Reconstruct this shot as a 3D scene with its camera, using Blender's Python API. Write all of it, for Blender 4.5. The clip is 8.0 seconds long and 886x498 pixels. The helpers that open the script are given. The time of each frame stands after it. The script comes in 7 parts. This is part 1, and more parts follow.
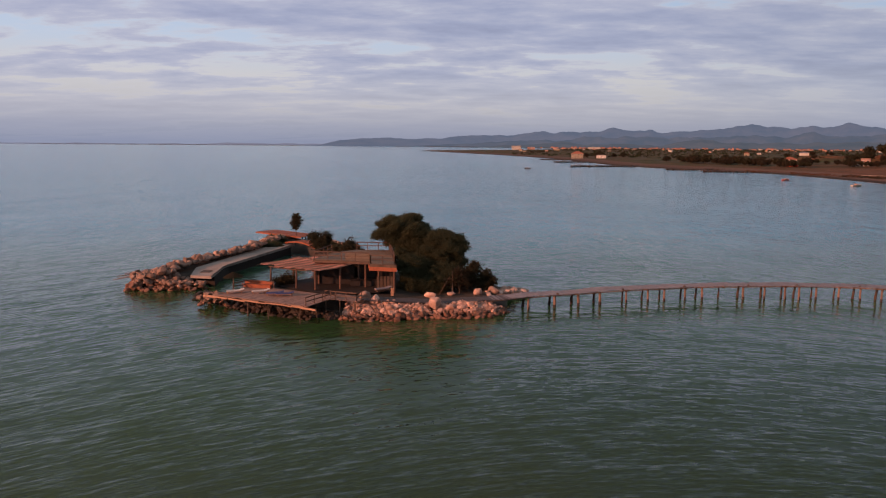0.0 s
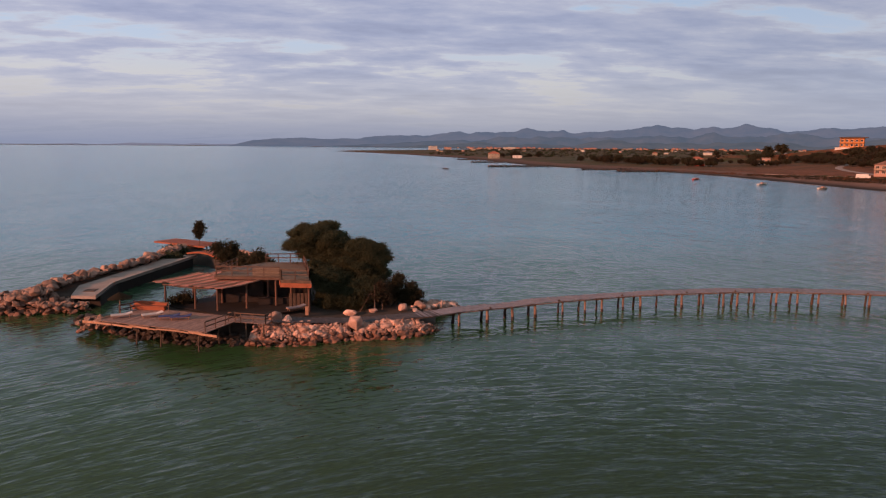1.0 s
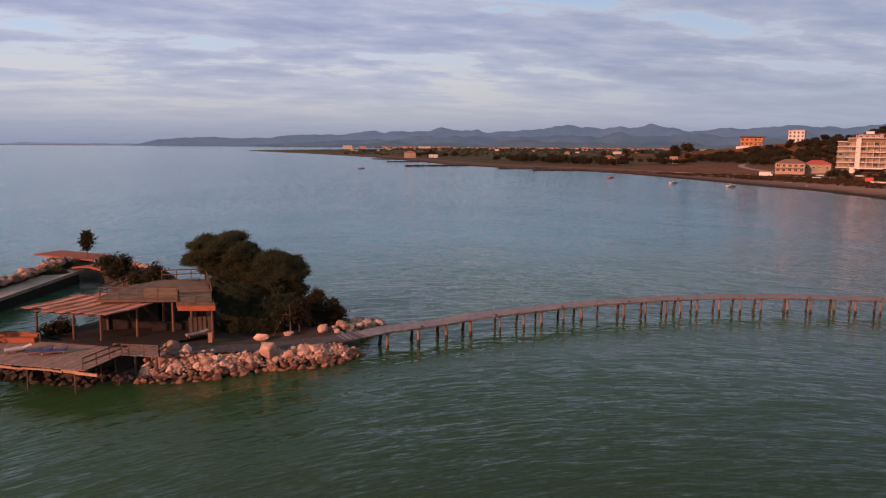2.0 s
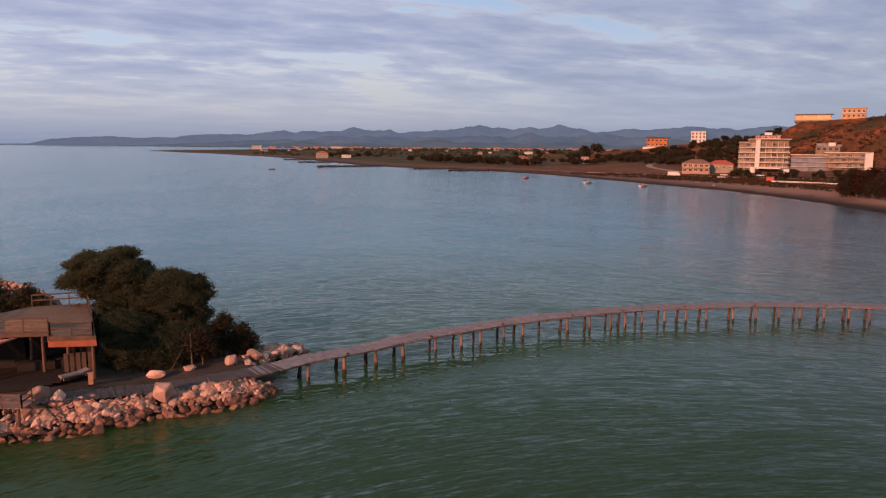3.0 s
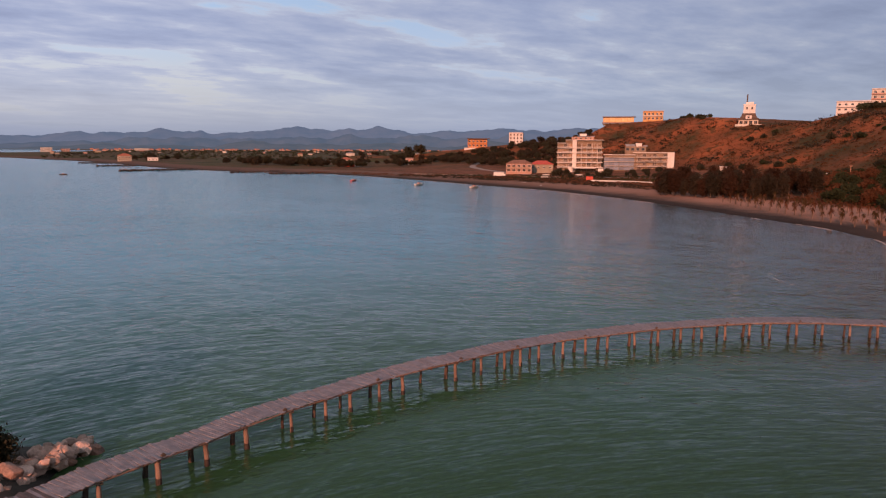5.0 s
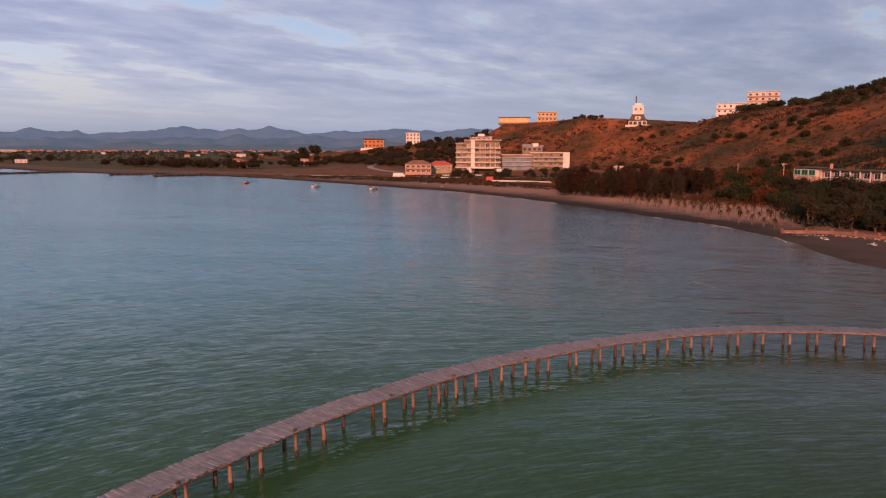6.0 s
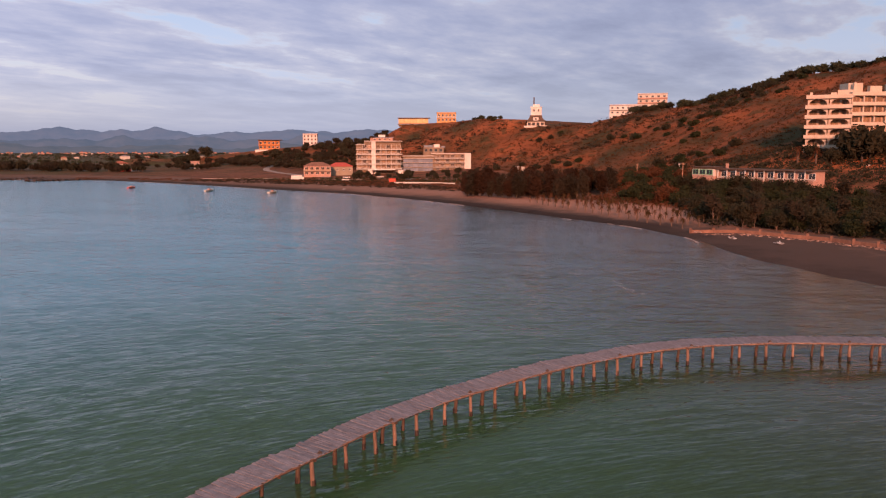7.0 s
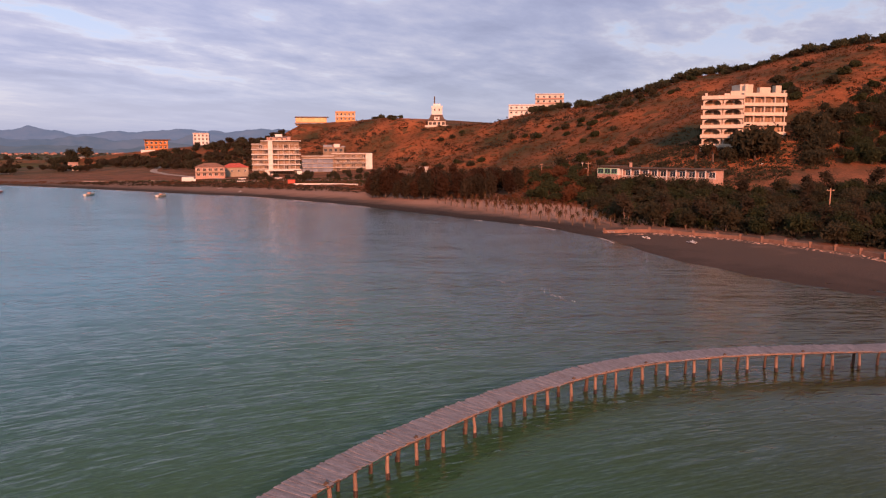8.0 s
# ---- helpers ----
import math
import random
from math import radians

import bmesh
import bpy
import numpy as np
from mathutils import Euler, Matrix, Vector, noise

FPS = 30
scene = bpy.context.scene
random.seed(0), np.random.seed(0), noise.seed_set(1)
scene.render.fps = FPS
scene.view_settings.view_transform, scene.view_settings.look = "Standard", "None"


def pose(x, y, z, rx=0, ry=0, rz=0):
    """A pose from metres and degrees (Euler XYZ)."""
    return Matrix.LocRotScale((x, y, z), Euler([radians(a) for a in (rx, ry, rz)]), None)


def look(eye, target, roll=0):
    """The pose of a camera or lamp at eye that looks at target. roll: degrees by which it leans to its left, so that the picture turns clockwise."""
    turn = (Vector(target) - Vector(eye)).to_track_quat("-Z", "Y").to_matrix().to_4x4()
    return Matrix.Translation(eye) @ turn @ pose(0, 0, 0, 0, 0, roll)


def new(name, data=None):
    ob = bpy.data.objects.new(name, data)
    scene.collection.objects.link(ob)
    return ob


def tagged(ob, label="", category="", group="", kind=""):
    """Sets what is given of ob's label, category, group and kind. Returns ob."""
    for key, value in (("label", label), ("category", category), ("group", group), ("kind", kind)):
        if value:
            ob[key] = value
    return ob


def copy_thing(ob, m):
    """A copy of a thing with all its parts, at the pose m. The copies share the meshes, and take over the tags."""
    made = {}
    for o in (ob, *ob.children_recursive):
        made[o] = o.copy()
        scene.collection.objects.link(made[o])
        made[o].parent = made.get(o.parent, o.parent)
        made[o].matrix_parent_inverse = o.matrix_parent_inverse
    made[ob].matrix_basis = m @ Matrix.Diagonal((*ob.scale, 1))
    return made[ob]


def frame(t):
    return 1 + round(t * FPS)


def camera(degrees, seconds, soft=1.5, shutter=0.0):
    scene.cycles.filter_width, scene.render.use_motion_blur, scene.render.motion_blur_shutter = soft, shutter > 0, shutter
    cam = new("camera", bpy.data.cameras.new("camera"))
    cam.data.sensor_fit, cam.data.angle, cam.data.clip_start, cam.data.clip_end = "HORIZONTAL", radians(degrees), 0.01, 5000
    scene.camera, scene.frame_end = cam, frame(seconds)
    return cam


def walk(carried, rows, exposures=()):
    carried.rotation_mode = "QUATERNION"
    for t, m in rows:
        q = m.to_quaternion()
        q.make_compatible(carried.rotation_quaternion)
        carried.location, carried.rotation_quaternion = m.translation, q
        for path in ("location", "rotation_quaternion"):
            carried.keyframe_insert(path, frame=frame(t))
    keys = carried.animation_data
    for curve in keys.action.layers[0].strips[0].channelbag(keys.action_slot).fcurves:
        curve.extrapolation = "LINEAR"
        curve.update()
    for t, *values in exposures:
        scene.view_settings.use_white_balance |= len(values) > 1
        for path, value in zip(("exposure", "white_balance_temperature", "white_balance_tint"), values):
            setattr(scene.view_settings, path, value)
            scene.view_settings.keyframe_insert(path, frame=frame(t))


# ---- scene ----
# Camera and its flight along the shore
cam = camera(63.5, 8.0, soft=1.2)
PATH = [
    (0, (1.965, 7.654, 19.740), (1.968, 9.633, 19.448), 0.45),
    (0.5, (1.775, 11.949, 19.730), (1.883, 13.925, 19.438), 0.45),
    (1, (1.705, 16.269, 19.725), (1.936, 18.235, 19.435), 0.44),
    (2.5, (2.280, 29.361, 19.722), (2.853, 31.255, 19.432), 0.41),
    (3, (2.787, 33.763, 19.736), (3.476, 35.618, 19.448), 0.47),
    (3.5, (3.499, 38.152, 19.721), (4.293, 39.965, 19.434), 0.47),
    (4, (4.423, 42.524, 19.672), (5.330, 44.283, 19.387), 0.40),
    (4.5, (5.560, 46.871, 19.599), (6.572, 48.573, 19.316), 0.34),
    (6, (10.374, 59.571, 19.645), (11.723, 61.021, 19.366), 0.21),
    (6.5, (12.435, 63.598, 19.712), (13.880, 64.952, 19.433), 0.06),
    (7, (14.724, 67.470, 19.767), (16.265, 68.715, 19.491), -0.00),
    (7.5, (17.238, 71.170, 19.787), (18.860, 72.306, 19.510), -0.02),
    (8, (19.981, 74.692, 19.775), (21.682, 75.707, 19.498), -0.12),
]
walk(cam, [(t, look(eye, target, roll)) for t, eye, target, roll in PATH],
     exposures=[(0, -0.10, 6500, 10), (3, 0.0, 6250, 9), (4.5, 0.0, 6150, 9), (6.5, 0.14, 6400, 13), (8, 0.40, 6550, 17)])

# ---- light: a low red sun behind the camera under a broken cloud deck ----
SUN_AZ, SUN_EL = 235.0, 16.0        # compass degrees from +y, clockwise, and height
sun_dir = Vector((math.sin(radians(SUN_AZ)) * math.cos(radians(SUN_EL)),
                  math.cos(radians(SUN_AZ)) * math.cos(radians(SUN_EL)), math.sin(radians(SUN_EL))))
sun_data = bpy.data.lights.new("sun", "SUN")
sun_data.energy, sun_data.angle, sun_data.color = 5.2, radians(2.0), (1.0, 0.40, 0.235)
sun = new("sun", sun_data)
sun.matrix_world = look(sun_dir * 300, (0, 0, 0))


class Nodes:
    """Short hand for building a node tree."""

    def __init__(self, tree):
        self.tree = tree
        tree.nodes.clear()

    def add(self, kind, **inputs):
        n = self.tree.nodes.new(kind)
        for key, value in inputs.items():
            self.set(n, key, value)
        return n

    def set(self, n, key, value):
        socket = n.inputs[int(key[1:])] if key[0] == "i" and key[1:].isdigit() else n.inputs[key.replace("_", " ")]
        if isinstance(value, bpy.types.NodeSocket):
            self.tree.links.new(value, socket)
        else:
            if socket.type == "RGBA" and len(value) == 3:
                value = (*value, 1)
            socket.default_value = value

    def math(self, op, a, b=0.0, clamp=False):
        n = self.tree.nodes.new("ShaderNodeMath")
        n.operation, n.use_clamp = op, clamp
        self.set(n, "i0", a), self.set(n, "i1", b)
        return n.outputs[0]

    def mix(self, f, a, b, blend="MIX"):
        n = self.tree.nodes.new("ShaderNodeMix")
        n.data_type, n.blend_type = "RGBA", blend
        self.set(n, "i0", f), self.set(n, "i6", a), self.set(n, "i7", b)
        return n.outputs[2]

    def ramp(self, f, stops, ease="LINEAR"):
        n = self.tree.nodes.new("ShaderNodeValToRGB")
        n.color_ramp.interpolation = ease
        el = n.color_ramp.elements
        while len(el) < len(stops):
            el.new(0.5)
        for e, (p, c) in zip(el, stops):
            e.position = p
            e.color = (c, c, c, 1) if isinstance(c, (int, float)) else (*c, 1)
        self.tree.links.new(f, n.inputs[0])
        return n.outputs[0]

    def noise(self, vec, scale, detail=4.0, rough=0.55, distortion=0.0):
        n = self.tree.nodes.new("ShaderNodeTexNoise")
        self.set(n, "Vector", vec), self.set(n, "Scale", scale), self.set(n, "Detail", detail)
        self.set(n, "Roughness", rough), self.set(n, "Distortion", distortion)
        return n.outputs[0]

    def mapping(self, vec, scale=(1, 1, 1), rot=(0, 0, 0), loc=(0, 0, 0)):
        n = self.tree.nodes.new("ShaderNodeMapping")
        self.set(n, "Vector", vec), self.set(n, "Scale", scale)
        self.set(n, "Rotation", [radians(a) for a in rot]), self.set(n, "Location", loc)
        return n.outputs[0]

    def sep(self, vec):
        n = self.tree.nodes.new("ShaderNodeSeparateXYZ")
        self.set(n, "i0", vec)
        return n.outputs

    def comb(self, x, y, z=0.0):
        n = self.tree.nodes.new("ShaderNodeCombineXYZ")
        self.set(n, "i0", x), self.set(n, "i1", y), self.set(n, "i2", z)
        return n.outputs[0]


def make_sky():
    world = bpy.data.worlds.new("evening_sky")
    world.use_nodes = True
    scene.world = world
    N = Nodes(world.node_tree)
    way = N.add("ShaderNodeTexCoord").outputs["Generated"]
    x, y, z = N.sep(way)
    up = N.math("MAXIMUM", z, 0.0)
    lift = N.math("ADD", up, 0.10)
    deck = N.comb(N.math("DIVIDE", x, lift), N.math("DIVIDE", y, lift), 0.0)
    side = N.math("ADD", N.math("MULTIPLY", x, 0.5), 0.5)
    # pale sky between the clouds, by height; cream over the open sea, bluer to the east
    high = [(0.21, (0.40, 0.53, 0.75)), (0.32, (0.23, 0.29, 0.37)), (0.48, (0.20, 0.225, 0.26)), (0.70, (0.34, 0.35, 0.38)), (1.0, (0.38, 0.39, 0.41))]
    clear = N.ramp(up, [(0.0, (0.25, 0.285, 0.42)), (0.022, (0.33, 0.35, 0.47)), (0.050, (0.52, 0.50, 0.55)), (0.085, (0.61, 0.59, 0.62)), (0.13, (0.52, 0.59, 0.74))] + high)
    east = N.ramp(side, [(0.62, 0.0), (0.84, 1.0)], "EASE")
    clear = N.mix(east, clear, N.ramp(up, [(0.0, (0.265, 0.315, 0.50)), (0.05, (0.43, 0.46, 0.62)), (0.12, (0.53, 0.59, 0.76))] + high))
    # two layers of cloud: long banks and small broken puffs
    banks = N.noise(N.mapping(deck, (0.30, 0.62, 1), (0, 0, 16), (3.1, 7.7, 0)), 1.0, 8, 0.56, 0.3)
    puffs = N.noise(N.mapping(deck, (1.5, 2.2, 1), (0, 0, 10), (1.3, 2.2, 0)), 1.0, 10, 0.60, 0.1)
    body = N.math("ADD", N.math("MULTIPLY", banks, 0.52), N.math("MULTIPLY", puffs, 0.48))
    body = N.math("ADD", body, N.math("MULTIPLY", east, 0.03))
    cover = N.ramp(body, [(0.41, 0.0), (0.475, 1.0)], "EASE")
    cover = N.math("MULTIPLY", cover, N.ramp(up, [(0.02, 0.10), (0.06, 0.55), (0.10, 0.97)]))
    # lit thin edges, darker thick middles
    grey = N.ramp(body, [(0.42, (0.66, 0.63, 0.67)), (0.475, (0.47, 0.475, 0.61)), (0.54, (0.365, 0.385, 0.55)), (0.62, (0.29, 0.305, 0.46))])
    grey = N.mix(N.ramp(up, [(0.19, 0.0), (0.27, 0.85), (0.5, 1.0)]), grey, N.ramp(up, [(0.2, (0.38, 0.44, 0.58))] + high[1:]))
    painted = N.mix(cover, clear, grey)
    painted = N.mix(1.0, painted, N.ramp(side, [(0.30, 1.06), (0.55, 1.0), (0.80, 0.88), (0.97, 0.74)], "EASE"), "MULTIPLY")
    sky = N.add("ShaderNodeTexSky")
    sky.sky_type, sky.sun_disc = "NISHITA", False
    sky.sun_elevation, sky.sun_rotation = radians(SUN_EL), radians(SUN_AZ)
    low = N.mix(1.0, sky.outputs[0], (0.1, 0.1, 0.1), "MULTIPLY")
    both = N.mix(0.12, painted, low)
    out = N.add("ShaderNodeOutputWorld")
    bg = N.add("ShaderNodeBackground", Color=both, Strength=1.07)
    N.tree.links.new(bg.outputs[0], out.inputs[0])


make_sky()
# ---- materials ----
def surface(name, dark, light, scale=3.0, rough=0.8, bump=0.3, grain=40.0, vary=0.0, stretch=(1, 1, 1), stain=None, stain_at=0.6, metal=0.0, depth=0.02, spec=0.4):
    """A two-scale surface: broad patches between two colours, fine grain, some stain and relief, varied from piece to piece."""
    m = bpy.data.materials.new(name)
    m.use_nodes = True
    N = Nodes(m.node_tree)
    at = N.add("ShaderNodeTexCoord").outputs["Object"]
    info = N.add("ShaderNodeObjectInfo")
    at = N.mapping(at, stretch)
    shift = N.add("ShaderNodeVectorMath")
    shift.operation = "ADD"
    N.set(shift, "i0", at)
    N.set(shift, "i1", N.comb(N.math("MULTIPLY", info.outputs["Random"], 37.0), N.math("MULTIPLY", info.outputs["Random"], 91.0), 0.0))
    at = shift.outputs[0]
    broad = N.noise(at, scale, 4)
    fine = N.noise(at, grain, 3, 0.65)
    colour = N.mix(N.ramp(broad, [(0.3, 0.0), (0.7, 1.0)]), dark, light)
    colour = N.mix(1.0, colour, N.ramp(fine, [(0.25, 0.72), (0.75, 1.2)]), "MULTIPLY")
    if stain:
        colour = N.mix(N.ramp(N.noise(at, scale * 0.45, 6, 0.65), [(stain_at, 0.0), (stain_at + 0.12, 1.0)]), colour, stain)
    if vary:
        n = N.add("ShaderNodeHueSaturation", Color=colour)
        N.set(n, "Value", N.math("ADD", N.math("MULTIPLY", info.outputs["Random"], 2 * vary), 1 - vary))
        colour = n.outputs[0]
    p = N.add("ShaderNodeBsdfPrincipled", Base_Color=colour, Metallic=metal)
    N.set(p, "Specular IOR Level", spec)
    N.set(p, "Roughness", N.math("ADD", N.math("MULTIPLY", fine, 0.2), rough - 0.1, True))
    if bump:
        b = N.add("ShaderNodeBump", Strength=bump, Distance=depth, Height=N.math("ADD", fine, N.math("MULTIPLY", broad, 1.5)))
        N.set(p, "Normal", b.outputs[0])
    out = N.add("ShaderNodeOutputMaterial")
    N.tree.links.new(p.outputs[0], out.inputs[0])
    return m


def glass(name, tint=(0.05, 0.06, 0.07)):
    m = bpy.data.materials.new(name)
    m.use_nodes = True
    N = Nodes(m.node_tree)
    p = N.add("ShaderNodeBsdfPrincipled", Base_Color=tint, Roughness=0.06, IOR=1.5)
    out = N.add("ShaderNodeOutputMaterial")
    N.tree.links.new(p.outputs[0], out.inputs[0])
    return m


def foliage(name, dark, light, island=0.5):
    m = bpy.data.materials.new(name)
    m.use_nodes = True
    N = Nodes(m.node_tree)
    geo = N.add("ShaderNodeNewGeometry")
    info = N.add("ShaderNodeObjectInfo")
    f = N.math("ADD", N.math("MULTIPLY", geo.outputs["Random Per Island"], island), N.math("MULTIPLY", info.outputs["Random"], 1 - island))
    c = N.mix(f, dark, light)
    p = N.add("ShaderNodeBsdfPrincipled", Base_Color=c, Roughness=0.75)
    N.set(p, "Specular IOR Level", 0.1)
    # thin leaves let part of the light through
    thin = N.add("ShaderNodeBsdfTranslucent", Color=c)
    both = N.add("ShaderNodeMixShader", Fac=0.55)
    out = N.add("ShaderNodeOutputMaterial")
    N.tree.links.new(p.outputs[0], both.inputs[1])
    N.tree.links.new(thin.outputs[0], both.inputs[2])
    N.tree.links.new(both.outputs[0], out.inputs[0])
    return m


WAVES = (0.08, 0.13, 0.46, 0.40)


def water_material():
    m = bpy.data.materials.new("sea_water")
    m.use_nodes = True
    N = Nodes(m.node_tree)
    at = N.add("ShaderNodeNewGeometry").outputs["Position"]
    # crests bend from the open sea round to the beach; v goes across them
    px, py, pz = N.sep(at)
    lean = N.math("SUBTRACT", 0.314, N.math("MULTIPLY", px, 0.01786))
    v = N.math("SUBTRACT", py, N.math("SUBTRACT", N.math("MULTIPLY", px, 0.314), N.math("MULTIPLY", N.math("MULTIPLY", px, px), 0.00893)))
    gusts = N.ramp(N.noise(N.comb(N.math("MULTIPLY", px, 0.014), N.math("MULTIPLY", v, 0.022)), 1.0, 4, 0.6), [(0.35, 0.7), (0.65, 1.15)])
    gusts = N.math("MULTIPLY", gusts, N.ramp(N.math("DIVIDE", py, 500.0), [(0.20, 0.95), (0.45, 1.22), (1.0, 1.5)]))
    lee = N.math("MINIMUM", N.math("DIVIDE", N.math("SUBTRACT", px, 30.0), 40.0), N.math("DIVIDE", N.math("SUBTRACT", 86.0, py), 20.0))
    gusts = N.math("MULTIPLY", gusts, N.ramp(lee, [(0.0, 1.0), (0.9, 0.55)]))
    gusts = N.math("MULTIPLY", gusts, N.ramp(N.math("DIVIDE", px, 200.0), [(0.40, 1.0), (0.62, 1.3)]))
    along_u, along_v = 0.0, 0.0
    # slopes of four sizes of wave
    for fu, fv, au, av in ((0.05, 0.20, 0.04, WAVES[0]), (0.14, 1.1, 0.06, WAVES[1]), (0.46, 3.1, 0.22, WAVES[2]), (1.7, 7.0, 0.30, WAVES[3])):
        n = N.add("ShaderNodeTexNoise", Vector=N.comb(N.math("MULTIPLY", px, fu), N.math("MULTIPLY", v, fv), fu * 7), Scale=1.0, Detail=2.0, Roughness=0.5, Distortion=0.2)
        r, g, unused = N.sep(n.outputs["Color"])
        along_u = N.math("ADD", along_u, N.math("MULTIPLY", N.math("SUBTRACT", r, 0.5), au))
        along_v = N.math("ADD", along_v, N.math("MULTIPLY", N.math("SUBTRACT", g, 0.5), av))
    along_u, along_v = N.math("MULTIPLY", along_u, gusts), N.math("MULTIPLY", along_v, gusts)
    size = N.math("SQRT", N.math("ADD", N.math("MULTIPLY", lean, lean), 1.0))
    ca, sa = N.math("DIVIDE", 1.0, size), N.math("DIVIDE", N.math("MULTIPLY", lean, -1.0), size)
    b = N.add("ShaderNodeVectorMath")
    b.operation = "NORMALIZE"
    N.set(b, "i0", N.comb(N.math("ADD", N.math("MULTIPLY", along_v, sa), N.math("MULTIPLY", along_u, ca)),
                          N.math("SUBTRACT", N.math("MULTIPLY", along_v, ca), N.math("MULTIPLY", along_u, sa)), 1.0))
    # silty green round the island, body colour turning blue beyond the pier
    murk = N.ramp(N.noise(at, 0.03, 5, 0.6), [(0.35, (0.018, 0.053, 0.024)), (0.65, (0.035, 0.058, 0.021))])
    east = N.ramp(N.math("DIVIDE", N.math("ADD", N.sep(at)[1], N.math("MULTIPLY", N.sep(at)[0], 0.25)), 200.0), [(0.18, (0.027, 0.042, 0.009)), (0.42, (0.028, 0.073, 0.022)), (0.54, (0.040, 0.100, 0.044))])
    west = N.ramp(N.math("ADD", N.math("DIVIDE", px, 100.0), 0.5), [(0.30, 1.4), (0.46, 1.0), (0.62, 0.78)])
    east = N.mix(N.ramp(N.math("DIVIDE", py, 200.0), [(0.30, 1.0), (0.48, 0.0)]), east, N.mix(1.0, east, west, "MULTIPLY"))
    murk = N.mix(0.75, murk, east)
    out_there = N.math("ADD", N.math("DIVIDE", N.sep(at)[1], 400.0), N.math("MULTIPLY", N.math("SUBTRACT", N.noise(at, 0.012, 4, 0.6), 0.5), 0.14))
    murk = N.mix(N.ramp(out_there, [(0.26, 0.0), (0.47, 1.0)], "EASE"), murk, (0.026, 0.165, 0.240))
    # water colour turns brown towards the flat beach
    beachward = N.math("SUBTRACT", px, N.math("MULTIPLY", N.math("SUBTRACT", py, 100.0), 0.55))
    murk = N.mix(N.ramp(N.math("DIVIDE", beachward, 200.0), [(0.27, 0.0), (0.52, 0.85)], "EASE"), murk, N.ramp(N.math("DIVIDE", beachward, 200.0), [(0.50, (0.044, 0.040, 0.010)), (0.80, (0.085, 0.064, 0.038))]))
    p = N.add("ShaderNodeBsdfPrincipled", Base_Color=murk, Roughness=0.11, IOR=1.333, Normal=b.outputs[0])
    # light spreads for metres in the cloudy water
    p.subsurface_method = "BURLEY"
    N.set(p, "Subsurface Weight", 0.85), N.set(p, "Subsurface Radius", (1.0, 1.0, 1.0)), N.set(p, "Subsurface Scale", 14.0)
    N.set(p, "Specular IOR Level", 0.5)
    out = N.add("ShaderNodeOutputMaterial")
    N.tree.links.new(p.outputs[0], out.inputs[0])
    return m


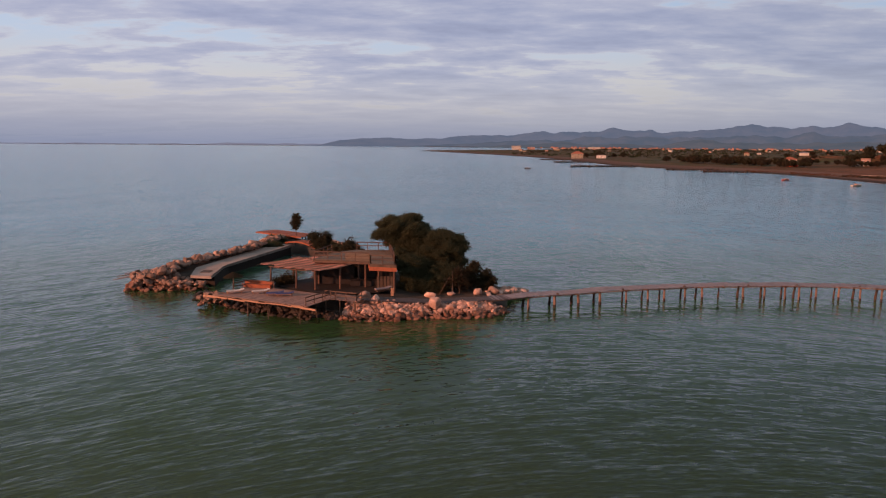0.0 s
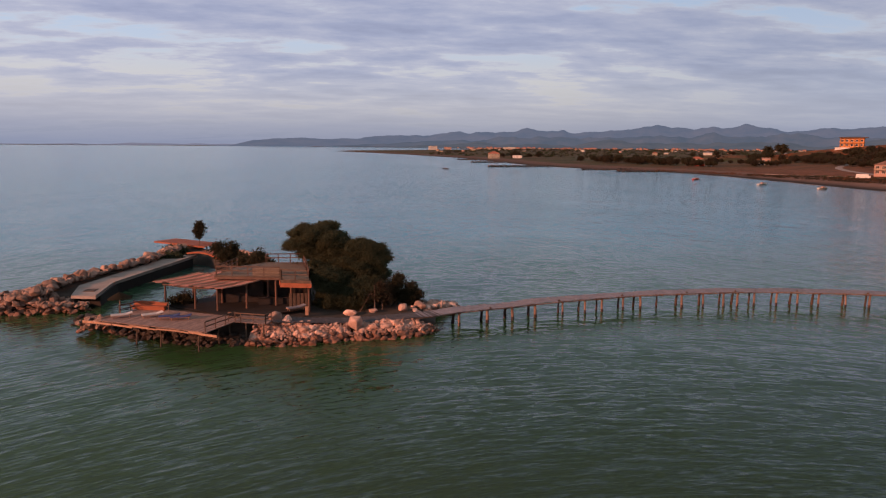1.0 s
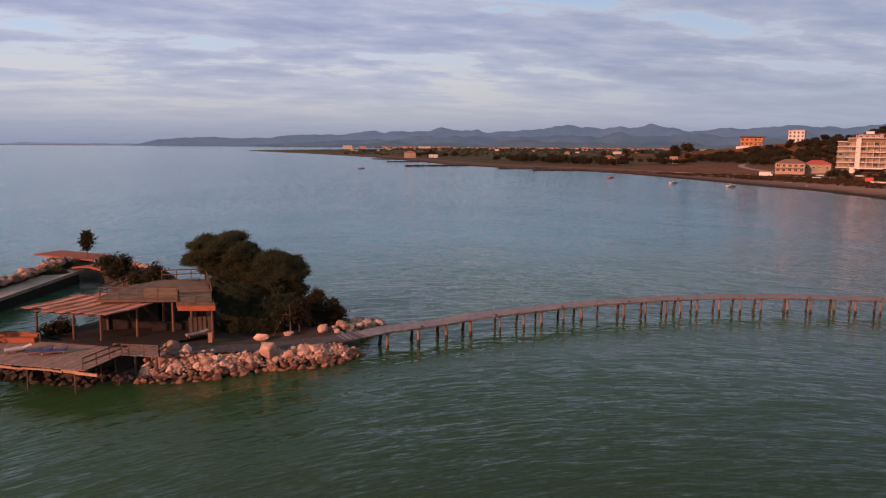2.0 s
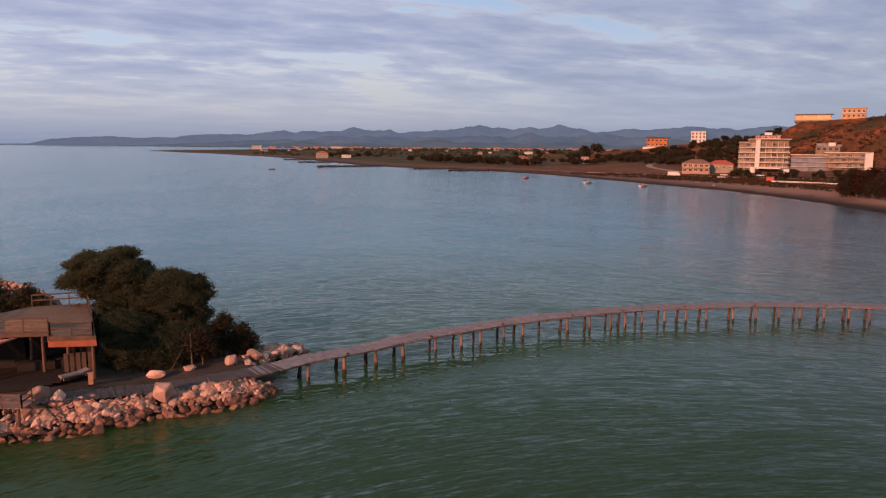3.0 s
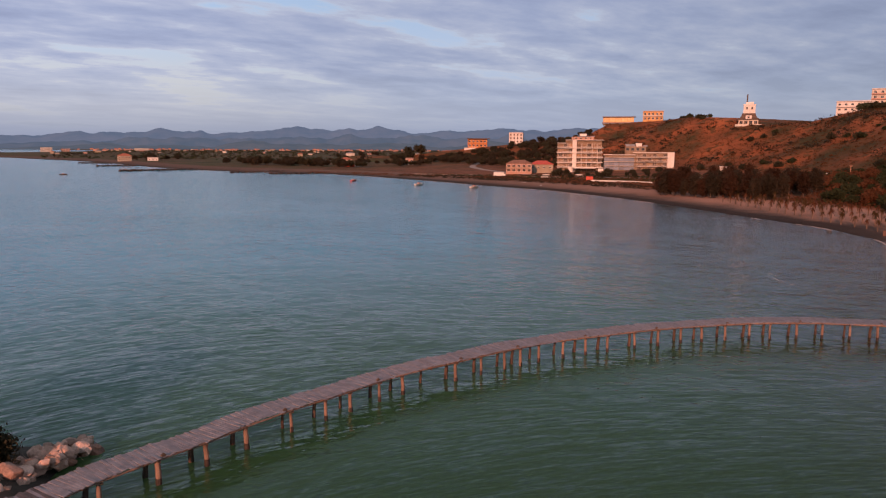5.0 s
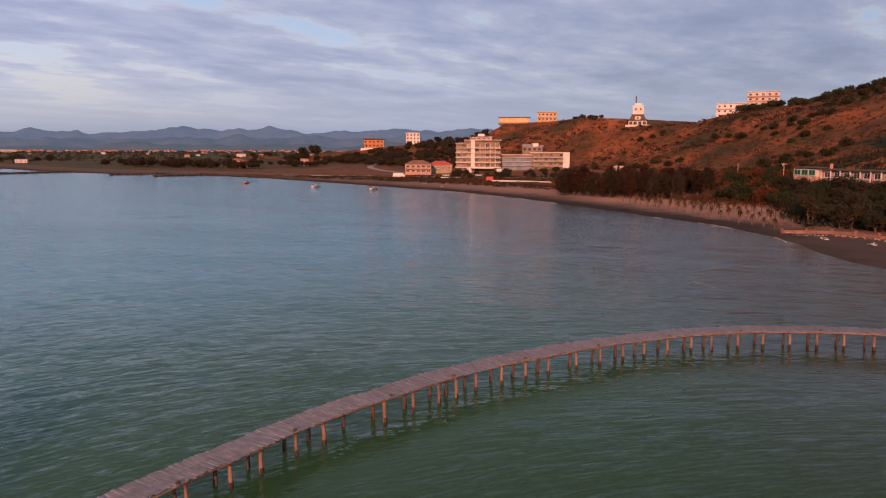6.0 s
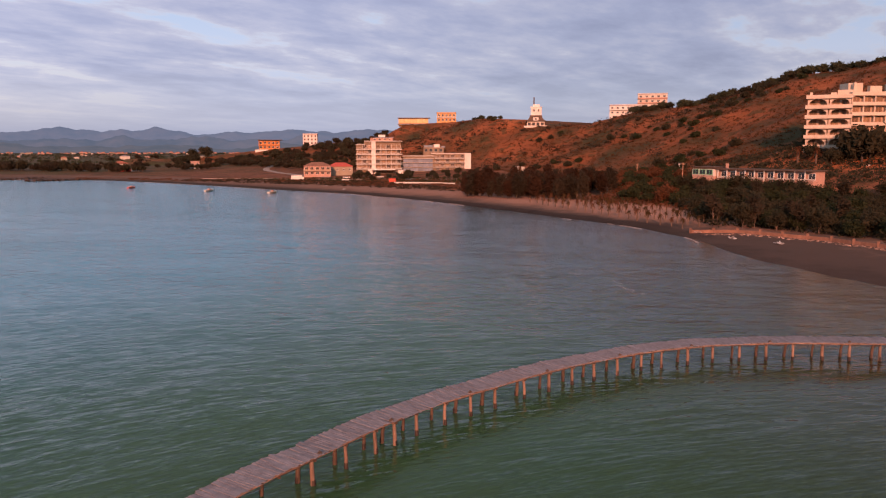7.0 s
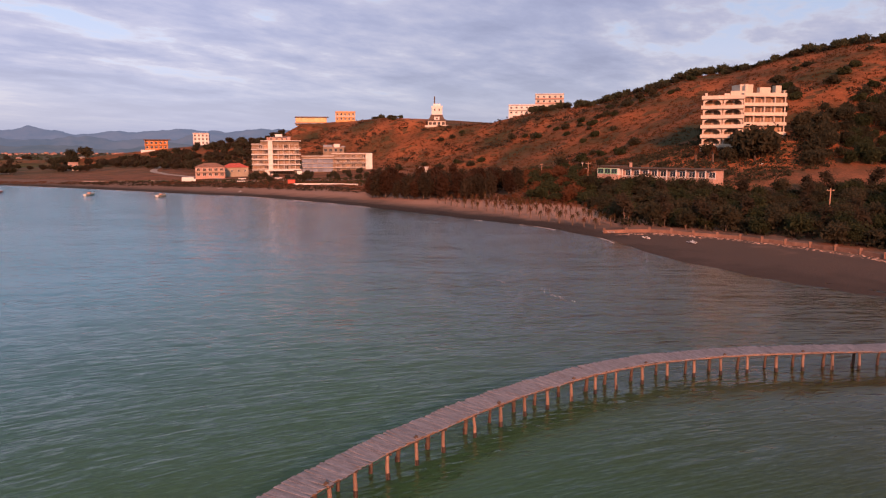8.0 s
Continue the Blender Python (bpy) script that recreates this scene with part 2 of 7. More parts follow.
def ground_material():
    """Sand by the water, dry slopes on the hill, tilled strips on the plain."""
    m = bpy.data.materials.new("shore_land")
    m.use_nodes = True
    N = Nodes(m.node_tree)
    at = N.add("ShaderNodeNewGeometry").outputs["Position"]
    hill, beach, far = (N.add("ShaderNodeAttribute") for _ in range(3))
    hill.attribute_name, beach.attribute_name, far.attribute_name = "slope", "shore", "plain"
    n8 = N.noise(at, 0.12, 5, 0.6)
    n30 = N.noise(at, 0.03, 5, 0.62)
    fine = N.noise(at, 1.3, 4, 0.7)
    strips = N.noise(N.mapping(at, (0.0035, 0.02, 1), (0, 0, -12)), 1.0, 4, 0.6)
    plain = N.ramp(strips, [(0.34, (0.045, 0.042, 0.020)), (0.46, (0.050, 0.070, 0.028)), (0.55, (0.095, 0.060, 0.032)), (0.68, (0.060, 0.070, 0.030))])
    plain = N.mix(N.ramp(n30, [(0.46, 0.0), (0.64, 0.7)]), plain, (0.125, 0.070, 0.040))
    slope = N.ramp(n30, [(0.38, (0.050, 0.042, 0.018)), (0.48, (0.160, 0.060, 0.025)), (0.57, (0.255, 0.082, 0.032)), (0.70, (0.36, 0.126, 0.051))])
    slope = N.mix(N.ramp(n8, [(0.50, 0.0), (0.60, 0.85)]), slope, (0.064, 0.046, 0.020))
    scrub = N.ramp(N.math("ADD", n8, N.math("MULTIPLY", n30, 0.5)), [(0.55, (0.085, 0.052, 0.028)), (0.72, (0.155, 0.064, 0.035)), (0.90, (0.235, 0.094, 0.050))])
    plain = N.mix(N.ramp(far.outputs["Fac"], [(0.54, 0.9), (0.80, 0.0)]), plain, scrub)
    land = N.mix(hill.outputs["Fac"], plain, slope)
    land = N.mix(1.0, land, N.ramp(fine, [(0.25, 0.6), (0.75, 1.3)]), "MULTIPLY")
    height = N.sep(at)[2]
    b2 = N.math("DIVIDE", beach.outputs["Fac"], 40.0)
    sand = N.ramp(N.math("ADD", N.math("MULTIPLY", height, 0.7), N.math("MULTIPLY", N.math("SUBTRACT", n8, 0.5), 0.6)),
                  [(0.02, (0.058, 0.041, 0.034)), (0.12, (0.080, 0.056, 0.046)), (0.32, (0.088, 0.060, 0.048)), (0.44, (0.16, 0.100, 0.075)), (0.58, (0.25, 0.140, 0.102)), (0.85, (0.36, 0.205, 0.150))])
    sand = N.mix(N.ramp(far.outputs["Fac"], [(0.22, 0.0), (0.42, 0.62), (0.72, 0.85)]), sand, (0.080, 0.054, 0.038))
    # the steeper beach is soaked dark along the water
    soaked = N.ramp(N.math("ADD", b2, N.math("MULTIPLY", N.math("SUBTRACT", n8, 0.5), 0.12)), [(0.15, 0.5), (0.21, 1.0)])
    steep = N.ramp(N.math("DIVIDE", N.sep(at)[1], 200.0), [(0.58, 0.0), (0.70, 1.0)])
    sand = N.mix(steep, sand, N.mix(1.0, sand, soaked, "MULTIPLY"))
    grass = N.ramp(N.math("ADD", b2, N.math("MULTIPLY", N.math("SUBTRACT", n30, 0.5), 0.6)), [(0.90, 0.0), (1.05, 1.0)])
    spit = N.ramp(N.math("DIVIDE", N.sep(at)[1], 200.0), [(0.60, 0.0), (0.66, 1.0)])
    grass = N.math("MULTIPLY", grass, N.math("MAXIMUM", spit, N.ramp(b2, [(0.0, 0.0), (1.0, 1.0)])))
    colour = N.mix(grass, sand, land)
    p = N.add("ShaderNodeBsdfPrincipled", Base_Color=colour, Roughness=0.92)
    N.set(p, "Specular IOR Level", 0.15)
    bump = N.add("ShaderNodeBump", Strength=0.6, Distance=0.5, Height=N.math("ADD", n8, fine))
    N.set(p, "Normal", bump.outputs[0])
    out = N.add("ShaderNodeOutputMaterial")
    N.tree.links.new(p.outputs[0], out.inputs[0])
    return m


M_WATER = water_material()
M_LAND = ground_material()
M_DECK = surface("weathered_deck_wood", (0.155, 0.150, 0.170), (0.26, 0.25, 0.275), 1.5, 0.8, 0.4, 30, 0.13, (1, 1, 1))
M_SUNDECK = surface("reddish_deck_wood", (0.20, 0.125, 0.102), (0.36, 0.235, 0.190), 1.5, 0.8, 0.4, 30, 0.22)
M_TERRACE = surface("brown_terrace_boards", (0.12, 0.088, 0.062), (0.20, 0.15, 0.108), 1.5, 0.85, 0.4, 30, 0.2)
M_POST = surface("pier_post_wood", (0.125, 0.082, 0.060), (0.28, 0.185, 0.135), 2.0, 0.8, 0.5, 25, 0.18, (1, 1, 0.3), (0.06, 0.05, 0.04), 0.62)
M_DARKDECK = surface("old_grey_planks", (0.075, 0.068, 0.073), (0.135, 0.122, 0.128), 1.5, 0.8, 0.4, 30, 0.25)
M_REDPOST = surface("reddish_round_timber", (0.092, 0.048, 0.032), (0.17, 0.092, 0.062), 2.0, 0.8, 0.5, 25, 0.18, (1, 1, 0.3))
M_BEAM = surface("sawn_timber", (0.30, 0.165, 0.105), (0.46, 0.27, 0.175), 2.0, 0.75, 0.4, 30, 0.15, (1, 1, 0.4))
M_RAIL = surface("weathered_rail_wood", (0.082, 0.048, 0.035), (0.145, 0.090, 0.065), 2.0, 0.8, 0.4, 30, 0.15)
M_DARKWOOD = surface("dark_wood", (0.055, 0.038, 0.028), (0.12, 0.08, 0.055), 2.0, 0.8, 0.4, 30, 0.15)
M_ROCK = surface("limestone_rock", (0.43, 0.258, 0.194), (0.67, 0.44, 0.348), 1.6, 0.9, 1.0, 14, 0.42, (1, 1, 1), (0.15, 0.11, 0.09), 0.56, depth=0.08)
M_BROWNROCK = surface("brown_breakwater_rock", (0.21, 0.128, 0.093), (0.39, 0.255, 0.198), 1.2, 0.9, 0.8, 14, 0.4, (1, 1, 1), (0.07, 0.052, 0.042), 0.55, depth=0.08)
M_WETROCK = surface("wet_rock", (0.125, 0.060, 0.039), (0.29, 0.140, 0.088), 1.4, 0.55, 0.7, 14, 0.3, (1, 1, 1), (0.03, 0.028, 0.02), 0.55, depth=0.08)
# black of wet weed at the waterline; below the sun deck it paints shade
M_WEEDSHADE = surface("black_algae_rock", (0.022, 0.016, 0.012), (0.055, 0.036, 0.026), 1.4, 0.6, 0.6, 14, 0.3, depth=0.06)
# near-black that paints the deep shade under roofs, decks and slabs
M_UNDERSHADE = surface("tarred_boards", (0.011, 0.008, 0.007), (0.024, 0.017, 0.014), 2.0, 0.8, 0.3, 30, 0.2)
M_WALLBRICK = surface("weathered_brick", (0.14, 0.075, 0.052), (0.24, 0.13, 0.09), 0.8, 0.9, 0.5, 5, 0.2)
M_SOIL = surface("island_soil", (0.034, 0.028, 0.022), (0.080, 0.063, 0.051), 0.5, 0.95, 0.6, 9, 0.0, depth=0.08)
M_REED = surface("reed_matting", (0.50, 0.215, 0.155), (0.74, 0.36, 0.27), 1.2, 0.85, 0.6, 26, 0.15, (0.5, 4, 1), depth=0.03)
M_CONCRETE = surface("quay_concrete", (0.27, 0.22, 0.19), (0.40, 0.335, 0.295), 0.35, 0.9, 0.35, 8, 0.1, (1, 1, 1), (0.12, 0.10, 0.085), 0.60)
M_BARK = surface("bark", (0.07, 0.05, 0.038), (0.16, 0.11, 0.08), 3.0, 0.9, 0.7, 18, 0.15, (1, 1, 0.3))
M_PINE = foliage("pine_needles", (0.072, 0.080, 0.046), (0.096, 0.104, 0.058))
M_LEAF = foliage("dark_leaves", (0.046, 0.045, 0.027), (0.072, 0.064, 0.038))
M_OLIVE = foliage("olive_leaves", (0.034, 0.044, 0.020), (0.064, 0.072, 0.034))
M_SCRUB = foliage("dry_scrub", (0.070, 0.038, 0.016), (0.165, 0.066, 0.027), 1.0)
M_RUST = foliage("autumn_leaves", (0.085, 0.038, 0.018), (0.185, 0.080, 0.040))
M_PALM = foliage("palm_fronds", (0.062, 0.044, 0.018), (0.125, 0.070, 0.030))
M_TAMARISK = foliage("tamarisk_twigs", (0.040, 0.024, 0.015), (0.085, 0.044, 0.026))
M_TAN = surface("tan_recess_render", (0.24, 0.205, 0.15), (0.34, 0.295, 0.22), 0.3, 0.85, 0.1, 5, 0.1)
# the shade behind the balconies is put into this wall colour
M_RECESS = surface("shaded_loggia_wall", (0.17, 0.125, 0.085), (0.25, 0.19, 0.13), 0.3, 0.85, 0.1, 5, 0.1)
M_SHELL = surface("peach_white_render", (0.47, 0.40, 0.315), (0.59, 0.51, 0.41), 0.25, 0.8, 0.15, 5, 0.05, (1, 1, 1), (0.40, 0.31, 0.235), 0.62)
M_PEACH = surface("peach_render", (0.34, 0.25, 0.175), (0.45, 0.34, 0.245), 0.3, 0.85, 0.1, 5, 0.08)
M_BROWN = foliage("dry_twigs", (0.040, 0.034, 0.022), (0.075, 0.058, 0.038))
M_ORANGE = surface("orange_paint", (0.23, 0.062, 0.028), (0.34, 0.105, 0.047), 1.5, 0.7, 0.2, 20, 0.08)
M_WHITE = surface("white_render", (0.56, 0.545, 0.50), (0.70, 0.685, 0.64), 0.25, 0.8, 0.15, 5, 0.05, (1, 1, 1), (0.42, 0.37, 0.32), 0.60)
M_CREAM = surface("cream_render", (0.44, 0.41, 0.35), (0.56, 0.53, 0.46), 0.25, 0.8, 0.15, 5, 0.05)
M_OCHRE = surface("ochre_render", (0.46, 0.26, 0.10), (0.58, 0.34, 0.14), 0.25, 0.8, 0.15, 5, 0.05)
M_VILLA = surface("orange_render", (0.48, 0.185, 0.055), (0.60, 0.25, 0.08), 0.25, 0.8, 0.15, 5, 0.05)
M_PINK = surface("pink_render", (0.35, 0.21, 0.16), (0.46, 0.29, 0.225), 0.25, 0.8, 0.15, 5, 0.08)
M_TILE = surface("roof_tiles", (0.26, 0.085, 0.05), (0.40, 0.14, 0.08), 0.8, 0.8, 0.4, 6, 0.15)
M_REDTILE = surface("bright_red_tiles", (0.34, 0.06, 0.045), (0.46, 0.10, 0.07), 0.8, 0.8, 0.4, 6, 0.15)
M_GREYROOF = surface("grey_roof", (0.10, 0.10, 0.11), (0.20, 0.20, 0.22), 0.4, 0.7, 0.2, 6, 0.1)
M_BLUEROOF = surface("blue_grey_sheet_roof", (0.12, 0.15, 0.19), (0.19, 0.23, 0.28), 0.5, 0.5, 0.2, 6, 0.1)
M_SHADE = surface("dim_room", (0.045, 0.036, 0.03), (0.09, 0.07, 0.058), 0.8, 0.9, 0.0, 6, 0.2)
M_GLASS = glass("window_glass", (0.03, 0.035, 0.04))
M_BLUEGLASS = surface("blue_glazing", (0.09, 0.13, 0.19), (0.16, 0.21, 0.28), 0.3, 0.4, 0.0, 3, 0.25)
# glass whose golden reflection is put into the base colour
M_GOLDREFLECT = surface("golden_glazing", (0.55, 0.36, 0.13), (0.72, 0.50, 0.22), 0.3, 0.35, 0.0, 2, 0.3)
M_CURTAIN = surface("drawn_curtains", (0.11, 0.065, 0.036), (0.27, 0.17, 0.088), 0.5, 0.6, 0.0, 4, 0.45, (1, 1, 0.2))
M_GREENFRAME = surface("green_paint", (0.06, 0.30, 0.14), (0.10, 0.42, 0.20), 1.0, 0.5, 0.0, 10)
M_RED = surface("red_paint", (0.42, 0.05, 0.03), (0.55, 0.09, 0.05), 1.0, 0.6, 0.0, 10)
M_BLUE = surface("blue_fabric", (0.035, 0.050, 0.14), (0.06, 0.08, 0.21), 2.0, 0.8, 0.2, 20, 0.1)
M_CANVAS = surface("white_canvas", (0.50, 0.46, 0.43), (0.66, 0.61, 0.57), 2.0, 0.8, 0.2, 20, 0.1)
M_ROPE = surface("dark_cable", (0.03, 0.028, 0.026), (0.06, 0.055, 0.05), 3.0, 0.7, 0.0, 20)


# ---- building helpers ----
def part(name, bm, material, parent=None, label="", smooth=False):
    """Links a bmesh as one mesh object under a thing, or alone."""
    me = bpy.data.meshes.new(name)
    bm.to_mesh(me)
    bm.free()
    return linked(name, me, material, parent, label, smooth)


def linked(name, me, material=None, parent=None, label="", smooth=False):
    if material is not None and not me.materials:
        me.materials.append(material)
    if smooth:
        me.polygons.foreach_set("use_smooth", [True] * len(me.polygons))
    ob = new(name, me)
    if parent is not None:
        ob.parent = parent
    if label:
        ob["label"] = label
    return ob


def thing(name, label, category, at=(0, 0, 0), turn=0.0, group="", kind=""):
    ob = new(name)
    ob.empty_display_size = 0.2
    ob.matrix_basis = pose(*at, 0, 0, turn)
    return tagged(ob, label, category, group, kind)


def box(bm, c, s, m=None):
    """A box of size s about c, turned by m."""
    v = []
    for i in (-0.5, 0.5):
        for j in (-0.5, 0.5):
            for k in (-0.5, 0.5):
                p = Vector((c[0] + i * s[0], c[1] + j * s[1], c[2] + k * s[2]))
                v.append(bm.verts.new(m @ p if m is not None else p))
    for f in ((0, 1, 3, 2), (4, 6, 7, 5), (0, 4, 5, 1), (2, 3, 7, 6), (0, 2, 6, 4), (1, 5, 7, 3)):
        bm.faces.new([v[i] for i in f])
    return bm


def boxes(*items):
    bm = bmesh.new()
    for c, s in items:
        box(bm, c, s)
    return bm


def along(p, q):
    """A frame at the middle of p-q whose x runs from p to q and whose z stays up."""
    p, q = Vector(p), Vector(q)
    x = (q - p).normalized()
    z = Vector((0, 0, 1)) if abs(x.z) < 0.98 else Vector((0, 1, 0))
    y = z.cross(x).normalized()
    z = x.cross(y)
    m = Matrix((x, y, z)).transposed().to_4x4()
    m.translation = (p + q) / 2
    return m, (q - p).length


def beam(bm, p, q, w, h):
    m, length = along(p, q)
    return box(bm, (0, 0, 0), (length, w, h), m)


def rod(bm, p, q, r0, r1=None, n=7):
    """A round, tapered pole from p to q."""
    r1 = r0 if r1 is None else r1
    m, length = along(p, q)
    rings = []
    for x, r in ((-length / 2, r0), (length / 2, r1)):
        rings.append([bm.verts.new(m @ Vector((x, r * math.cos(a), r * math.sin(a)))) for a in (2 * math.pi * i / n for i in range(n))])
    for i in range(n):
        bm.faces.new((rings[0][i], rings[0][(i + 1) % n], rings[1][(i + 1) % n], rings[1][i]))
    bm.faces.new(rings[0][::-1]), bm.faces.new(rings[1])
    return bm


def rock_mesh(seed, flat=0.75, points=15):
    """A broken angular stone about 1 m across."""
    rnd = random.Random(seed)
    bm = bmesh.new()
    for _ in range(points):
        d = Vector((rnd.gauss(0, 1), rnd.gauss(0, 1), rnd.gauss(0, 1))).normalized() * rnd.uniform(0.44, 0.58)
        bm.verts.new((d.x, d.y, d.z * flat))
    hull = bmesh.ops.convex_hull(bm, input=bm.verts)
    bmesh.ops.delete(bm, geom=list({g for g in hull["geom_interior"] + hull["geom_unused"] if isinstance(g, bmesh.types.BMVert)}), context="VERTS")
    bmesh.ops.bevel(bm, geom=list(bm.edges), offset=0.035, segments=1, profile=0.5, affect="EDGES")
    me = bpy.data.meshes.new("rock")
    bm.to_mesh(me)
    bm.free()
    return me


ROCKS = [rock_mesh(i, 0.65 + 0.05 * (i % 5)) for i in range(12)]
WET_ROCKS = [me.copy() for me in ROCKS]
BROWN_ROCKS = [me.copy() for me in ROCKS]
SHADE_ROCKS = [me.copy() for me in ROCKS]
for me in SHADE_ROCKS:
    me.materials.append(M_WEEDSHADE)
for me in BROWN_ROCKS:
    me.materials.append(M_BROWNROCK)
for me in ROCKS:
    me.materials.append(M_ROCK)
for me in WET_ROCKS:
    me.materials.append(M_WETROCK)
# ---- sea, land and far hills ----
COAST = [(118, -900), (122, -200), (124, 0), (127, 50), (129.5, 72), (135, 84), (141, 93), (151, 106), (172, 123.5), (187, 143), (198, 172),
         (211, 205), (226, 246), (237, 296), (238, 350), (240, 400), (241, 470), (236, 520), (222, 555), (196, 605), (178, 650), (165, 730),
         (160, 850), (155, 980), (135, 1120), (90, 1340), (20, 1600), (-64, 1880), (-40, 1990), (120, 2200), (350, 2600), (520, 3200),
         (380, 3800), (-400, 4350), (-1400, 4300), (-2500, 3850), (-3300, 3200), (-4200, 2300)]
RIDGE = [(440, 760, 9), (470, 705, 17), (505, 650, 23), (505, 585, 27), (503, 540, 27), (498, 515, 34), (497, 500, 42), (525, 468, 44), (505, 420, 45), (490, 385, 43),
         (478, 345, 36), (485, 312, 38), (495, 295, 43), (500, 278, 47), (495, 235, 49), (483, 199, 57), (470, 169, 62), (455, 136, 63),
         (447, 116, 68), (440, 90, 70), (430, 73, 71), (420, 0, 76), (400, -150, 78), (380, -600, 60)]
FOOT = [(420, 775, 3), (430, 720, 4), (440, 660, 6), (430, 600, 6), (415, 520, 5), (410, 455, 5), (414, 420, 5), (428, 388, 6), (408, 345, 7),
        (372, 285, 5), (346, 225, 6), (300, 180, 9), (272, 152, 11), (266, 115, 11), (278, 72, 12.5), (272, 0, 13), (266, -150, 12), (262, -600, 10)]


def near_line(px, py, line):
    """Distance to a polyline, and the third value along it."""
    best = np.full(px.shape, 1e9)
    third = np.zeros(px.shape)
    for a, b in zip(line, line[1:]):
        dx, dy = b[0] - a[0], b[1] - a[1]
        u = np.clip(((px - a[0]) * dx + (py - a[1]) * dy) / (dx * dx + dy * dy), 0, 1)
        d = np.hypot(px - a[0] - u * dx, py - a[1] - u * dy)
        closer = d < best
        best = np.where(closer, d, best)
        if len(a) > 2:
            third = np.where(closer, a[2] + u * (b[2] - a[2]), third)
    return best, third


def inside(px, py, ring):
    hit = np.zeros(px.shape, bool)
    for a, b in zip(ring, ring[1:] + ring[:1]):
        if a[1] == b[1]:
            continue
        cross = ((a[1] > py) != (b[1] > py)) & (px < (b[0] - a[0]) * (py - a[1]) / (b[1] - a[1]) + a[0])
        hit ^= cross
    return hit


LAND_RING = COAST + [(-5200, 6000), (6000, 6000), (6000, -900)]
BACK_RING = [p[:2] for p in RIDGE[::-1]] + [(440, 900), (3000, 900), (3000, -600)]
SLOPE_RING = [p[:2] for p in FOOT[::-1]] + [(420, 900), (3000, 900), (3000, -600)]


def land(px, py):
    """Height of the land, distance from the water's edge and how much it is hill."""
    px, py = np.asarray(px, float), np.asarray(py, float)
    shore, _ = near_line(px, py, COAST)
    shore = np.where(inside(px, py, LAND_RING), shore, -shore)
    foot, zf = near_line(px, py, FOOT)
    ridge, zr = near_line(px, py, RIDGE)
    up, back = inside(px, py, SLOPE_RING), inside(px, py, BACK_RING)
    flatness = np.interp(py, [105, 138], [0.017, 0.06])
    beach = np.where(shore < 0, shore * 0.12, flatness * np.clip(shore, 0, 22) + 0.008 * np.clip(shore - 22, 0, 150))
    # towards the hill's foot the flat land rises gently
    t = np.clip((shore - 25) / np.maximum(shore - 25 + foot, 1), 0, 1)
    flat = beach + (zf - beach) * t ** 2.2 * np.exp(-(foot / 140.0) ** 2) * (shore > 25)
    u = np.clip(foot / np.maximum(foot + ridge, 1e-3), 0, 1)
    steep = zf + (zr - zf) * (0.55 * u + 0.45 * u * u * (3 - 2 * u))
    plateau = zr * np.exp(-(ridge / 420.0) ** 2) + 3 * (1 - np.exp(-(ridge / 420.0) ** 2))
    z = np.where(back, plateau, np.where(up, steep, flat))
    hill = np.where(back, 1.0, np.where(up, np.clip(foot / 14, 0, 1), 0.0)) * np.exp(-(np.maximum(py - 780, 0) / 60) ** 2)
    return z, shore, hill, u * (1 - u) * 4 * up * (~back)


def ground_z(x, y):
    """Height of the finished ground at one place."""
    z, shore, hill, slope = (float(a[0]) for a in land([x], [y]))
    return z + bumps(x, y, slope, shore)


def bumps(x, y, slope, shore):
    if shore < 4:
        return 0.0
    rough = noise.fractal(Vector((x / 46, y / 46, 0.3)), 1.0, 2.0, 4)
    gully = noise.ridged_multi_fractal(Vector((x / 70, y / 70, 2.3)), 1.0, 2.1, 4, 1.0, 2.0) - 1.0
    return rough * (0.25 + 2.2 * slope) + gully * 1.8 * slope


def make_ground():
    def axis(*runs):
        out = []
        for a, b, step in runs:
            out += list(np.arange(a, b, step))
        return np.array(out + [runs[-1][1]])

    xs = axis((-4200, -400, 190), (-400, 100, 25), (100, 330, 3.2), (330, 560, 5), (560, 900, 20), (900, 4600, 190))
    ys = axis((-900, 0, 60), (0, 60, 8), (60, 260, 3.2), (260, 560, 5), (560, 900, 10), (900, 2200, 32), (2200, 4700, 130))
    gx, gy = np.meshgrid(xs, ys)
    z, shore, hill, slope = land(gx, gy)
    flat = [bumps(x, y, s, d) for x, y, s, d in zip(gx.ravel(), gy.ravel(), slope.ravel(), shore.ravel())]
    z = z + np.array(flat).reshape(z.shape)
    nx, ny = len(xs), len(ys)
    verts = np.stack([gx.ravel(), gy.ravel(), z.ravel()], 1)
    i = np.arange(nx * ny).reshape(ny, nx)
    quads = np.stack([i[:-1, :-1].ravel(), i[:-1, 1:].ravel(), i[1:, 1:].ravel(), i[1:, :-1].ravel()], 1)
    keep = z.ravel()[quads].max(1) > -4
    me = bpy.data.meshes.new("ground")
    me.from_pydata(verts.tolist(), [], quads[keep].tolist())
    for key, data in (("slope", hill), ("shore", shore), ("plain", np.clip(gy / 900, 0, 1))):
        a = me.attributes.new(key, "FLOAT", "POINT")
        a.data.foreach_set("value", data.ravel().astype(np.float32))
    ob = linked("ground", me, M_LAND, smooth=True)
    tagged(ob, "sandy shore, fields and dry red-brown hillside", "ground", kind="structure")


make_ground()


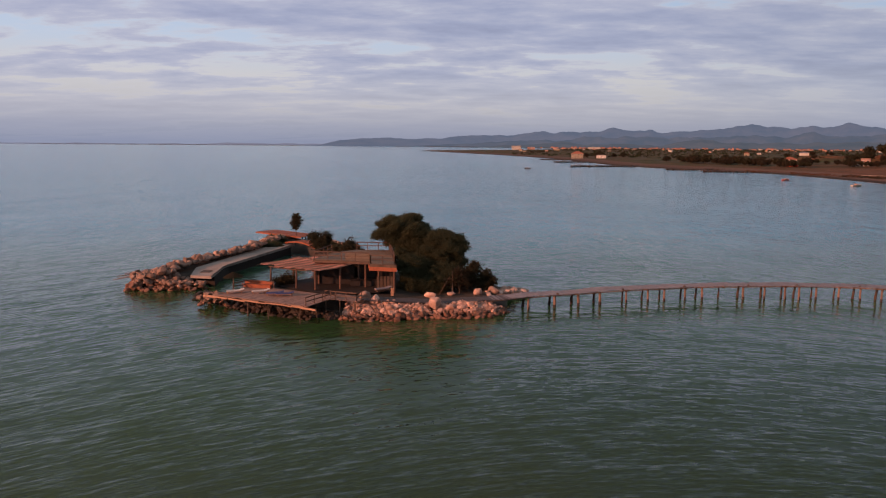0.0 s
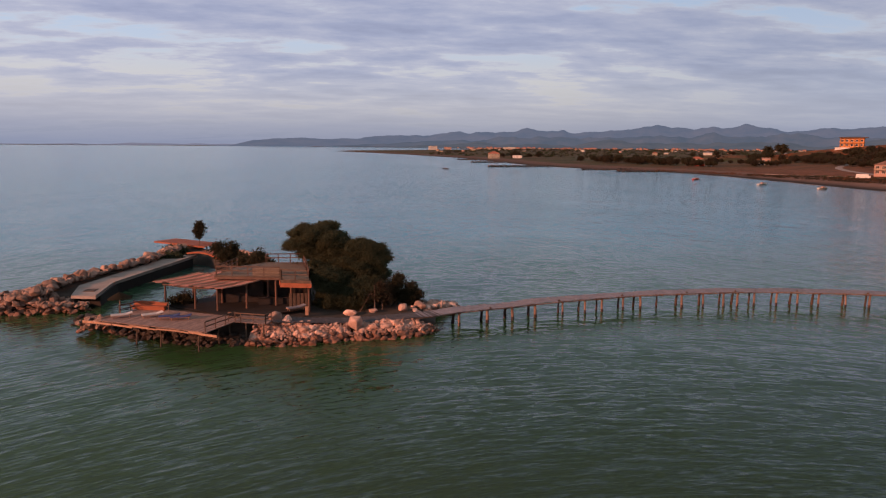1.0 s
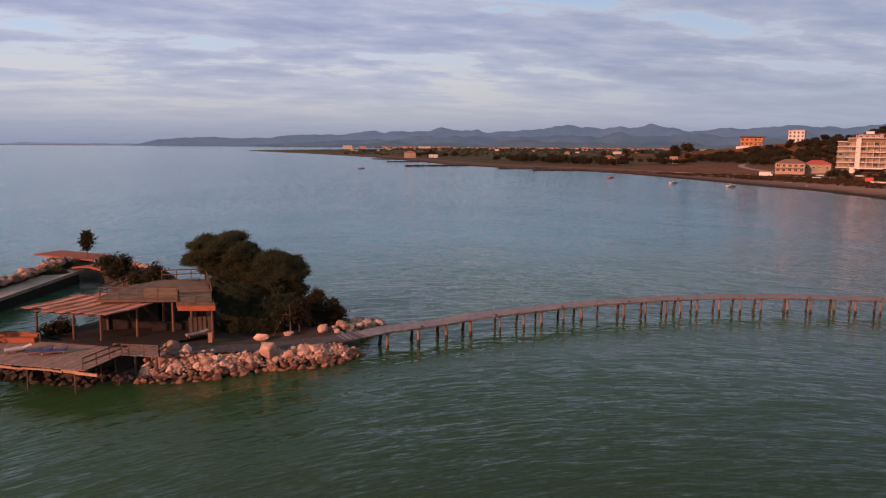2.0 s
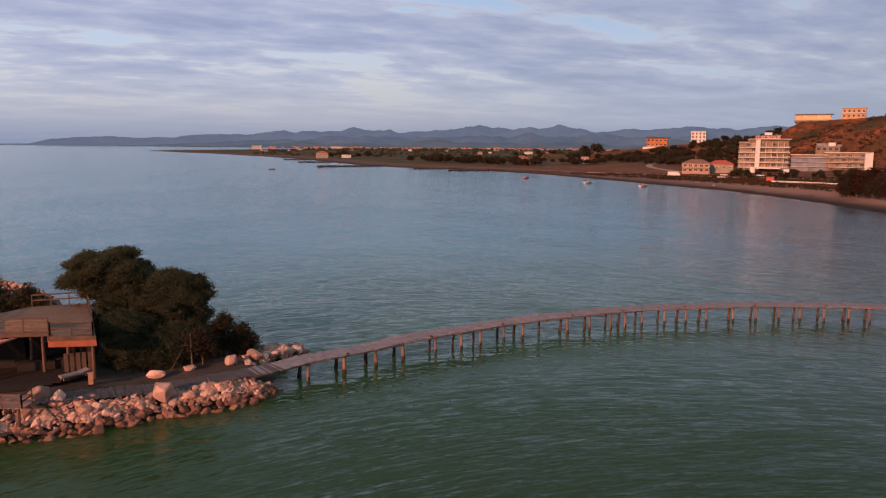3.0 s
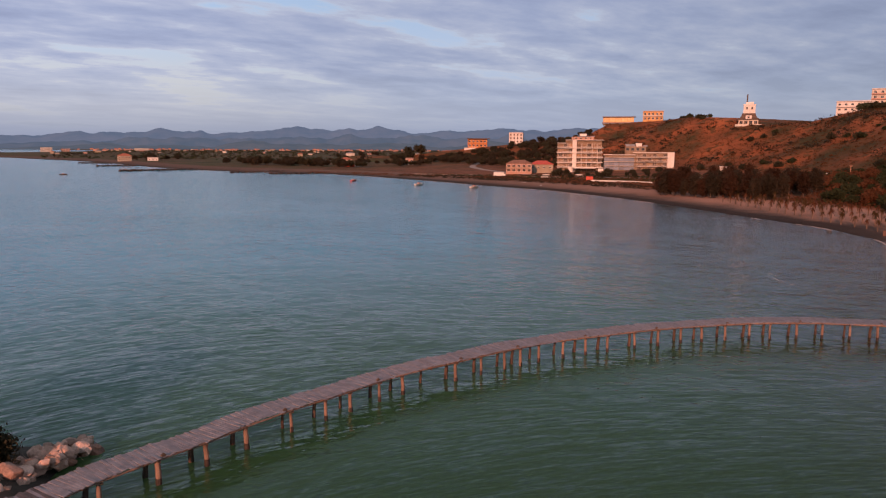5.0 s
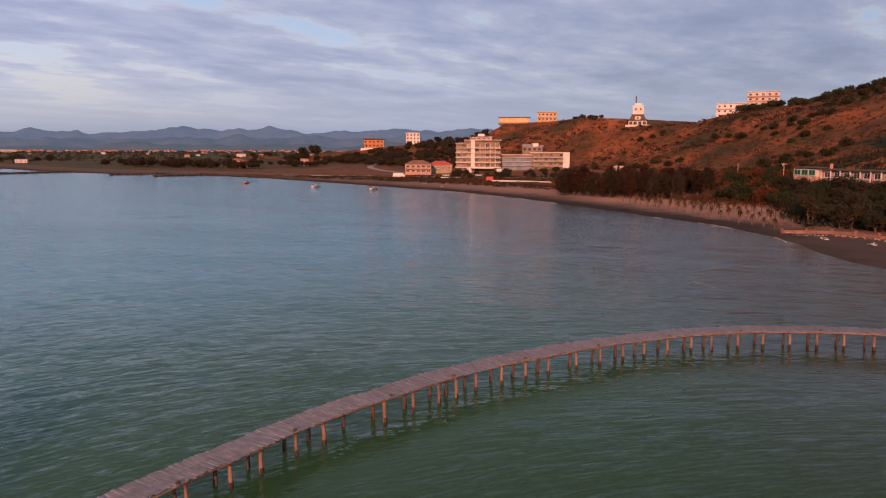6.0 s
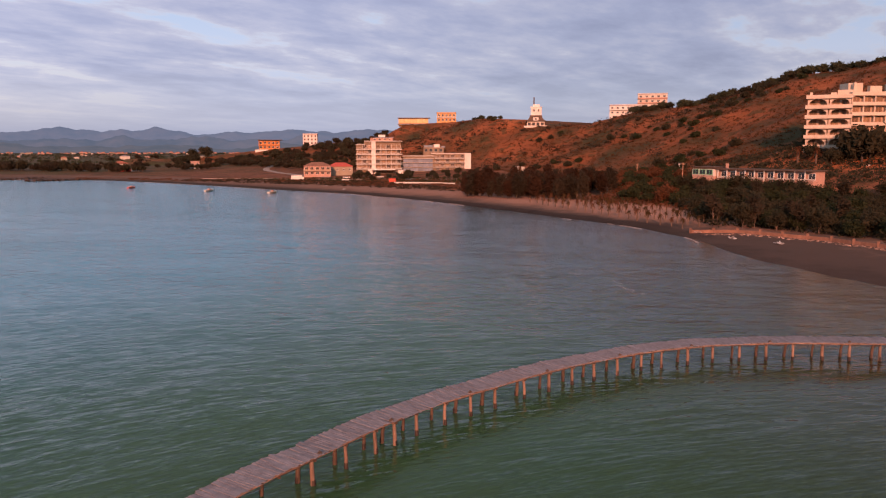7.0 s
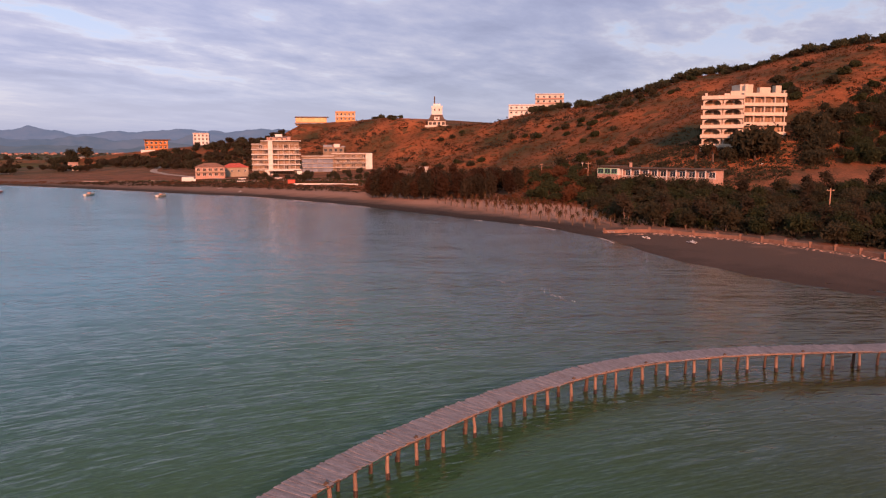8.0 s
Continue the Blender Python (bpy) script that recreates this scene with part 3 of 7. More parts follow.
def make_sea():
    bm = bmesh.new()
    v = [bm.verts.new((4750 * math.cos(a), 4750 * math.sin(a), 0)) for a in (2 * math.pi * i / 96 for i in range(96))]
    bm.faces.new(v)
    tagged(part("water", bm, M_WATER), "rippled green-grey sea water at dusk", "sea", kind="structure")


make_sea()


def far_material(name, dark, light, haze_glow):
    """Hills so far off that the evening haze is put in as a bluish glow."""
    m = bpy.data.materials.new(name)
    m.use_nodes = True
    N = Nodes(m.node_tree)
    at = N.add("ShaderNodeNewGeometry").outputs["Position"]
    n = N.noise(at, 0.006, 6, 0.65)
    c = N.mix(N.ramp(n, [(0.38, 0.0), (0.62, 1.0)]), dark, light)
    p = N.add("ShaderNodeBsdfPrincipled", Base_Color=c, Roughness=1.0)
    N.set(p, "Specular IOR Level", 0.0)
    N.set(p, "Emission Color", haze_glow), N.set(p, "Emission Strength", 1.0)
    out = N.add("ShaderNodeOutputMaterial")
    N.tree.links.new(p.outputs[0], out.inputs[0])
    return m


def far_range(name, label, mat, reach, depth, a0, a1, shape, seed):
    """A range of hills along an arc: shape(angle) is the crest's height."""
    na, nd = 420, 16
    verts, faces = [], []
    for i in range(na + 1):
        a = radians(a0 + (a1 - a0) * i / na)
        crest = shape(math.degrees(a), seed)
        for j in range(nd + 1):
            f = j / nd
            d = reach - depth / 2 + depth * f
            x, y = d * math.sin(a), d * math.cos(a)
            rib = noise.ridged_multi_fractal(Vector((x / 420, y / 420, seed)), 1.0, 2.0, 5, 1.0, 2.0)
            z = crest * math.sin(math.pi * min(f * 1.25, 1) / 2 if f < 0.8 else math.pi / 2 + (f - 0.8) * 5 * math.pi / 2) * (0.72 + 0.17 * rib) - 1
            verts.append((x, y, z))
    w = nd + 1
    for i in range(na):
        for j in range(nd):
            faces.append((i * w + j, i * w + j + 1, (i + 1) * w + j + 1, (i + 1) * w + j))
    me = bpy.data.meshes.new(name)
    me.from_pydata(verts, [], faces)
    tagged(linked(name, me, mat, smooth=True), label, "hills", kind="structure")


def crest_main(a, seed):
    rise = np.interp(a, [-12, -9.5, -8, -6, -3, 0, 4, 8, 14, 20, 26, 34, 44, 52, 60], [0, 10, 52, 66, 68, 76, 96, 124, 142, 154, 166, 176, 176, 170, 160])
    small = noise.fractal(Vector((a / 1.1, seed, 4.0)), 1.0, 2.1, 4)
    return float(rise) * (0.84 + 0.12 * noise.fractal(Vector((a / 3.3, seed, 0)), 1.0, 2.1, 5) + 0.08 * small)


def crest_front(a, seed):
    rise = np.interp(a, [2, 5, 8, 12, 20, 30, 44, 60], [0, 16, 30, 40, 48, 55, 58, 50])
    return float(rise) * (0.75 + 0.6 * noise.fractal(Vector((a / 3.6, seed, 0)), 1.0, 2.1, 5))


def crest_west(a, seed):
    rise = np.interp(a, [-44, -34, -28, -22, -15, -10, -6], [10, 9, 8, 9, 15, 20, 12])
    return float(rise) * (0.8 + 0.5 * noise.fractal(Vector((a / 2.2, seed, 0)), 1.0, 2.1, 5))


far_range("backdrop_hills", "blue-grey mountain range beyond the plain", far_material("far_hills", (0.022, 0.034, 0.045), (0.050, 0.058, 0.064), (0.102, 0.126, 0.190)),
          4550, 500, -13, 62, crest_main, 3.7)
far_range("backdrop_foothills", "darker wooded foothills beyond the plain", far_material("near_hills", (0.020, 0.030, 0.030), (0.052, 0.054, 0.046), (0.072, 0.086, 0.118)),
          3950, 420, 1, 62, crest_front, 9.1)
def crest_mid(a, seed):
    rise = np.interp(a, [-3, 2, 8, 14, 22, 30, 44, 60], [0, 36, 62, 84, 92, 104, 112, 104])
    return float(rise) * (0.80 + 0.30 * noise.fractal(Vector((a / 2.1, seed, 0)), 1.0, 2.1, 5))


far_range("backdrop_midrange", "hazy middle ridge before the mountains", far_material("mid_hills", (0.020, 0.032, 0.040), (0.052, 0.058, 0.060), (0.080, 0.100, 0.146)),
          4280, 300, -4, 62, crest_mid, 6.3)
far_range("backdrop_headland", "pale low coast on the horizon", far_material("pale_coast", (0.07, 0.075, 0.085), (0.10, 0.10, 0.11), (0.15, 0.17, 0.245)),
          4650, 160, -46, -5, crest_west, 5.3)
# ---- the pier ----
# feet of the front posts, bent by bent, from the island out and round to the beach
BENTS = [(12.5, 92.1), (15.8, 93.1), (18.8, 94.0), (21.7, 95.1), (25.3, 96.1), (28.1, 96.7), (30.4, 97.2), (33.4, 98.0), (35.6, 98.3), (38.5, 98.6), (41.2, 98.7),
         (43.9, 98.85), (46.7, 98.95), (48.5, 98.9), (50.6, 98.85), (53.5, 98.5), (55.9, 98.1), (58.5, 97.6), (61.65, 97.05), (64.45, 96.35), (67.1, 95.7), (69.3, 94.85),
         (71.9, 93.9), (74.55, 92.8), (76.5, 91.7), (78.9, 90.2)]
DECK_W = 2.3


def centre_line():
    """The middle of the walkway: over the island, then 0.95 m behind the front posts."""
    out = [(-7.0, 88.4), (-3.0, 89.1), (0.7, 89.8), (4.9, 90.5), (8.8, 91.5)]
    for i, p in enumerate(BENTS):
        a, b = BENTS[max(i - 1, 0)], BENTS[min(i + 1, len(BENTS) - 1)]
        n = Vector((a[1] - b[1], b[0] - a[0])).normalized()
        out.append((p[0] + 0.95 * n.x, p[1] + 0.95 * n.y))
    return out


def deck_z(x):
    """Height of the walkway: down from the sun deck over the island, then level out to sea."""
    return float(np.interp(x, [-7, -3, 1, 6, 12, 25, 40, 55, 70, 110], [2.05, 1.68, 1.46, 1.48, 1.60, 1.70, 1.78, 1.84, 1.75, 1.73]))


def smooth_line(points, step):
    """Even steps along a smooth curve through points."""
    pts = [Vector((*p, 0)) for p in points]
    dense = []
    for i in range(len(pts) - 1):
        a, b, c, d = pts[max(i - 1, 0)], pts[i], pts[i + 1], pts[min(i + 2, len(pts) - 1)]
        for k in range(24):
            t = k / 24
            dense.append(0.5 * (2 * b + (c - a) * t + (2 * a - 5 * b + 4 * c - d) * t * t + (3 * b - a - 3 * c + d) * t ** 3))
    dense.append(pts[-1])
    out, left = [], 0.0
    for a, b in zip(dense, dense[1:]):
        length = (b - a).length
        while left < length:
            out.append((a.lerp(b, left / length), (b - a).normalized()))
            left += step
        left -= length
    return out


# the last stretch curves round to the beach with closer bents
BENTS += [(p.x, p.y) for p, d in smooth_line([(78.9, 90.2), (81.3, 88.5), (85.6, 84.2), (89.6, 79.1), (93.4, 73.8), (96.8, 67.9), (99.6, 61.6), (102.2, 55.2)], 2.66)[1:]]


def make_pier():
    rnd = random.Random(11)
    pier = thing("pier", "long curving wooden footbridge pier on paired timber posts", "pier")
    plank_step = 0.2
    line = centre_line()
    steps = smooth_line(line, plank_step)
    plank = bpy.data.meshes.new("plank")
    bm = boxes(((0, 0, 0), (plank_step - 0.022, DECK_W, 0.045)))
    bm.to_mesh(plank)
    bm.free()
    plank.materials.append(M_DECK)
    rest = bmesh.new()
    island_end = bmesh.new()
    singles = 0
    wander = 0.0
    for i, (p, d) in enumerate(steps):
        side = Vector((-d.y, d.x, 0))
        if i % 9 == 0:
            wander = rnd.uniform(-0.11, 0.11)     # laid in batches that do not quite line up
        off = wander + rnd.uniform(-0.05, 0.05)
        m = Matrix.Translation(p + side * off + Vector((0, 0, deck_z(p.x) + rnd.uniform(-0.014, 0.014) + 0.05 * math.sin(i * 0.11) * math.sin(i * 0.037)))) \
            @ Matrix.Rotation(math.atan2(d.y, d.x) + rnd.uniform(-0.02, 0.02), 4, "Z") @ Matrix.Rotation(rnd.uniform(-0.03, 0.03), 4, "X") @ Matrix.Diagonal((1, rnd.uniform(0.95, 1.06), 1, 1))
        if 40 < p.x and singles < 300:
            ob = linked("plank", plank, parent=pier)
            ob.matrix_basis = m
            singles += 1
        else:
            box(island_end if p.x + rnd.uniform(-1.5, 1.5) < 9 else rest, (0, 0, 0), (plank_step - 0.022, DECK_W, 0.045), m)
    tagged(part("planking", rest, M_DECK, pier), kind="stuff")
    tagged(part("old_planking", island_end, M_DARKDECK, pier, "dark grey planks at the island end"), kind="stuff")
    # round log stringers under the planks, bent to bent; colours: sunlit front, shaded back
    ends = []
    for i, p in enumerate(line[3:]):
        a, b = line[i + 2], line[min(i + 4, len(line) - 1)]
        d = Vector((b[0] - a[0], b[1] - a[1], 0)).normalized()
        ends.append((Vector((*p, 0)), d, Vector((-d.y, d.x, 0))))
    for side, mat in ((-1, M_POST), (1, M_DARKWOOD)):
        for (p, d, n), (q, e, o) in zip(ends, ends[1:]):
            a = p + n * side * 1.0 + Vector((0, 0, deck_z(p.x) - 0.11 + rnd.uniform(-0.02, 0.02)))
            b = q + o * side * 1.0 + Vector((0, 0, deck_z(q.x) - 0.11 + rnd.uniform(-0.02, 0.02)))
            mid = (a + b) / 2 + Vector((0, 0, -0.03))
            bm = rod(bmesh.new(), a - d * 0.12, mid, 0.075, 0.065, 7)
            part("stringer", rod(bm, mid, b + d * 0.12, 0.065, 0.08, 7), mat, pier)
    for k, (p, d, n) in enumerate(ends[2:]):
        top = deck_z(p.x)
        bm = bmesh.new()
        rod(bm, p + n * 1.12 + Vector((0, 0, top - 0.24)), p - n * 1.12 + Vector((0, 0, top - 0.24)), 0.07, 0.075, 7)
        part("cap_beam", bm, M_DARKWOOD, pier)
        for side in (-1, 1):
            if k == 9 and side < 0:
                continue                          # this bent has lost its front post
            bm = bmesh.new()
            across = -0.95 if side < 0 else rnd.uniform(0.0, 0.55)
            slip = d * (rnd.uniform(-0.1, 0.1) if side < 0 else rnd.uniform(-0.4, 0.1))
            foot = p + n * across + slip
            head = p + n * (across - 0.10 * side) + slip * 0.6 + d * rnd.uniform(-0.06, 0.06)
            mid = (foot + head) / 2 + Vector((rnd.uniform(-0.06, 0.06), rnd.uniform(-0.06, 0.06), 0.75))
            r = rnd.uniform(0.10, 0.15) * (1.25 if p.x < 24 else 1.0)
            rod(bm, foot + Vector((0, 0, -1.2)), mid, r * 1.08, r, 9)
            rod(bm, mid - Vector((0, 0, 0.04)), head + Vector((0, 0, top - 0.18)), r, r * 0.9, 9)
            # back posts get a darker wood in place of the deck's shade
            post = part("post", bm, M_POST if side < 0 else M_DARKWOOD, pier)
            bm = rod(bmesh.new(), foot + Vector((0, 0, -0.4)), foot.lerp(mid, 0.45) + Vector((0, 0, rnd.uniform(0.0, 0.08))), r * 1.12, r * 1.08, 9)
            part("tide_mark", bm, M_WEEDSHADE, post, "dark wet weed round the waterline")
        if k % 3 == 1:
            bm = bmesh.new()
            c = p - n * 1.02 + d * rnd.uniform(-0.6, 0.6) + Vector((0, 0, top + 0.08))
            beam(bm, c - d * 0.13, c + d * 0.13, 0.15, 0.12)
            box(bm, c + Vector((0, 0, 0.08)), (0.09, 0.09, 0.10))
            part("mooring_block", bm, M_DARKWOOD, pier)
    # a slack cable under the outer edge
    bm = bmesh.new()
    for (p, d, n), (q, e, o) in zip(ends[3:], ends[4:]):
        a = p - n * 1.13 + Vector((0, 0, deck_z(p.x) - 0.14))
        b = q - o * 1.13 + Vector((0, 0, deck_z(q.x) - 0.14))
        c = (a + b) / 2 - Vector((0, 0, rnd.uniform(0.05, 0.26)))
        rod(bm, a, c, 0.018, 0.018, 5), rod(bm, c, b, 0.018, 0.018, 5)
    part("cable", bm, M_ROPE, pier, "slack dark cable")


make_pier()
# ---- the island ----
BEFORE = set(bpy.data.objects.keys())
def mound(name, ring, top, slope, mat, label, step=0.8, rough=0.15, east=None):
    """A low piece of land inside a ring, falling to the water at its edge."""
    xs = np.arange(min(p[0] for p in ring) - 5, max(p[0] for p in ring) + 5, step)
    ys = np.arange(min(p[1] for p in ring) - 5, max(p[1] for p in ring) + 5, step)
    gx, gy = np.meshgrid(xs, ys)
    d, _ = near_line(gx, gy, ring + ring[:1])
    d = np.where(inside(gx, gy, ring), d, -d)
    wob = np.array([noise.fractal(Vector((x * 0.35, y * 0.35, top)), 1.0, 2.0, 4) for x, y in zip(gx.ravel(), gy.ravel())]).reshape(gx.shape)
    crown = top if east is None else np.interp(gx, [-7.5, -1.5], [top, east])
    z = np.minimum(d * slope, crown) + wob * rough
    z = np.maximum(z, -2)
    i = np.arange(gx.size).reshape(gx.shape)
    quads = np.stack([i[:-1, :-1].ravel(), i[:-1, 1:].ravel(), i[1:, 1:].ravel(), i[1:, :-1].ravel()], 1)
    quads = quads[z.ravel()[quads].max(1) > -1.2]
    me = bpy.data.meshes.new(name)
    me.from_pydata(np.stack([gx.ravel(), gy.ravel(), z.ravel()], 1).tolist(), [], quads.tolist())
    return tagged(linked(name, me, mat, smooth=True), label, "ground", kind="structure")


ISLAND = [(-30, 94.5), (-26, 91.6), (-21.7, 88.5), (-15, 85.2), (-9, 84.0), (-4.5, 84.1), (0, 85.3), (5, 85.7), (7.6, 87.9), (9.0, 91.5), (9.6, 95.5), (12.0, 98.2), (9.0, 100.6), (6, 102.5),
          (1, 106), (-4, 108.5), (-8, 108.5), (-10.5, 111), (-11, 119), (-13.5, 127), (-18, 134), (-22, 139), (-27, 146), (-32, 147), (-33, 140), (-27, 134),
          (-21.5, 129), (-19.5, 121), (-18.5, 111), (-18.5, 101), (-23, 97.4), (-27, 95.5)]
mound("island_ground", ISLAND, 1.85, 0.55, M_SOIL, "dark stony soil of the small island", east=1.12)
MOLE = [(-41, 99.6), (-36.5, 99.8), (-33.5, 103), (-33, 110), (-28, 131), (-28.5, 139), (-33, 140), (-35.5, 130), (-38.5, 118), (-41.5, 107)]
mound("breakwater_core", MOLE, 1.3, 1.0, M_SOIL, "dark stony core of the breakwater")


def even(spots, count, gap):
    """Keeps places that lie apart, then fills up from the rest."""
    kept, rest = [], []
    for p in spots:
        if len(kept) < count and all((p[0] - q[0]) ** 2 + (p[1] - q[1]) ** 2 > gap * gap for q in kept):
            kept.append(p)
        else:
            rest.append(p)
    return kept + rest[:max(0, count - len(kept))]


def small_stones(parent, spots, rnd, small, large, mat):
    """Chips and stones that fill the gaps between the boulders, joined."""
    bm = bmesh.new()
    for p in spots:
        s = rnd.uniform(small, large)
        m = Matrix.LocRotScale(Vector(p), Euler((rnd.uniform(-1, 1), rnd.uniform(-1, 1), rnd.uniform(0, 6.28))), Vector((s * rnd.uniform(0.9, 1.4), s, s * rnd.uniform(0.6, 0.9))))
        v = [bm.verts.new(m @ Vector(c)) for c in ((0.5, 0, 0.1), (0.1, 0.5, -0.1), (-0.5, 0.1, 0.08), (-0.05, -0.5, 0.0), (0.12, 0.08, 0.5), (-0.1, 0, -0.5))]
        for a in range(4):
            b = (a + 1) % 4
            bm.faces.new((v[a], v[b], v[4])), bm.faces.new((v[b], v[a], v[5]))
    tagged(part("rubble_filling", bm, mat, parent), kind="stuff")


def scatter_rocks(parent, spots, rnd, small, large, wet_below=0.5, limit=300, dry=None):
    """Stones on a slope: spots are places for their middles."""
    for k, p in enumerate(spots[:limit]):
        s = small + (large - small) * rnd.random() ** 1.5
        pool = WET_ROCKS if p[2] < wet_below + rnd.uniform(-0.12, 0.12) else (dry or ROCKS)
        ob = linked("rock", pool[rnd.randrange(12)], parent=parent)
        ob.matrix_basis = Matrix.LocRotScale(Vector(p), Euler((rnd.uniform(-0.5, 0.5), rnd.uniform(-0.5, 0.5), rnd.uniform(0, 6.28))),
                                             Vector((s * rnd.uniform(0.85, 1.35), s * rnd.uniform(0.8, 1.1), s * rnd.uniform(0.8, 1.15))))


def band(line, width, rise, count, rnd, z0=-0.15):
    """Places on a sloping band: line is its water edge, width goes to the left of it, rise is the height gained."""
    lengths = [math.dist(a, b) for a, b in zip(line, line[1:])]
    out = []
    for _ in range(count):
        t = rnd.uniform(0, sum(lengths))
        k = 0
        while t > lengths[k]:
            t -= lengths[k]
            k += 1
        a, b = Vector(line[k]), Vector(line[k + 1])
        d = (b - a).normalized()
        u = rnd.random() ** 0.85
        p = a + d * t + Vector((-d.y, d.x)) * width * u
        out.append((p.x, p.y, z0 + rise * min(u * 1.25, 1.0) + rnd.uniform(-0.08, 0.12)))
    return out


rnd = random.Random(5)
wall = thing("rock_revetment", "piled pale limestone boulders along the island's edge, wet at the water", "rocks")
FRONT = [(-10.4, 83.6), (-9, 83.3), (-4.5, 83.3), (0, 84.8), (5, 85.0), (7.8, 86.6), (9.2, 88.4), (9.8, 90.4)]
def bank(count, rise):
    """Places on the bank: broad by the sun deck, narrow and steep below the boardwalk."""
    edge = lambda x: float(np.interp(x, [-6, -4, -0.3, 3.9, 7.8, 12.4], [85.6, 85.75, 86.45, 87.15, 88.15, 89.1]))
    spots = band(FRONT[:3], 3.3, rise, count // 3, rnd) + [(x, y, z * 0.83) for x, y, z in band(FRONT[2:], 2.3, rise, count, rnd) if y < edge(x)]
    rnd.shuffle(spots)
    return spots


scatter_rocks(wall, even(bank(1500, 1.72), 299, 0.5), rnd, 0.52, 1.08, 0.55)
small_stones(wall, [p for p in bank(1300, 1.72) if p[2] > 0.4], rnd, 0.25, 0.55, M_ROCK)
spit = thing("rock_spit", "pale boulders heaped beyond the boardwalk", "rocks")
scatter_rocks(spit, [(x, 93.6 + (x - 6.6) * 0.86 + rnd.uniform(-1.2, 1.6), rnd.uniform(0.2, 1.15) * min(1, (13 - x) / 3)) for x in [rnd.uniform(6.6, 12.4) for _ in range(130)]], rnd, 0.55, 1.2, 0.25)
# these rocks are coloured near-black to give the shade under the deck
shade_rocks = thing("shore_rocks", "wet rocks under the sun deck, coloured black for its shade", "rocks")
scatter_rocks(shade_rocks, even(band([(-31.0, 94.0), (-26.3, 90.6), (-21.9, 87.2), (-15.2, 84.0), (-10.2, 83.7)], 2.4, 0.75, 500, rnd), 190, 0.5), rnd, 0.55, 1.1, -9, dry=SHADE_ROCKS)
shade_more = thing("corner_rocks", "orange-lit rocks at the corner of the sun deck", "rocks")
scatter_rocks(shade_more, [(-26.6 + rnd.uniform(-1.9, 1.9), 90.4 + rnd.uniform(-1.4, 2.6), rnd.uniform(0.3, 1.5)) for _ in range(60)], rnd, 0.5, 1.1, 0.9, dry=BROWN_ROCKS)
breakwater = thing("breakwater", "curved breakwater of heaped reddish-grey boulders", "rocks")
scatter_rocks(breakwater, even(band([(-41.2, 99.0), (-42.4, 104.0), (-40.6, 112.0), (-38.0, 120.0), (-35.4, 130.0), (-34.6, 139.0)][::-1], 6.0, 2.5, 1300, rnd, -0.1), 299, 0.82), rnd, 0.8, 1.75, 0.6, dry=BROWN_ROCKS)
small_stones(breakwater, band([(-41.2, 99.0), (-42.4, 104.0), (-40.6, 112.0), (-38.0, 120.0), (-35.4, 130.0), (-34.6, 139.0)][::-1], 6.0, 2.3, 600, rnd, -0.1), rnd, 0.4, 0.8, M_BROWNROCK)
tip = thing("mole_rocks", "boulders heaped round the breakwater's open end", "rocks")
scatter_rocks(tip, even(band([(-42.4, 102.5), (-41.2, 98.6), (-36.5, 98.7), (-34.2, 99.7)], 3.2, 1.95, 700, rnd, -0.1), 210, 0.5), rnd, 0.55, 1.25, 0.9, dry=BROWN_ROCKS)
scatter_rocks(tip, [(rnd.uniform(-35.8, -31.0), rnd.uniform(98.9, 101.0), rnd.uniform(0.1, 1.15)) for _ in range(60)], rnd, 0.5, 1.15, 0.6, dry=BROWN_ROCKS)
scatter_rocks(tip, [(rnd.uniform(-36.0, -33.6), rnd.uniform(99.6, 104.0), rnd.uniform(0.2, 1.1)) for _ in range(60)], rnd, 0.5, 1.1, 0.7, dry=BROWN_ROCKS)
rear = thing("rear_rocks", "pale boulders along the island's rear shore", "rocks")
scatter_rocks(rear, band([(-9.6, 112.0), (-10.2, 120.0), (-12.4, 128.0), (-17.0, 135.5), (-21.0, 140.5)], 2.6, 2.0, 150, rnd), rnd, 0.7, 1.5, 0.3, dry=BROWN_ROCKS)
rubble = thing("rubble_heap", "whitish rubble beside the terrace steps", "rocks")
scatter_rocks(rubble, [(-14.5 + rnd.uniform(-2.6, 2.6), 105.5 + rnd.uniform(-3.2, 4.6), 1.9 + rnd.uniform(0, 0.9)) for _ in range(60)], rnd, 0.6, 1.2, 0.0)


def boulder(x, y, z, s, seed, label):
    me = rock_mesh(seed, 0.85, 22)
    me.materials.append(M_ROCK)
    ob = linked("boulder", me)
    ob.matrix_basis = Matrix.LocRotScale(Vector((x, y, z + 0.3 * s[2])), Euler((0.1, 0.05, seed)), Vector(s))
    tagged(ob, label, "boulder", "boulders by the boardwalk")


boulder(0.1, 85.95, 0.95, (1.8, 1.35, 1.95), 31, "largest tilted pale boulder beside the boardwalk")
boulder(-8.0, 86.4, 1.7, (1.6, 1.2, 1.6), 32, "rounded whitish boulder at the rail's end")
boulder(-6.7, 86.0, 1.5, (1.3, 1.05, 1.4), 33, "whitish boulder above the rock wall")
boulder(-0.5, 91.2, 1.05, (1.6, 1.05, 1.0), 34, "low white boulder under the pines")
boulder(2.05, 92.2, 1.05, (1.2, 0.95, 0.8), 35, "small white boulder beside the thin trunk")
boulder(5.46, 92.8, 1.05, (1.3, 1.05, 1.4), 36, "white boulder beside the bushes")
boulder(7.6, 94.2, 0.9, (1.7, 1.3, 1.5), 37, "pale boulder at the head of the pier")


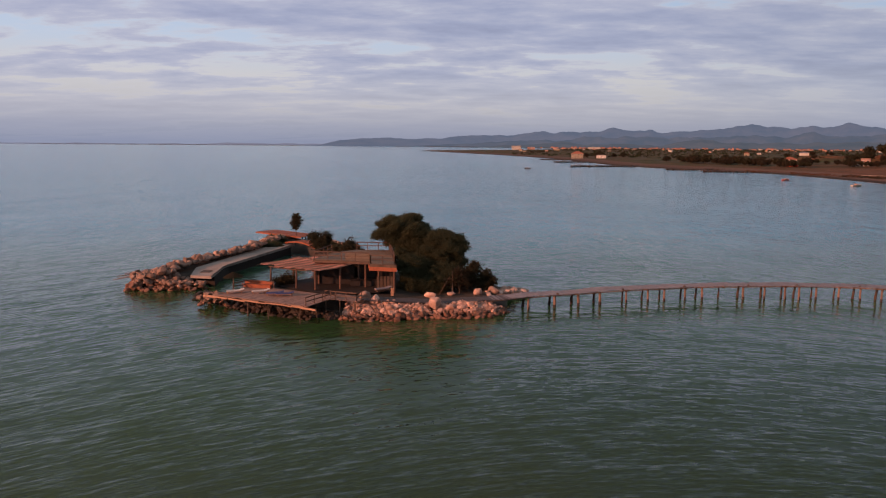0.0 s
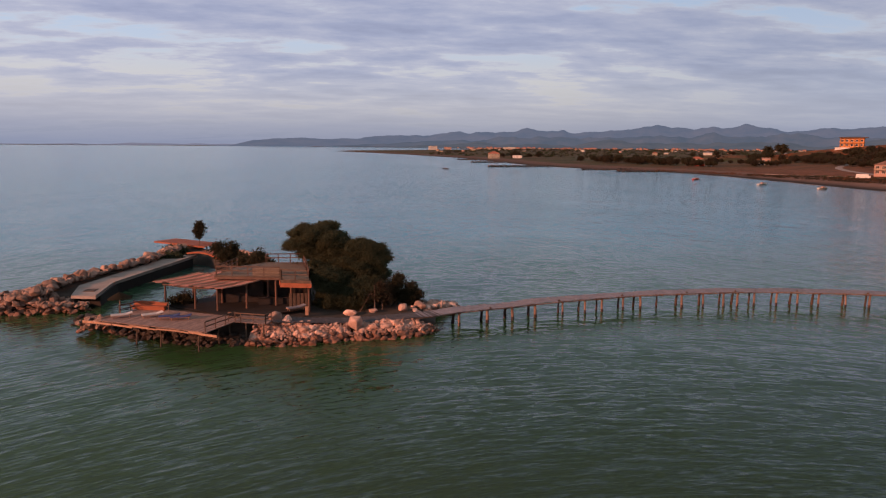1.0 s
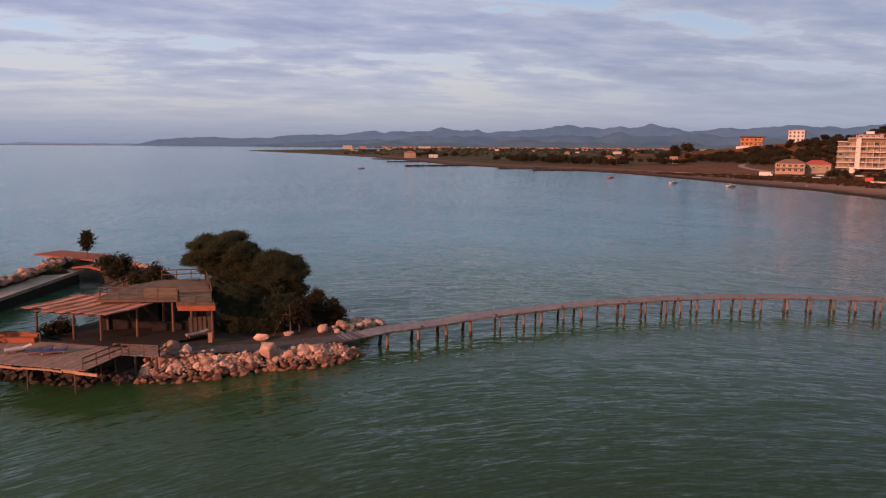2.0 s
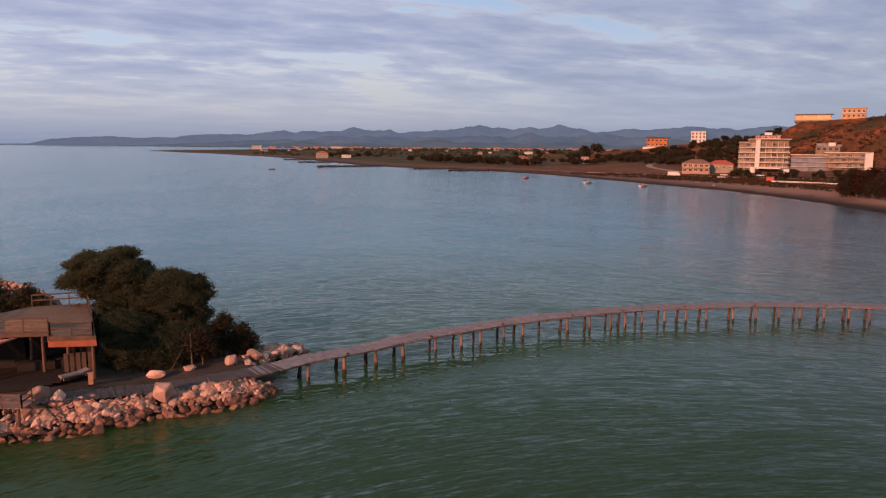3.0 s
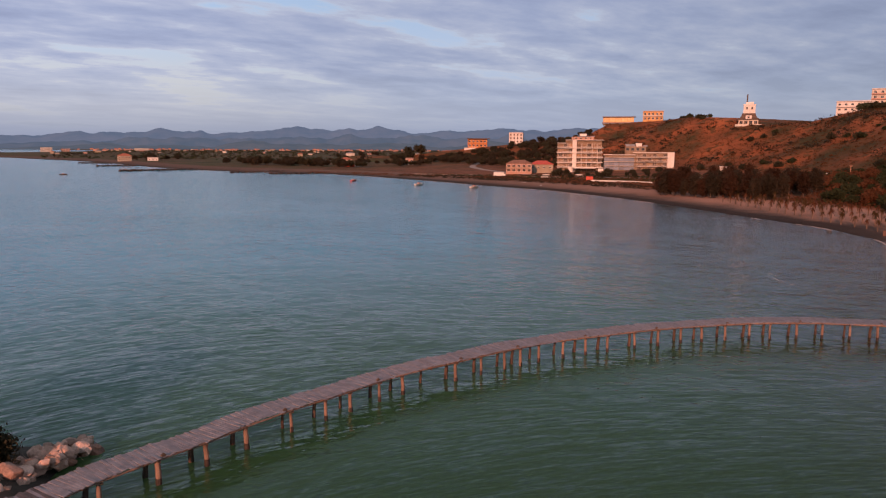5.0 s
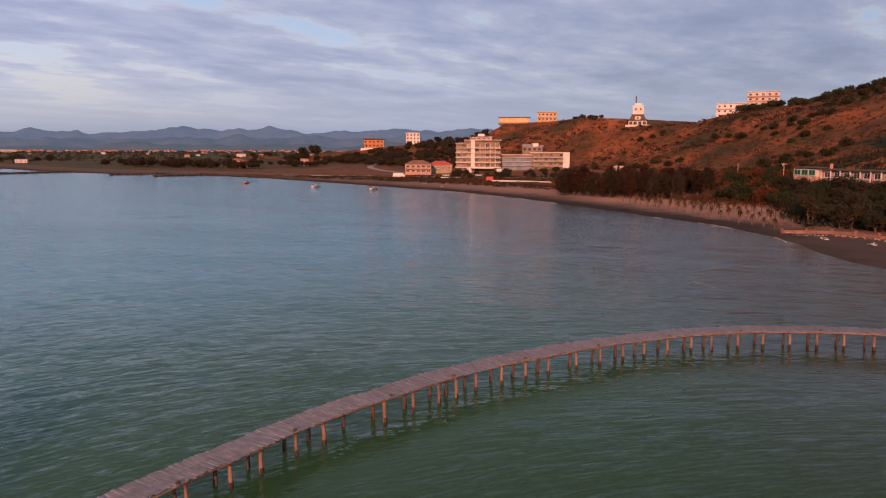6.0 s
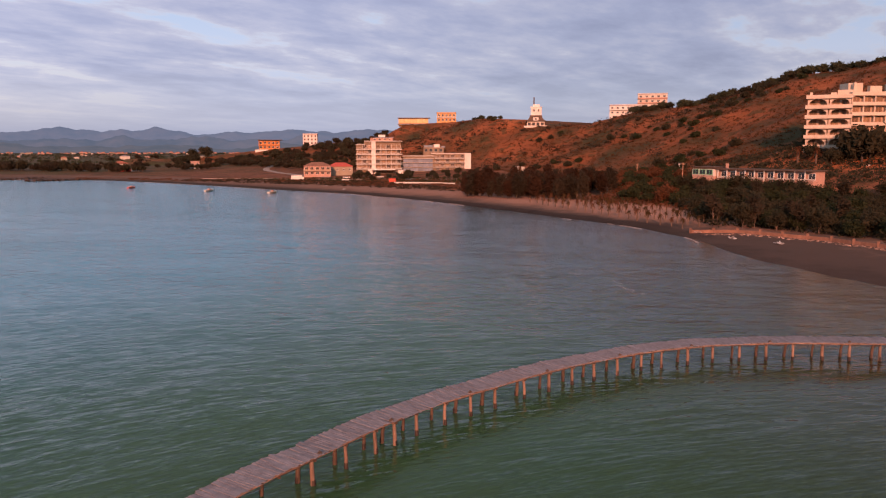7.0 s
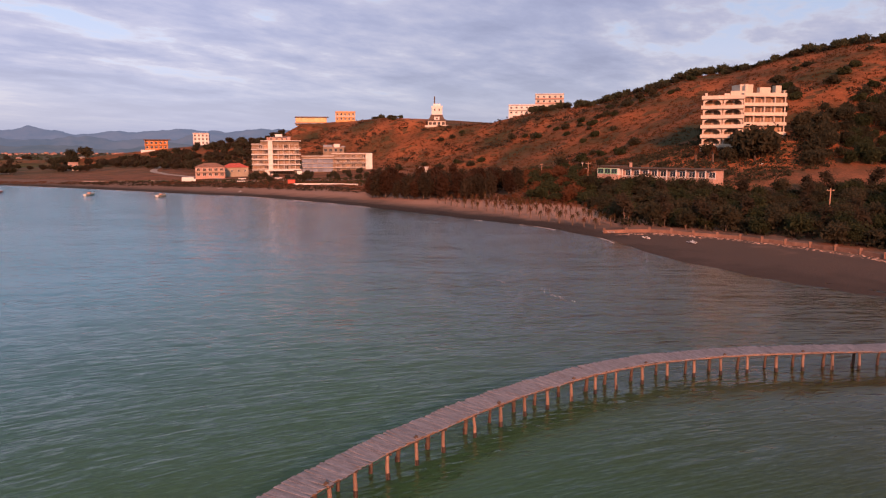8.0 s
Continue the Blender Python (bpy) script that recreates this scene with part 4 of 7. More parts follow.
def plank_deck(parent, a, u, length, width, step, z, mat, rnd, thick=0.05, ragged=0.06, name="plank"):
    """Planks across u, laid one after the other from a along u; width runs to the left of u."""
    me = bpy.data.meshes.new(name)
    bm = boxes(((0, width / 2, 0), (step - 0.02, width, thick)))
    bm.to_mesh(me)
    bm.free()
    me.materials.append(mat)
    turn = math.atan2(u[1], u[0])
    for i in range(int(length / step)):
        p = Vector((a[0], a[1], z + rnd.uniform(-0.008, 0.008))) + Vector((*u, 0)) * step * (i + 0.5)
        ob = linked(name, me, parent=parent)
        ob.matrix_basis = Matrix.Translation(p + Vector((-u[1], u[0], 0)) * rnd.uniform(-ragged, ragged)) @ Matrix.Rotation(turn, 4, "Z")


def railing(name, label, pts, height, rails, parent=None, mat=None, gap=1.6):
    """Posts and rails along pts, which are on the floor; a thing of its own, or a part."""
    mat = mat or M_RAIL
    own = parent
    if parent is None:
        own = thing(name, label, "railing")
    for p, q in zip(pts, pts[1:]):
        p, q = Vector(p), Vector(q)
        n = max(1, round((q - p).length / gap))
        for i in range(n + 1):
            bm = bmesh.new()
            c = p.lerp(q, i / n)
            box(bm, c + Vector((0, 0, height / 2)), (0.09, 0.09, height))
            part("rail_post", bm, mat, own)
        for f in rails:
            bm = bmesh.new()
            beam(bm, p + Vector((0, 0, height * f)), q + Vector((0, 0, height * f)), 0.05, 0.11)
            part("rail", bm, mat, own)
    return own


U, V = Vector((0.902, -0.432)), Vector((0.432, 0.902))
DECK_A = Vector((-25.2, 86.9))


def make_sun_deck():
    rnd = random.Random(21)
    deck = thing("sun_deck", "weathered timber sun deck on posts over the water", "deck")
    plank_deck(deck, DECK_A, U, 12.8, 6.2, 0.2, 2.07, M_SUNDECK, rnd)
    a3 = lambda s, t, z: Vector((*(DECK_A + U * s + V * t), z))
    s0 = -1.8
    while s0 < 13.0:
        length = rnd.uniform(1.1, 2.6)
        bm = bmesh.new()
        z0 = 1.96 + rnd.uniform(-0.09, 0.03)
        beam(bm, a3(s0, -0.08 - rnd.uniform(0, 0.22), z0), a3(s0 + length, -0.08 - rnd.uniform(0, 0.22), z0 + rnd.uniform(-0.08, 0.05)), 0.12, rnd.uniform(0.12, 0.24))
        part("edge_board", bm, M_BEAM, deck, "sunlit orange edge board")
        s0 += length * rnd.uniform(0.82, 1.02)
    for k in range(4):
        bm = bmesh.new()
        beam(bm, a3(0, 0.6 + 1.8 * k, 1.93), a3(12.6, 0.6 + 1.8 * k, 1.93), 0.14, 0.18)
        part("joist", bm, M_DARKWOOD, deck)
    for k, s in enumerate((4.2, 7.1, 11.5)):
        for t in (0.35, 3.4):
            bm = bmesh.new()
            rod(bm, a3(s, t, -1.0), a3(s + 0.1, t, 1.88), 0.07, 0.06)
            part("deck_post", bm, M_DARKWOOD, deck)
    railing("", "", [a3(12.55, 0.1, 2.1), a3(12.7, 4.6, 2.1)], 0.95, (0.5, 0.98), deck)
    railing("", "", [a3(-0.4, 3.2, 2.1), a3(0.0, 5.9, 2.1), a3(3.4, 6.1, 2.1)], 0.8, (0.45, 0.98), deck)
    # boardwalk with a rail from the deck to the rock wall
    gang = thing("side_platform", "small timber platform with a rail beside the sun deck", "deck")
    plank_deck(gang, (-12.5, 85.6), (0.935, -0.354), 4.2, 2.7, 0.2, 2.05, M_SUNDECK, rnd)
    railing("", "", [(-12.4, 85.5, 2.07), (-8.6, 84.1, 2.07), (-8.2, 85.3, 2.07)], 0.95, (0.5, 0.98), gang)
    for s in (0.2, 2.0, 3.9):
        bm = bmesh.new()
        p = Vector((-12.5, 85.6, 0)) + Vector((0.935, -0.354, 0)) * s
        rod(bm, p + Vector((0, 0.1, -0.8)), p + Vector((0, 0.1, 2.0)), 0.1)
        part("deck_post", bm, M_DARKWOOD, gang)


make_sun_deck()


def make_pergola():
    rnd = random.Random(8)
    perg = thing("reed_pergola", "open pergola roofed with strips of sagging reed matting", "pergola")
    feet = [(-20.6, 94.0), (-16.9, 91.6), (-14.4, 90.6), (-11.5, 91.4), (-15.6, 97.0), (-12.3, 95.4), (-18.8, 99.2), (-9.5, 93.4)]
    tops = [4.25, 4.3, 4.4, 4.6, 4.75, 4.85, 4.5, 4.8]
    for (x, y), z in zip(feet, tops):
        bm = bmesh.new()
        rod(bm, (x, y, 1.9), (x + 0.04, y, z), 0.12, 0.1, 8)
        part("post", bm, M_REDPOST, perg)
    for (p, q) in ((0, 1), (1, 2), (2, 3), (6, 4), (4, 5), (5, 7)):
        bm = bmesh.new()
        a, b = Vector((*feet[p], tops[p] + 0.02)), Vector((*feet[q], tops[q] + 0.02))
        beam(bm, a - (b - a) * 0.06, b + (b - a) * 0.06, 0.11, 0.16)
        part("beam", bm, M_REDPOST, perg)
    A, B = Vector((-22.1, 94.4, 4.35)), Vector((-13.2, 89.2, 4.55))
    w = Vector((0.70, 0.71, 0.04)).normalized()
    across = (B - A).normalized()
    total = (B - A).length
    strips = 7
    for k in range(strips):
        s0 = total * k / strips + 0.05
        s1 = total * (k + 1) / strips - 0.12
        start = rnd.uniform(-0.5, 0.3) + (0.5 if k < 2 else 0)
        reach = (5.6, 6.4, 6.0, 5.4, 4.9, 4.6, 4.5)[k] + rnd.uniform(-0.2, 0.2)
        bm = bmesh.new()
        n = 13
        for i in range(n):
            s = s0 + (s1 - s0) * (i + 0.5) / n
            sag = 0.05 * math.sin(math.pi * (i + 0.5) / n)
            p = A + across * s + w * (start + rnd.uniform(-0.12, 0.12)) + Vector((0, 0, 0.16 - sag + rnd.uniform(-0.015, 0.015)))
            q = p + w * (reach + rnd.uniform(-0.2, 0.2))
            m = (p + q) / 2 - Vector((0, 0, 0.10))
            beam(bm, p, m, (s1 - s0) / n * 0.96, 0.035)
            beam(bm, m, q, (s1 - s0) / n * 0.96, 0.035)
        part("reed_mat", bm, M_REED, perg)
        bm = bmesh.new()
        p = A + across * (s0 - 0.09) + w * (start - 0.5) + Vector((0, 0, 0.10))
        rod(bm, p, p + w * (reach + 0.8), 0.045, 0.035, 6)
        part("rafter", bm, M_DARKWOOD, perg)
        for side in (s0 + 0.06, s1 - 0.06):
            bm = bmesh.new()
            p = A + across * side + w * start + Vector((0, 0, 0.22))
            q = p + w * reach
            m = (p + q) / 2 - Vector((0, 0, 0.10))
            beam(bm, p, m, 0.12, 0.05), beam(bm, m, q, 0.12, 0.05)
            part("batten", bm, M_BEAM, perg, "pale lath holding the reed mat")


make_pergola()


def make_bar():
    rnd = random.Random(9)
    bar = thing("beach_bar", "flat-roofed timber beach bar with an orange fascia and a roof terrace", "building")
    Z = 5.25
    ring = [(-15.2, 93.5), (-8.0, 92.1), (-7.7, 90.6), (-4.5, 89.8), (-5.3, 96.0), (-6.2, 102.2), (-10.8, 102.2), (-13.6, 99.6)]
    bm = bmesh.new()
    lo = [bm.verts.new((x, y, Z - 0.32)) for x, y in ring]
    hi = [bm.verts.new((x, y, Z)) for x, y in ring]
    bm.faces.new(lo[::-1]), bm.faces.new(hi)
    for i in range(len(ring)):
        j = (i + 1) % len(ring)
        bm.faces.new((lo[i], lo[j], hi[j], hi[i]))
    part("roof", bm, M_DARKWOOD, bar, "flat roof used as a terrace")
    # terrace boards
    me_rows = np.arange(90.5, 101.9, 0.24)
    for y in me_rows:
        left = float(np.interp(y, [90.5, 92.0, 92.3, 93.6, 99.4, 102], [-7.5, -7.8, -8.6, -15.0, -13.6, -10.8])) + 0.1
        right = float(np.interp(y, [89.8, 96, 102], [-4.6, -5.4, -6.3])) - 0.05
        bm = boxes((((left + right) / 2, y, Z + 0.03), (right - left, 0.215, 0.05)))
        part("terrace_board", bm, M_TERRACE, bar)
    for p, q, mat, h, zc in (((-7.8, 90.45), (-4.45, 89.7), M_ORANGE, 0.46, 4.72), ((-8.05, 92.0), (-7.75, 90.5), M_ORANGE, 0.40, 4.76), ((-15.2, 93.4), (-8.0, 92.0), M_RAIL, 0.24, 5.08)):
        bm = bmesh.new()
        beam(bm, (*p, zc), (*q, zc), 0.08, h)
        part("fascia", bm, mat, bar, "orange painted fascia board" if mat is M_ORANGE else "")
    for x, y in ((-8.5, 92.5), (-4.8, 90.3), (-14.6, 94.4), (-7.0, 93.9)):
        bm = bmesh.new()
        rod(bm, (x, y, 1.8), (x, y, 4.95), 0.13, 0.11, 8)
        part("post", bm, M_REDPOST, bar)
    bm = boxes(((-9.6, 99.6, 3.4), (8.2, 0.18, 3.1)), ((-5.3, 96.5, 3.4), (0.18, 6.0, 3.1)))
    part("wall", bm, M_UNDERSHADE, bar, "plank back wall, near-black for the shade under the roof")
    # partitions added to make the room under the terrace read as shaded
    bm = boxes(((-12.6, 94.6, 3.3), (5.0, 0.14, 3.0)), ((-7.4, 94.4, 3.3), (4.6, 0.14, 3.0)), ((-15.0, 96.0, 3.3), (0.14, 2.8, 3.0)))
    part("partition", bm, M_UNDERSHADE, bar, "partition added behind the bar front, black for the shade")
    bm = boxes(((-8.2, 93.4, 2.3), (4.6, 0.6, 1.0)), ((-8.2, 93.3, 2.85), (4.9, 0.85, 0.07)))
    part("counter", bm, M_UNDERSHADE, bar, "long wooden bar counter")
    for k in range(5):
        bm = boxes(((-6.9 + 0.42 * k, 91.9, 2.75), (0.3, 0.1, 1.5)))
        part("slat", bm, M_DARKWOOD, bar)
    Zr = Z + 0.02
    railing("", "", [(-15.0, 93.6, Zr), (-8.0, 92.3, Zr), (-7.7, 90.8, Zr), (-4.7, 90.0, Zr), (-5.4, 96.0, Zr), (-6.3, 102.0, Zr), (-10.7, 102.0, Zr)], 1.05, (0.55, 1.0), bar)
    railing("", "", [(-15.0, 93.7, Zr), (-13.7, 99.4, Zr)], 1.05, (0.55, 1.0), bar)
    for k in range(8):
        bm = beam(bmesh.new(), (-7.9, 92.25, Zr + 0.12 + 0.11 * k), (-11.0, 92.85, Zr + 0.12 + 0.11 * k), 0.03, 0.085)
        part("screen_slat", bm, M_TERRACE, bar)


make_bar()


def lounger(x, y, turn, mat, label):
    lo = thing("sun_lounger", label, "lounger", (x, y, 2.1), turn, "loungers on the sun deck")
    part("frame", boxes(((0, 0, 0.26), (1.9, 0.62, 0.05)), ((-0.8, 0.25, 0.12), (0.05, 0.05, 0.24)), ((-0.8, -0.25, 0.12), (0.05, 0.05, 0.24)),
                        ((0.8, 0.25, 0.12), (0.05, 0.05, 0.24)), ((0.8, -0.25, 0.12), (0.05, 0.05, 0.24))), M_BEAM, lo)
    bm = boxes(((-0.25, 0, 0.33), (1.35, 0.66, 0.09)))
    part("mattress", bm, mat, lo)
    bm = bmesh.new()
    box(bm, (0, 0, 0), (0.72, 0.66, 0.09), Matrix.Translation((0.74, 0, 0.40)) @ Matrix.Rotation(radians(-14), 4, "Y"))
    part("backrest", bm, mat, lo)


lounger(-23.4, 87.9, 20, M_CANVAS, "white sun lounger lying on the timber deck")
lounger(-20.4, 87.9, 24, M_CANVAS, "white sun lounger beside the blue ones")
lounger(-18.5, 86.9, 8, M_BLUE, "dark blue sun lounger on the timber deck")
lounger(-17.3, 86.6, 8, M_BLUE, "dark blue sun lounger near the pergola")
lounger(-6.2, 89.9, 30, M_DECK, "weathered grey lounger beside the bar")


def make_bench():
    b = thing("orange_bench", "long orange painted low bench wall on the deck", "bench", (-21.6, 91.3, 2.1), -14)
    part("seat", boxes(((0, 0, 0.42), (3.7, 0.6, 0.08)), ((0, 0.05, 0.2), (3.6, 0.45, 0.38))), M_ORANGE, b)
    part("backrest", boxes(((0, 0.32, 0.62), (3.7, 0.08, 0.42))), M_ORANGE, b)


make_bench()


def make_bar_floor():
    fl = thing("bar_floor", "plank floor under the pergola and bar, blackened for its shade", "floor")
    # boards carry the shade below pergola and bar in their colour
    for k in range(34):
        y = 88.6 + 0.34 * k
        left = float(np.interp(y, [88.6, 93.5, 100], [-13.6, -20.2, -15.0]))
        right = float(np.interp(y, [88.6, 91, 100], [-8.6, -4.8, -5.4]))
        part("floor_board", boxes((((left + right) / 2, y, 2.0), (right - left, 0.32, 0.06))), M_UNDERSHADE, fl)


make_bar_floor()


def make_umbrella():
    u = thing("thatched_parasol", "small straw parasol with a wooden pole", "parasol", (-24.3, 90.6, 1.9))
    bm = rod(bmesh.new(), (0, 0, 0), (0, 0, 2.1), 0.06, 0.05)
    part("pole", bm, M_POST, u)
    bm = bmesh.new()
    n = 22
    for i in range(n):
        a0, a1 = 2 * math.pi * i / n, 2 * math.pi * (i + 0.86) / n
        r = 1.15 + 0.14 * math.sin(i * 7.3)
        v = [bm.verts.new(p) for p in ((0, 0, 2.3), (r * math.cos(a0), r * math.sin(a0), 1.72), (r * math.cos(a1), r * math.sin(a1), 1.70), (0, 0, 2.2),
                                       (r * math.cos(a0), r * math.sin(a0), 1.66), (r * math.cos(a1), r * math.sin(a1), 1.64))]
        bm.faces.new((v[0], v[1], v[2])), bm.faces.new((v[3], v[5], v[4])), bm.faces.new((v[1], v[4], v[5], v[2]))
    part("canopy", bm, M_BROWN, u, "ragged straw canopy")


make_umbrella()


def make_quay():
    q = thing("quay_platform", "grey concrete landing quay inside the breakwater", "quay")
    ring = [(-33.4, 101.6), (-30.4, 101.0), (-31.2, 109.5), (-25.5, 132.8), (-29.0, 133.0), (-34.8, 108.0)]
    # the footing's black paints the shadowed undercut below the slab
    for name, inset, z0, z1, mat in (("slab", 0.0, 1.28, 1.62, M_CONCRETE), ("footing", 1.6, -1.0, 1.28, M_UNDERSHADE)):
        bm = bmesh.new()
        c = Vector((sum(p[0] for p in ring) / 6, sum(p[1] for p in ring) / 6))
        pts = [Vector(p) + (c - Vector(p)).normalized() * inset for p in ring]
        lo, hi = [bm.verts.new((p.x, p.y, z0)) for p in pts], [bm.verts.new((p.x, p.y, z1)) for p in pts]
        bm.faces.new(lo[::-1]), bm.faces.new(hi)
        for i in range(6):
            bm.faces.new((lo[i], lo[(i + 1) % 6], hi[(i + 1) % 6], hi[i]))
        part(name, bm, mat, q)
    part("hatch", boxes(((-32.2, 104.6, 1.65), (1.3, 1.5, 0.07))), M_DARKWOOD, q, "dark square hatch")
    part("kerb", beam(beam(bmesh.new(), (-31.1, 109.6, 1.68), (-25.6, 132.6, 1.68), 0.25, 0.12), (-30.5, 101.2, 1.68), (-31.2, 109.4, 1.68), 0.25, 0.12), M_CONCRETE, q)


make_quay()


def make_driftwood():
    rnd = random.Random(3)
    d = thing("driftwood", "bleached driftwood trunks on the breakwater's end", "driftwood")
    for k in range(5):
        bm = bmesh.new()
        y = 101.8 + 0.7 * k
        rod(bm, (-43.6 + rnd.uniform(-0.6, 0.6), y - 0.7, 1.0 + 0.1 * k), (-37.4 + rnd.uniform(-1, 0.6), y + 0.9, 2.0 + rnd.uniform(0, 0.3)), 0.06, rnd.uniform(0.12, 0.22), 7)
        part("log", bm, M_DECK, d)


make_driftwood()


def make_back_platform():
    rnd = random.Random(4)
    p = thing("rear_platform", "raised orange-brown timber platform at the rear of the island", "deck")
    u = Vector((0.80, -0.60))
    plank_deck(p, (-35.4, 144.4), u, 12.6, 4.6, 0.3, 2.35, M_ORANGE, rnd, 0.07, 0.05)
    for s in (3.2, 6.4, 9.4, 12.2):
        for t in (0.9, 4.2):
            a = Vector((-35.4, 144.4)) + u * s + Vector((0.6, 0.8)) * t
            part("platform_post", rod(bmesh.new(), (a.x, a.y, -0.5), (a.x, a.y, 2.3), 0.12), M_UNDERSHADE, p)
    bm = bmesh.new()
    beam(bm, (-35.4, 144.3, 2.24), (-25.2, 136.7, 2.24), 0.1, 0.2)
    part("edge_board", bm, M_ORANGE, p)
    b = thing("arched_bridge", "small arched orange timber footbridge between quay and island", "bridge")
    n = 15
    for i in range(n):
        f = (i + 0.5) / n
        bm = bmesh.new()
        c = Vector((-26.4, 133.6, 0)).lerp(Vector((-19.4, 125.8, 0)), f)
        m = Matrix.Translation((c.x, c.y, 1.95 + 0.6 * math.sin(math.pi * f))) @ Matrix.Rotation(math.atan2(-7.8, 7.0), 4, "Z") @ Matrix.Rotation(-0.6 * math.pi / 10.5 * math.cos(math.pi * f), 4, "Y")
        box(bm, (0, 0, 0), (0.66, 2.4, 0.07), m)
        part("plank", bm, M_ORANGE, b)
    for side in (-1, 1):
        bm = bmesh.new()
        off = Vector((0.745, 0.667, 0)) * 1.1 * side
        pts = [Vector((-26.4, 133.6, 0)).lerp(Vector((-19.4, 125.8, 0)), i / 10) + off + Vector((0, 0, 1.83 + 0.6 * math.sin(math.pi * i / 10))) for i in range(11)]
        for a, c in zip(pts, pts[1:]):
            beam(bm, a, c, 0.12, 0.22)
        part("arch_beam", bm, M_ORANGE, b)


make_back_platform()


# ---- trees ----
def leaf_cloud(lobes, leaf, seed, clump=22, spread=0.38, name="crown", inner=3.2):
    """Leaves in clumps on and inside rough lobes (x, y, z, rx, ry, rz, clumps); one quad a leaf."""
    r = np.random.RandomState(seed)
    mids = []
    for x, y, z, rx, ry, rz, n in lobes:
        d = r.normal(size=(n, 3))
        d /= np.linalg.norm(d, axis=1)[:, None]
        f = r.uniform(0.45, 1.06, size=(n, 1)) ** 0.6
        wob = 1 + 0.22 * np.sin(d[:, :1] * 5 + seed) * np.cos(d[:, 1:2] * 4 + x)
        mids.append(np.array([x, y, z]) + d * f * wob * np.array([rx, ry, rz]))
    mids = np.concatenate(mids)
    c = np.repeat(mids, clump, 0) + r.normal(size=(len(mids) * clump, 3)) * spread * np.array([1, 1, 0.7])
    # twigs and old leaves fill the inside
    core = []
    for x, y, z, rx, ry, rz, k in lobes:
        d = r.normal(size=(k * 2, 3))
        d /= np.linalg.norm(d, axis=1)[:, None]
        core.append(np.array([x, y, z]) + d * r.uniform(0.2, 0.78, size=(k * 2, 1)) * np.array([rx, ry, rz]))
    core = np.concatenate(core)
    outer = len(c)
    c = np.concatenate([c, core])
    n = len(c)
    a = r.normal(size=(n, 3))
    a /= np.linalg.norm(a, axis=1)[:, None]
    b = np.cross(a, r.normal(size=(n, 3)))
    b /= np.linalg.norm(b, axis=1)[:, None]
    s = leaf * r.uniform(0.6, 1.3, size=(n, 1))
    s[outer:] *= inner
    v = np.stack([c - a * s - b * s * 0.45, c + a * s - b * s * 0.45, c + a * s * 0.8 + b * s * 0.45, c - a * s * 0.8 + b * s * 0.45], 1).reshape(-1, 3)
    me = bpy.data.meshes.new(name)
    me.vertices.add(len(v))
    me.vertices.foreach_set("co", v.ravel())
    me.loops.add(4 * n)
    me.loops.foreach_set("vertex_index", np.arange(4 * n))
    me.polygons.add(n)
    me.polygons.foreach_set("loop_start", np.arange(0, 4 * n, 4))
    me.update(calc_edges=True)
    return me


def limbs(bm, base, tips, r0, lean=0.3):
    """A tapered trunk from base that forks to the tips."""
    base = Vector(base)
    mean = sum((Vector(t) for t in tips), Vector()) / len(tips)
    fork = base.lerp(mean, 0.45)
    fork.z = base.z + (mean.z - base.z) * 0.4
    knee = base.lerp(fork, 0.5) + Vector((lean * 0.3, -lean * 0.2, 0))
    rod(bm, base - Vector((0, 0, 0.4)), knee, r0, r0 * 0.82, 8)
    rod(bm, knee, fork, r0 * 0.82, r0 * 0.68, 8)
    for t in tips:
        t = Vector(t)
        mid = fork.lerp(t, 0.5) + Vector((0, 0, 0.12 * (t - fork).length))
        rod(bm, fork, mid, r0 * 0.5, r0 * 0.33, 6)
        rod(bm, mid, t, r0 * 0.33, r0 * 0.1, 6)
    return bm


def knobbed(lobes, seed):
    """Breaks the larger lobes up into flat pads and outer tufts, for an uneven outline."""
    rr = random.Random(seed)
    out = [(x, y, z, rx * k, ry * k, rz * k, n) for x, y, z, rx, ry, rz, n in lobes for k in (0.66 if z > 3.5 else 0.92,)]
    for x, y, z, rx, ry, rz, n in lobes:
        if rx > 1.05 and n > 50 and z > 2.4:
            for i in range(17):
                a, e = i * 2.4 + rr.uniform(-0.5, 0.5), rr.uniform(-0.4, 1.4)
                s = rr.uniform(0.20, 0.40)
                f = rr.uniform(0.74, 1.02)
                out.append((x + f * rx * math.cos(a) * math.cos(e), y + f * ry * math.sin(a) * math.cos(e), z + f * rz * math.sin(e),
                            rx * s, ry * s, rx * s * rr.uniform(0.26, 0.48), int(10 + 34 * s)))
    return out


def tree(name, label, category, base, lobes, mat, leaf, seed, r0, clump=22, spread=0.38, group="", twig=None):
    t = thing(name, label, category, base, group=group)
    tips = [(l[0], l[1], l[2]) for l in lobes[:9]]
    part("trunk", limbs(bmesh.new(), (0, 0, 0), tips, r0), M_BARK, t)
    linked("crown", leaf_cloud(knobbed(lobes, seed) if mat is M_PINE and clump > 50 else lobes, leaf, seed, clump, spread), mat, t)
    return t


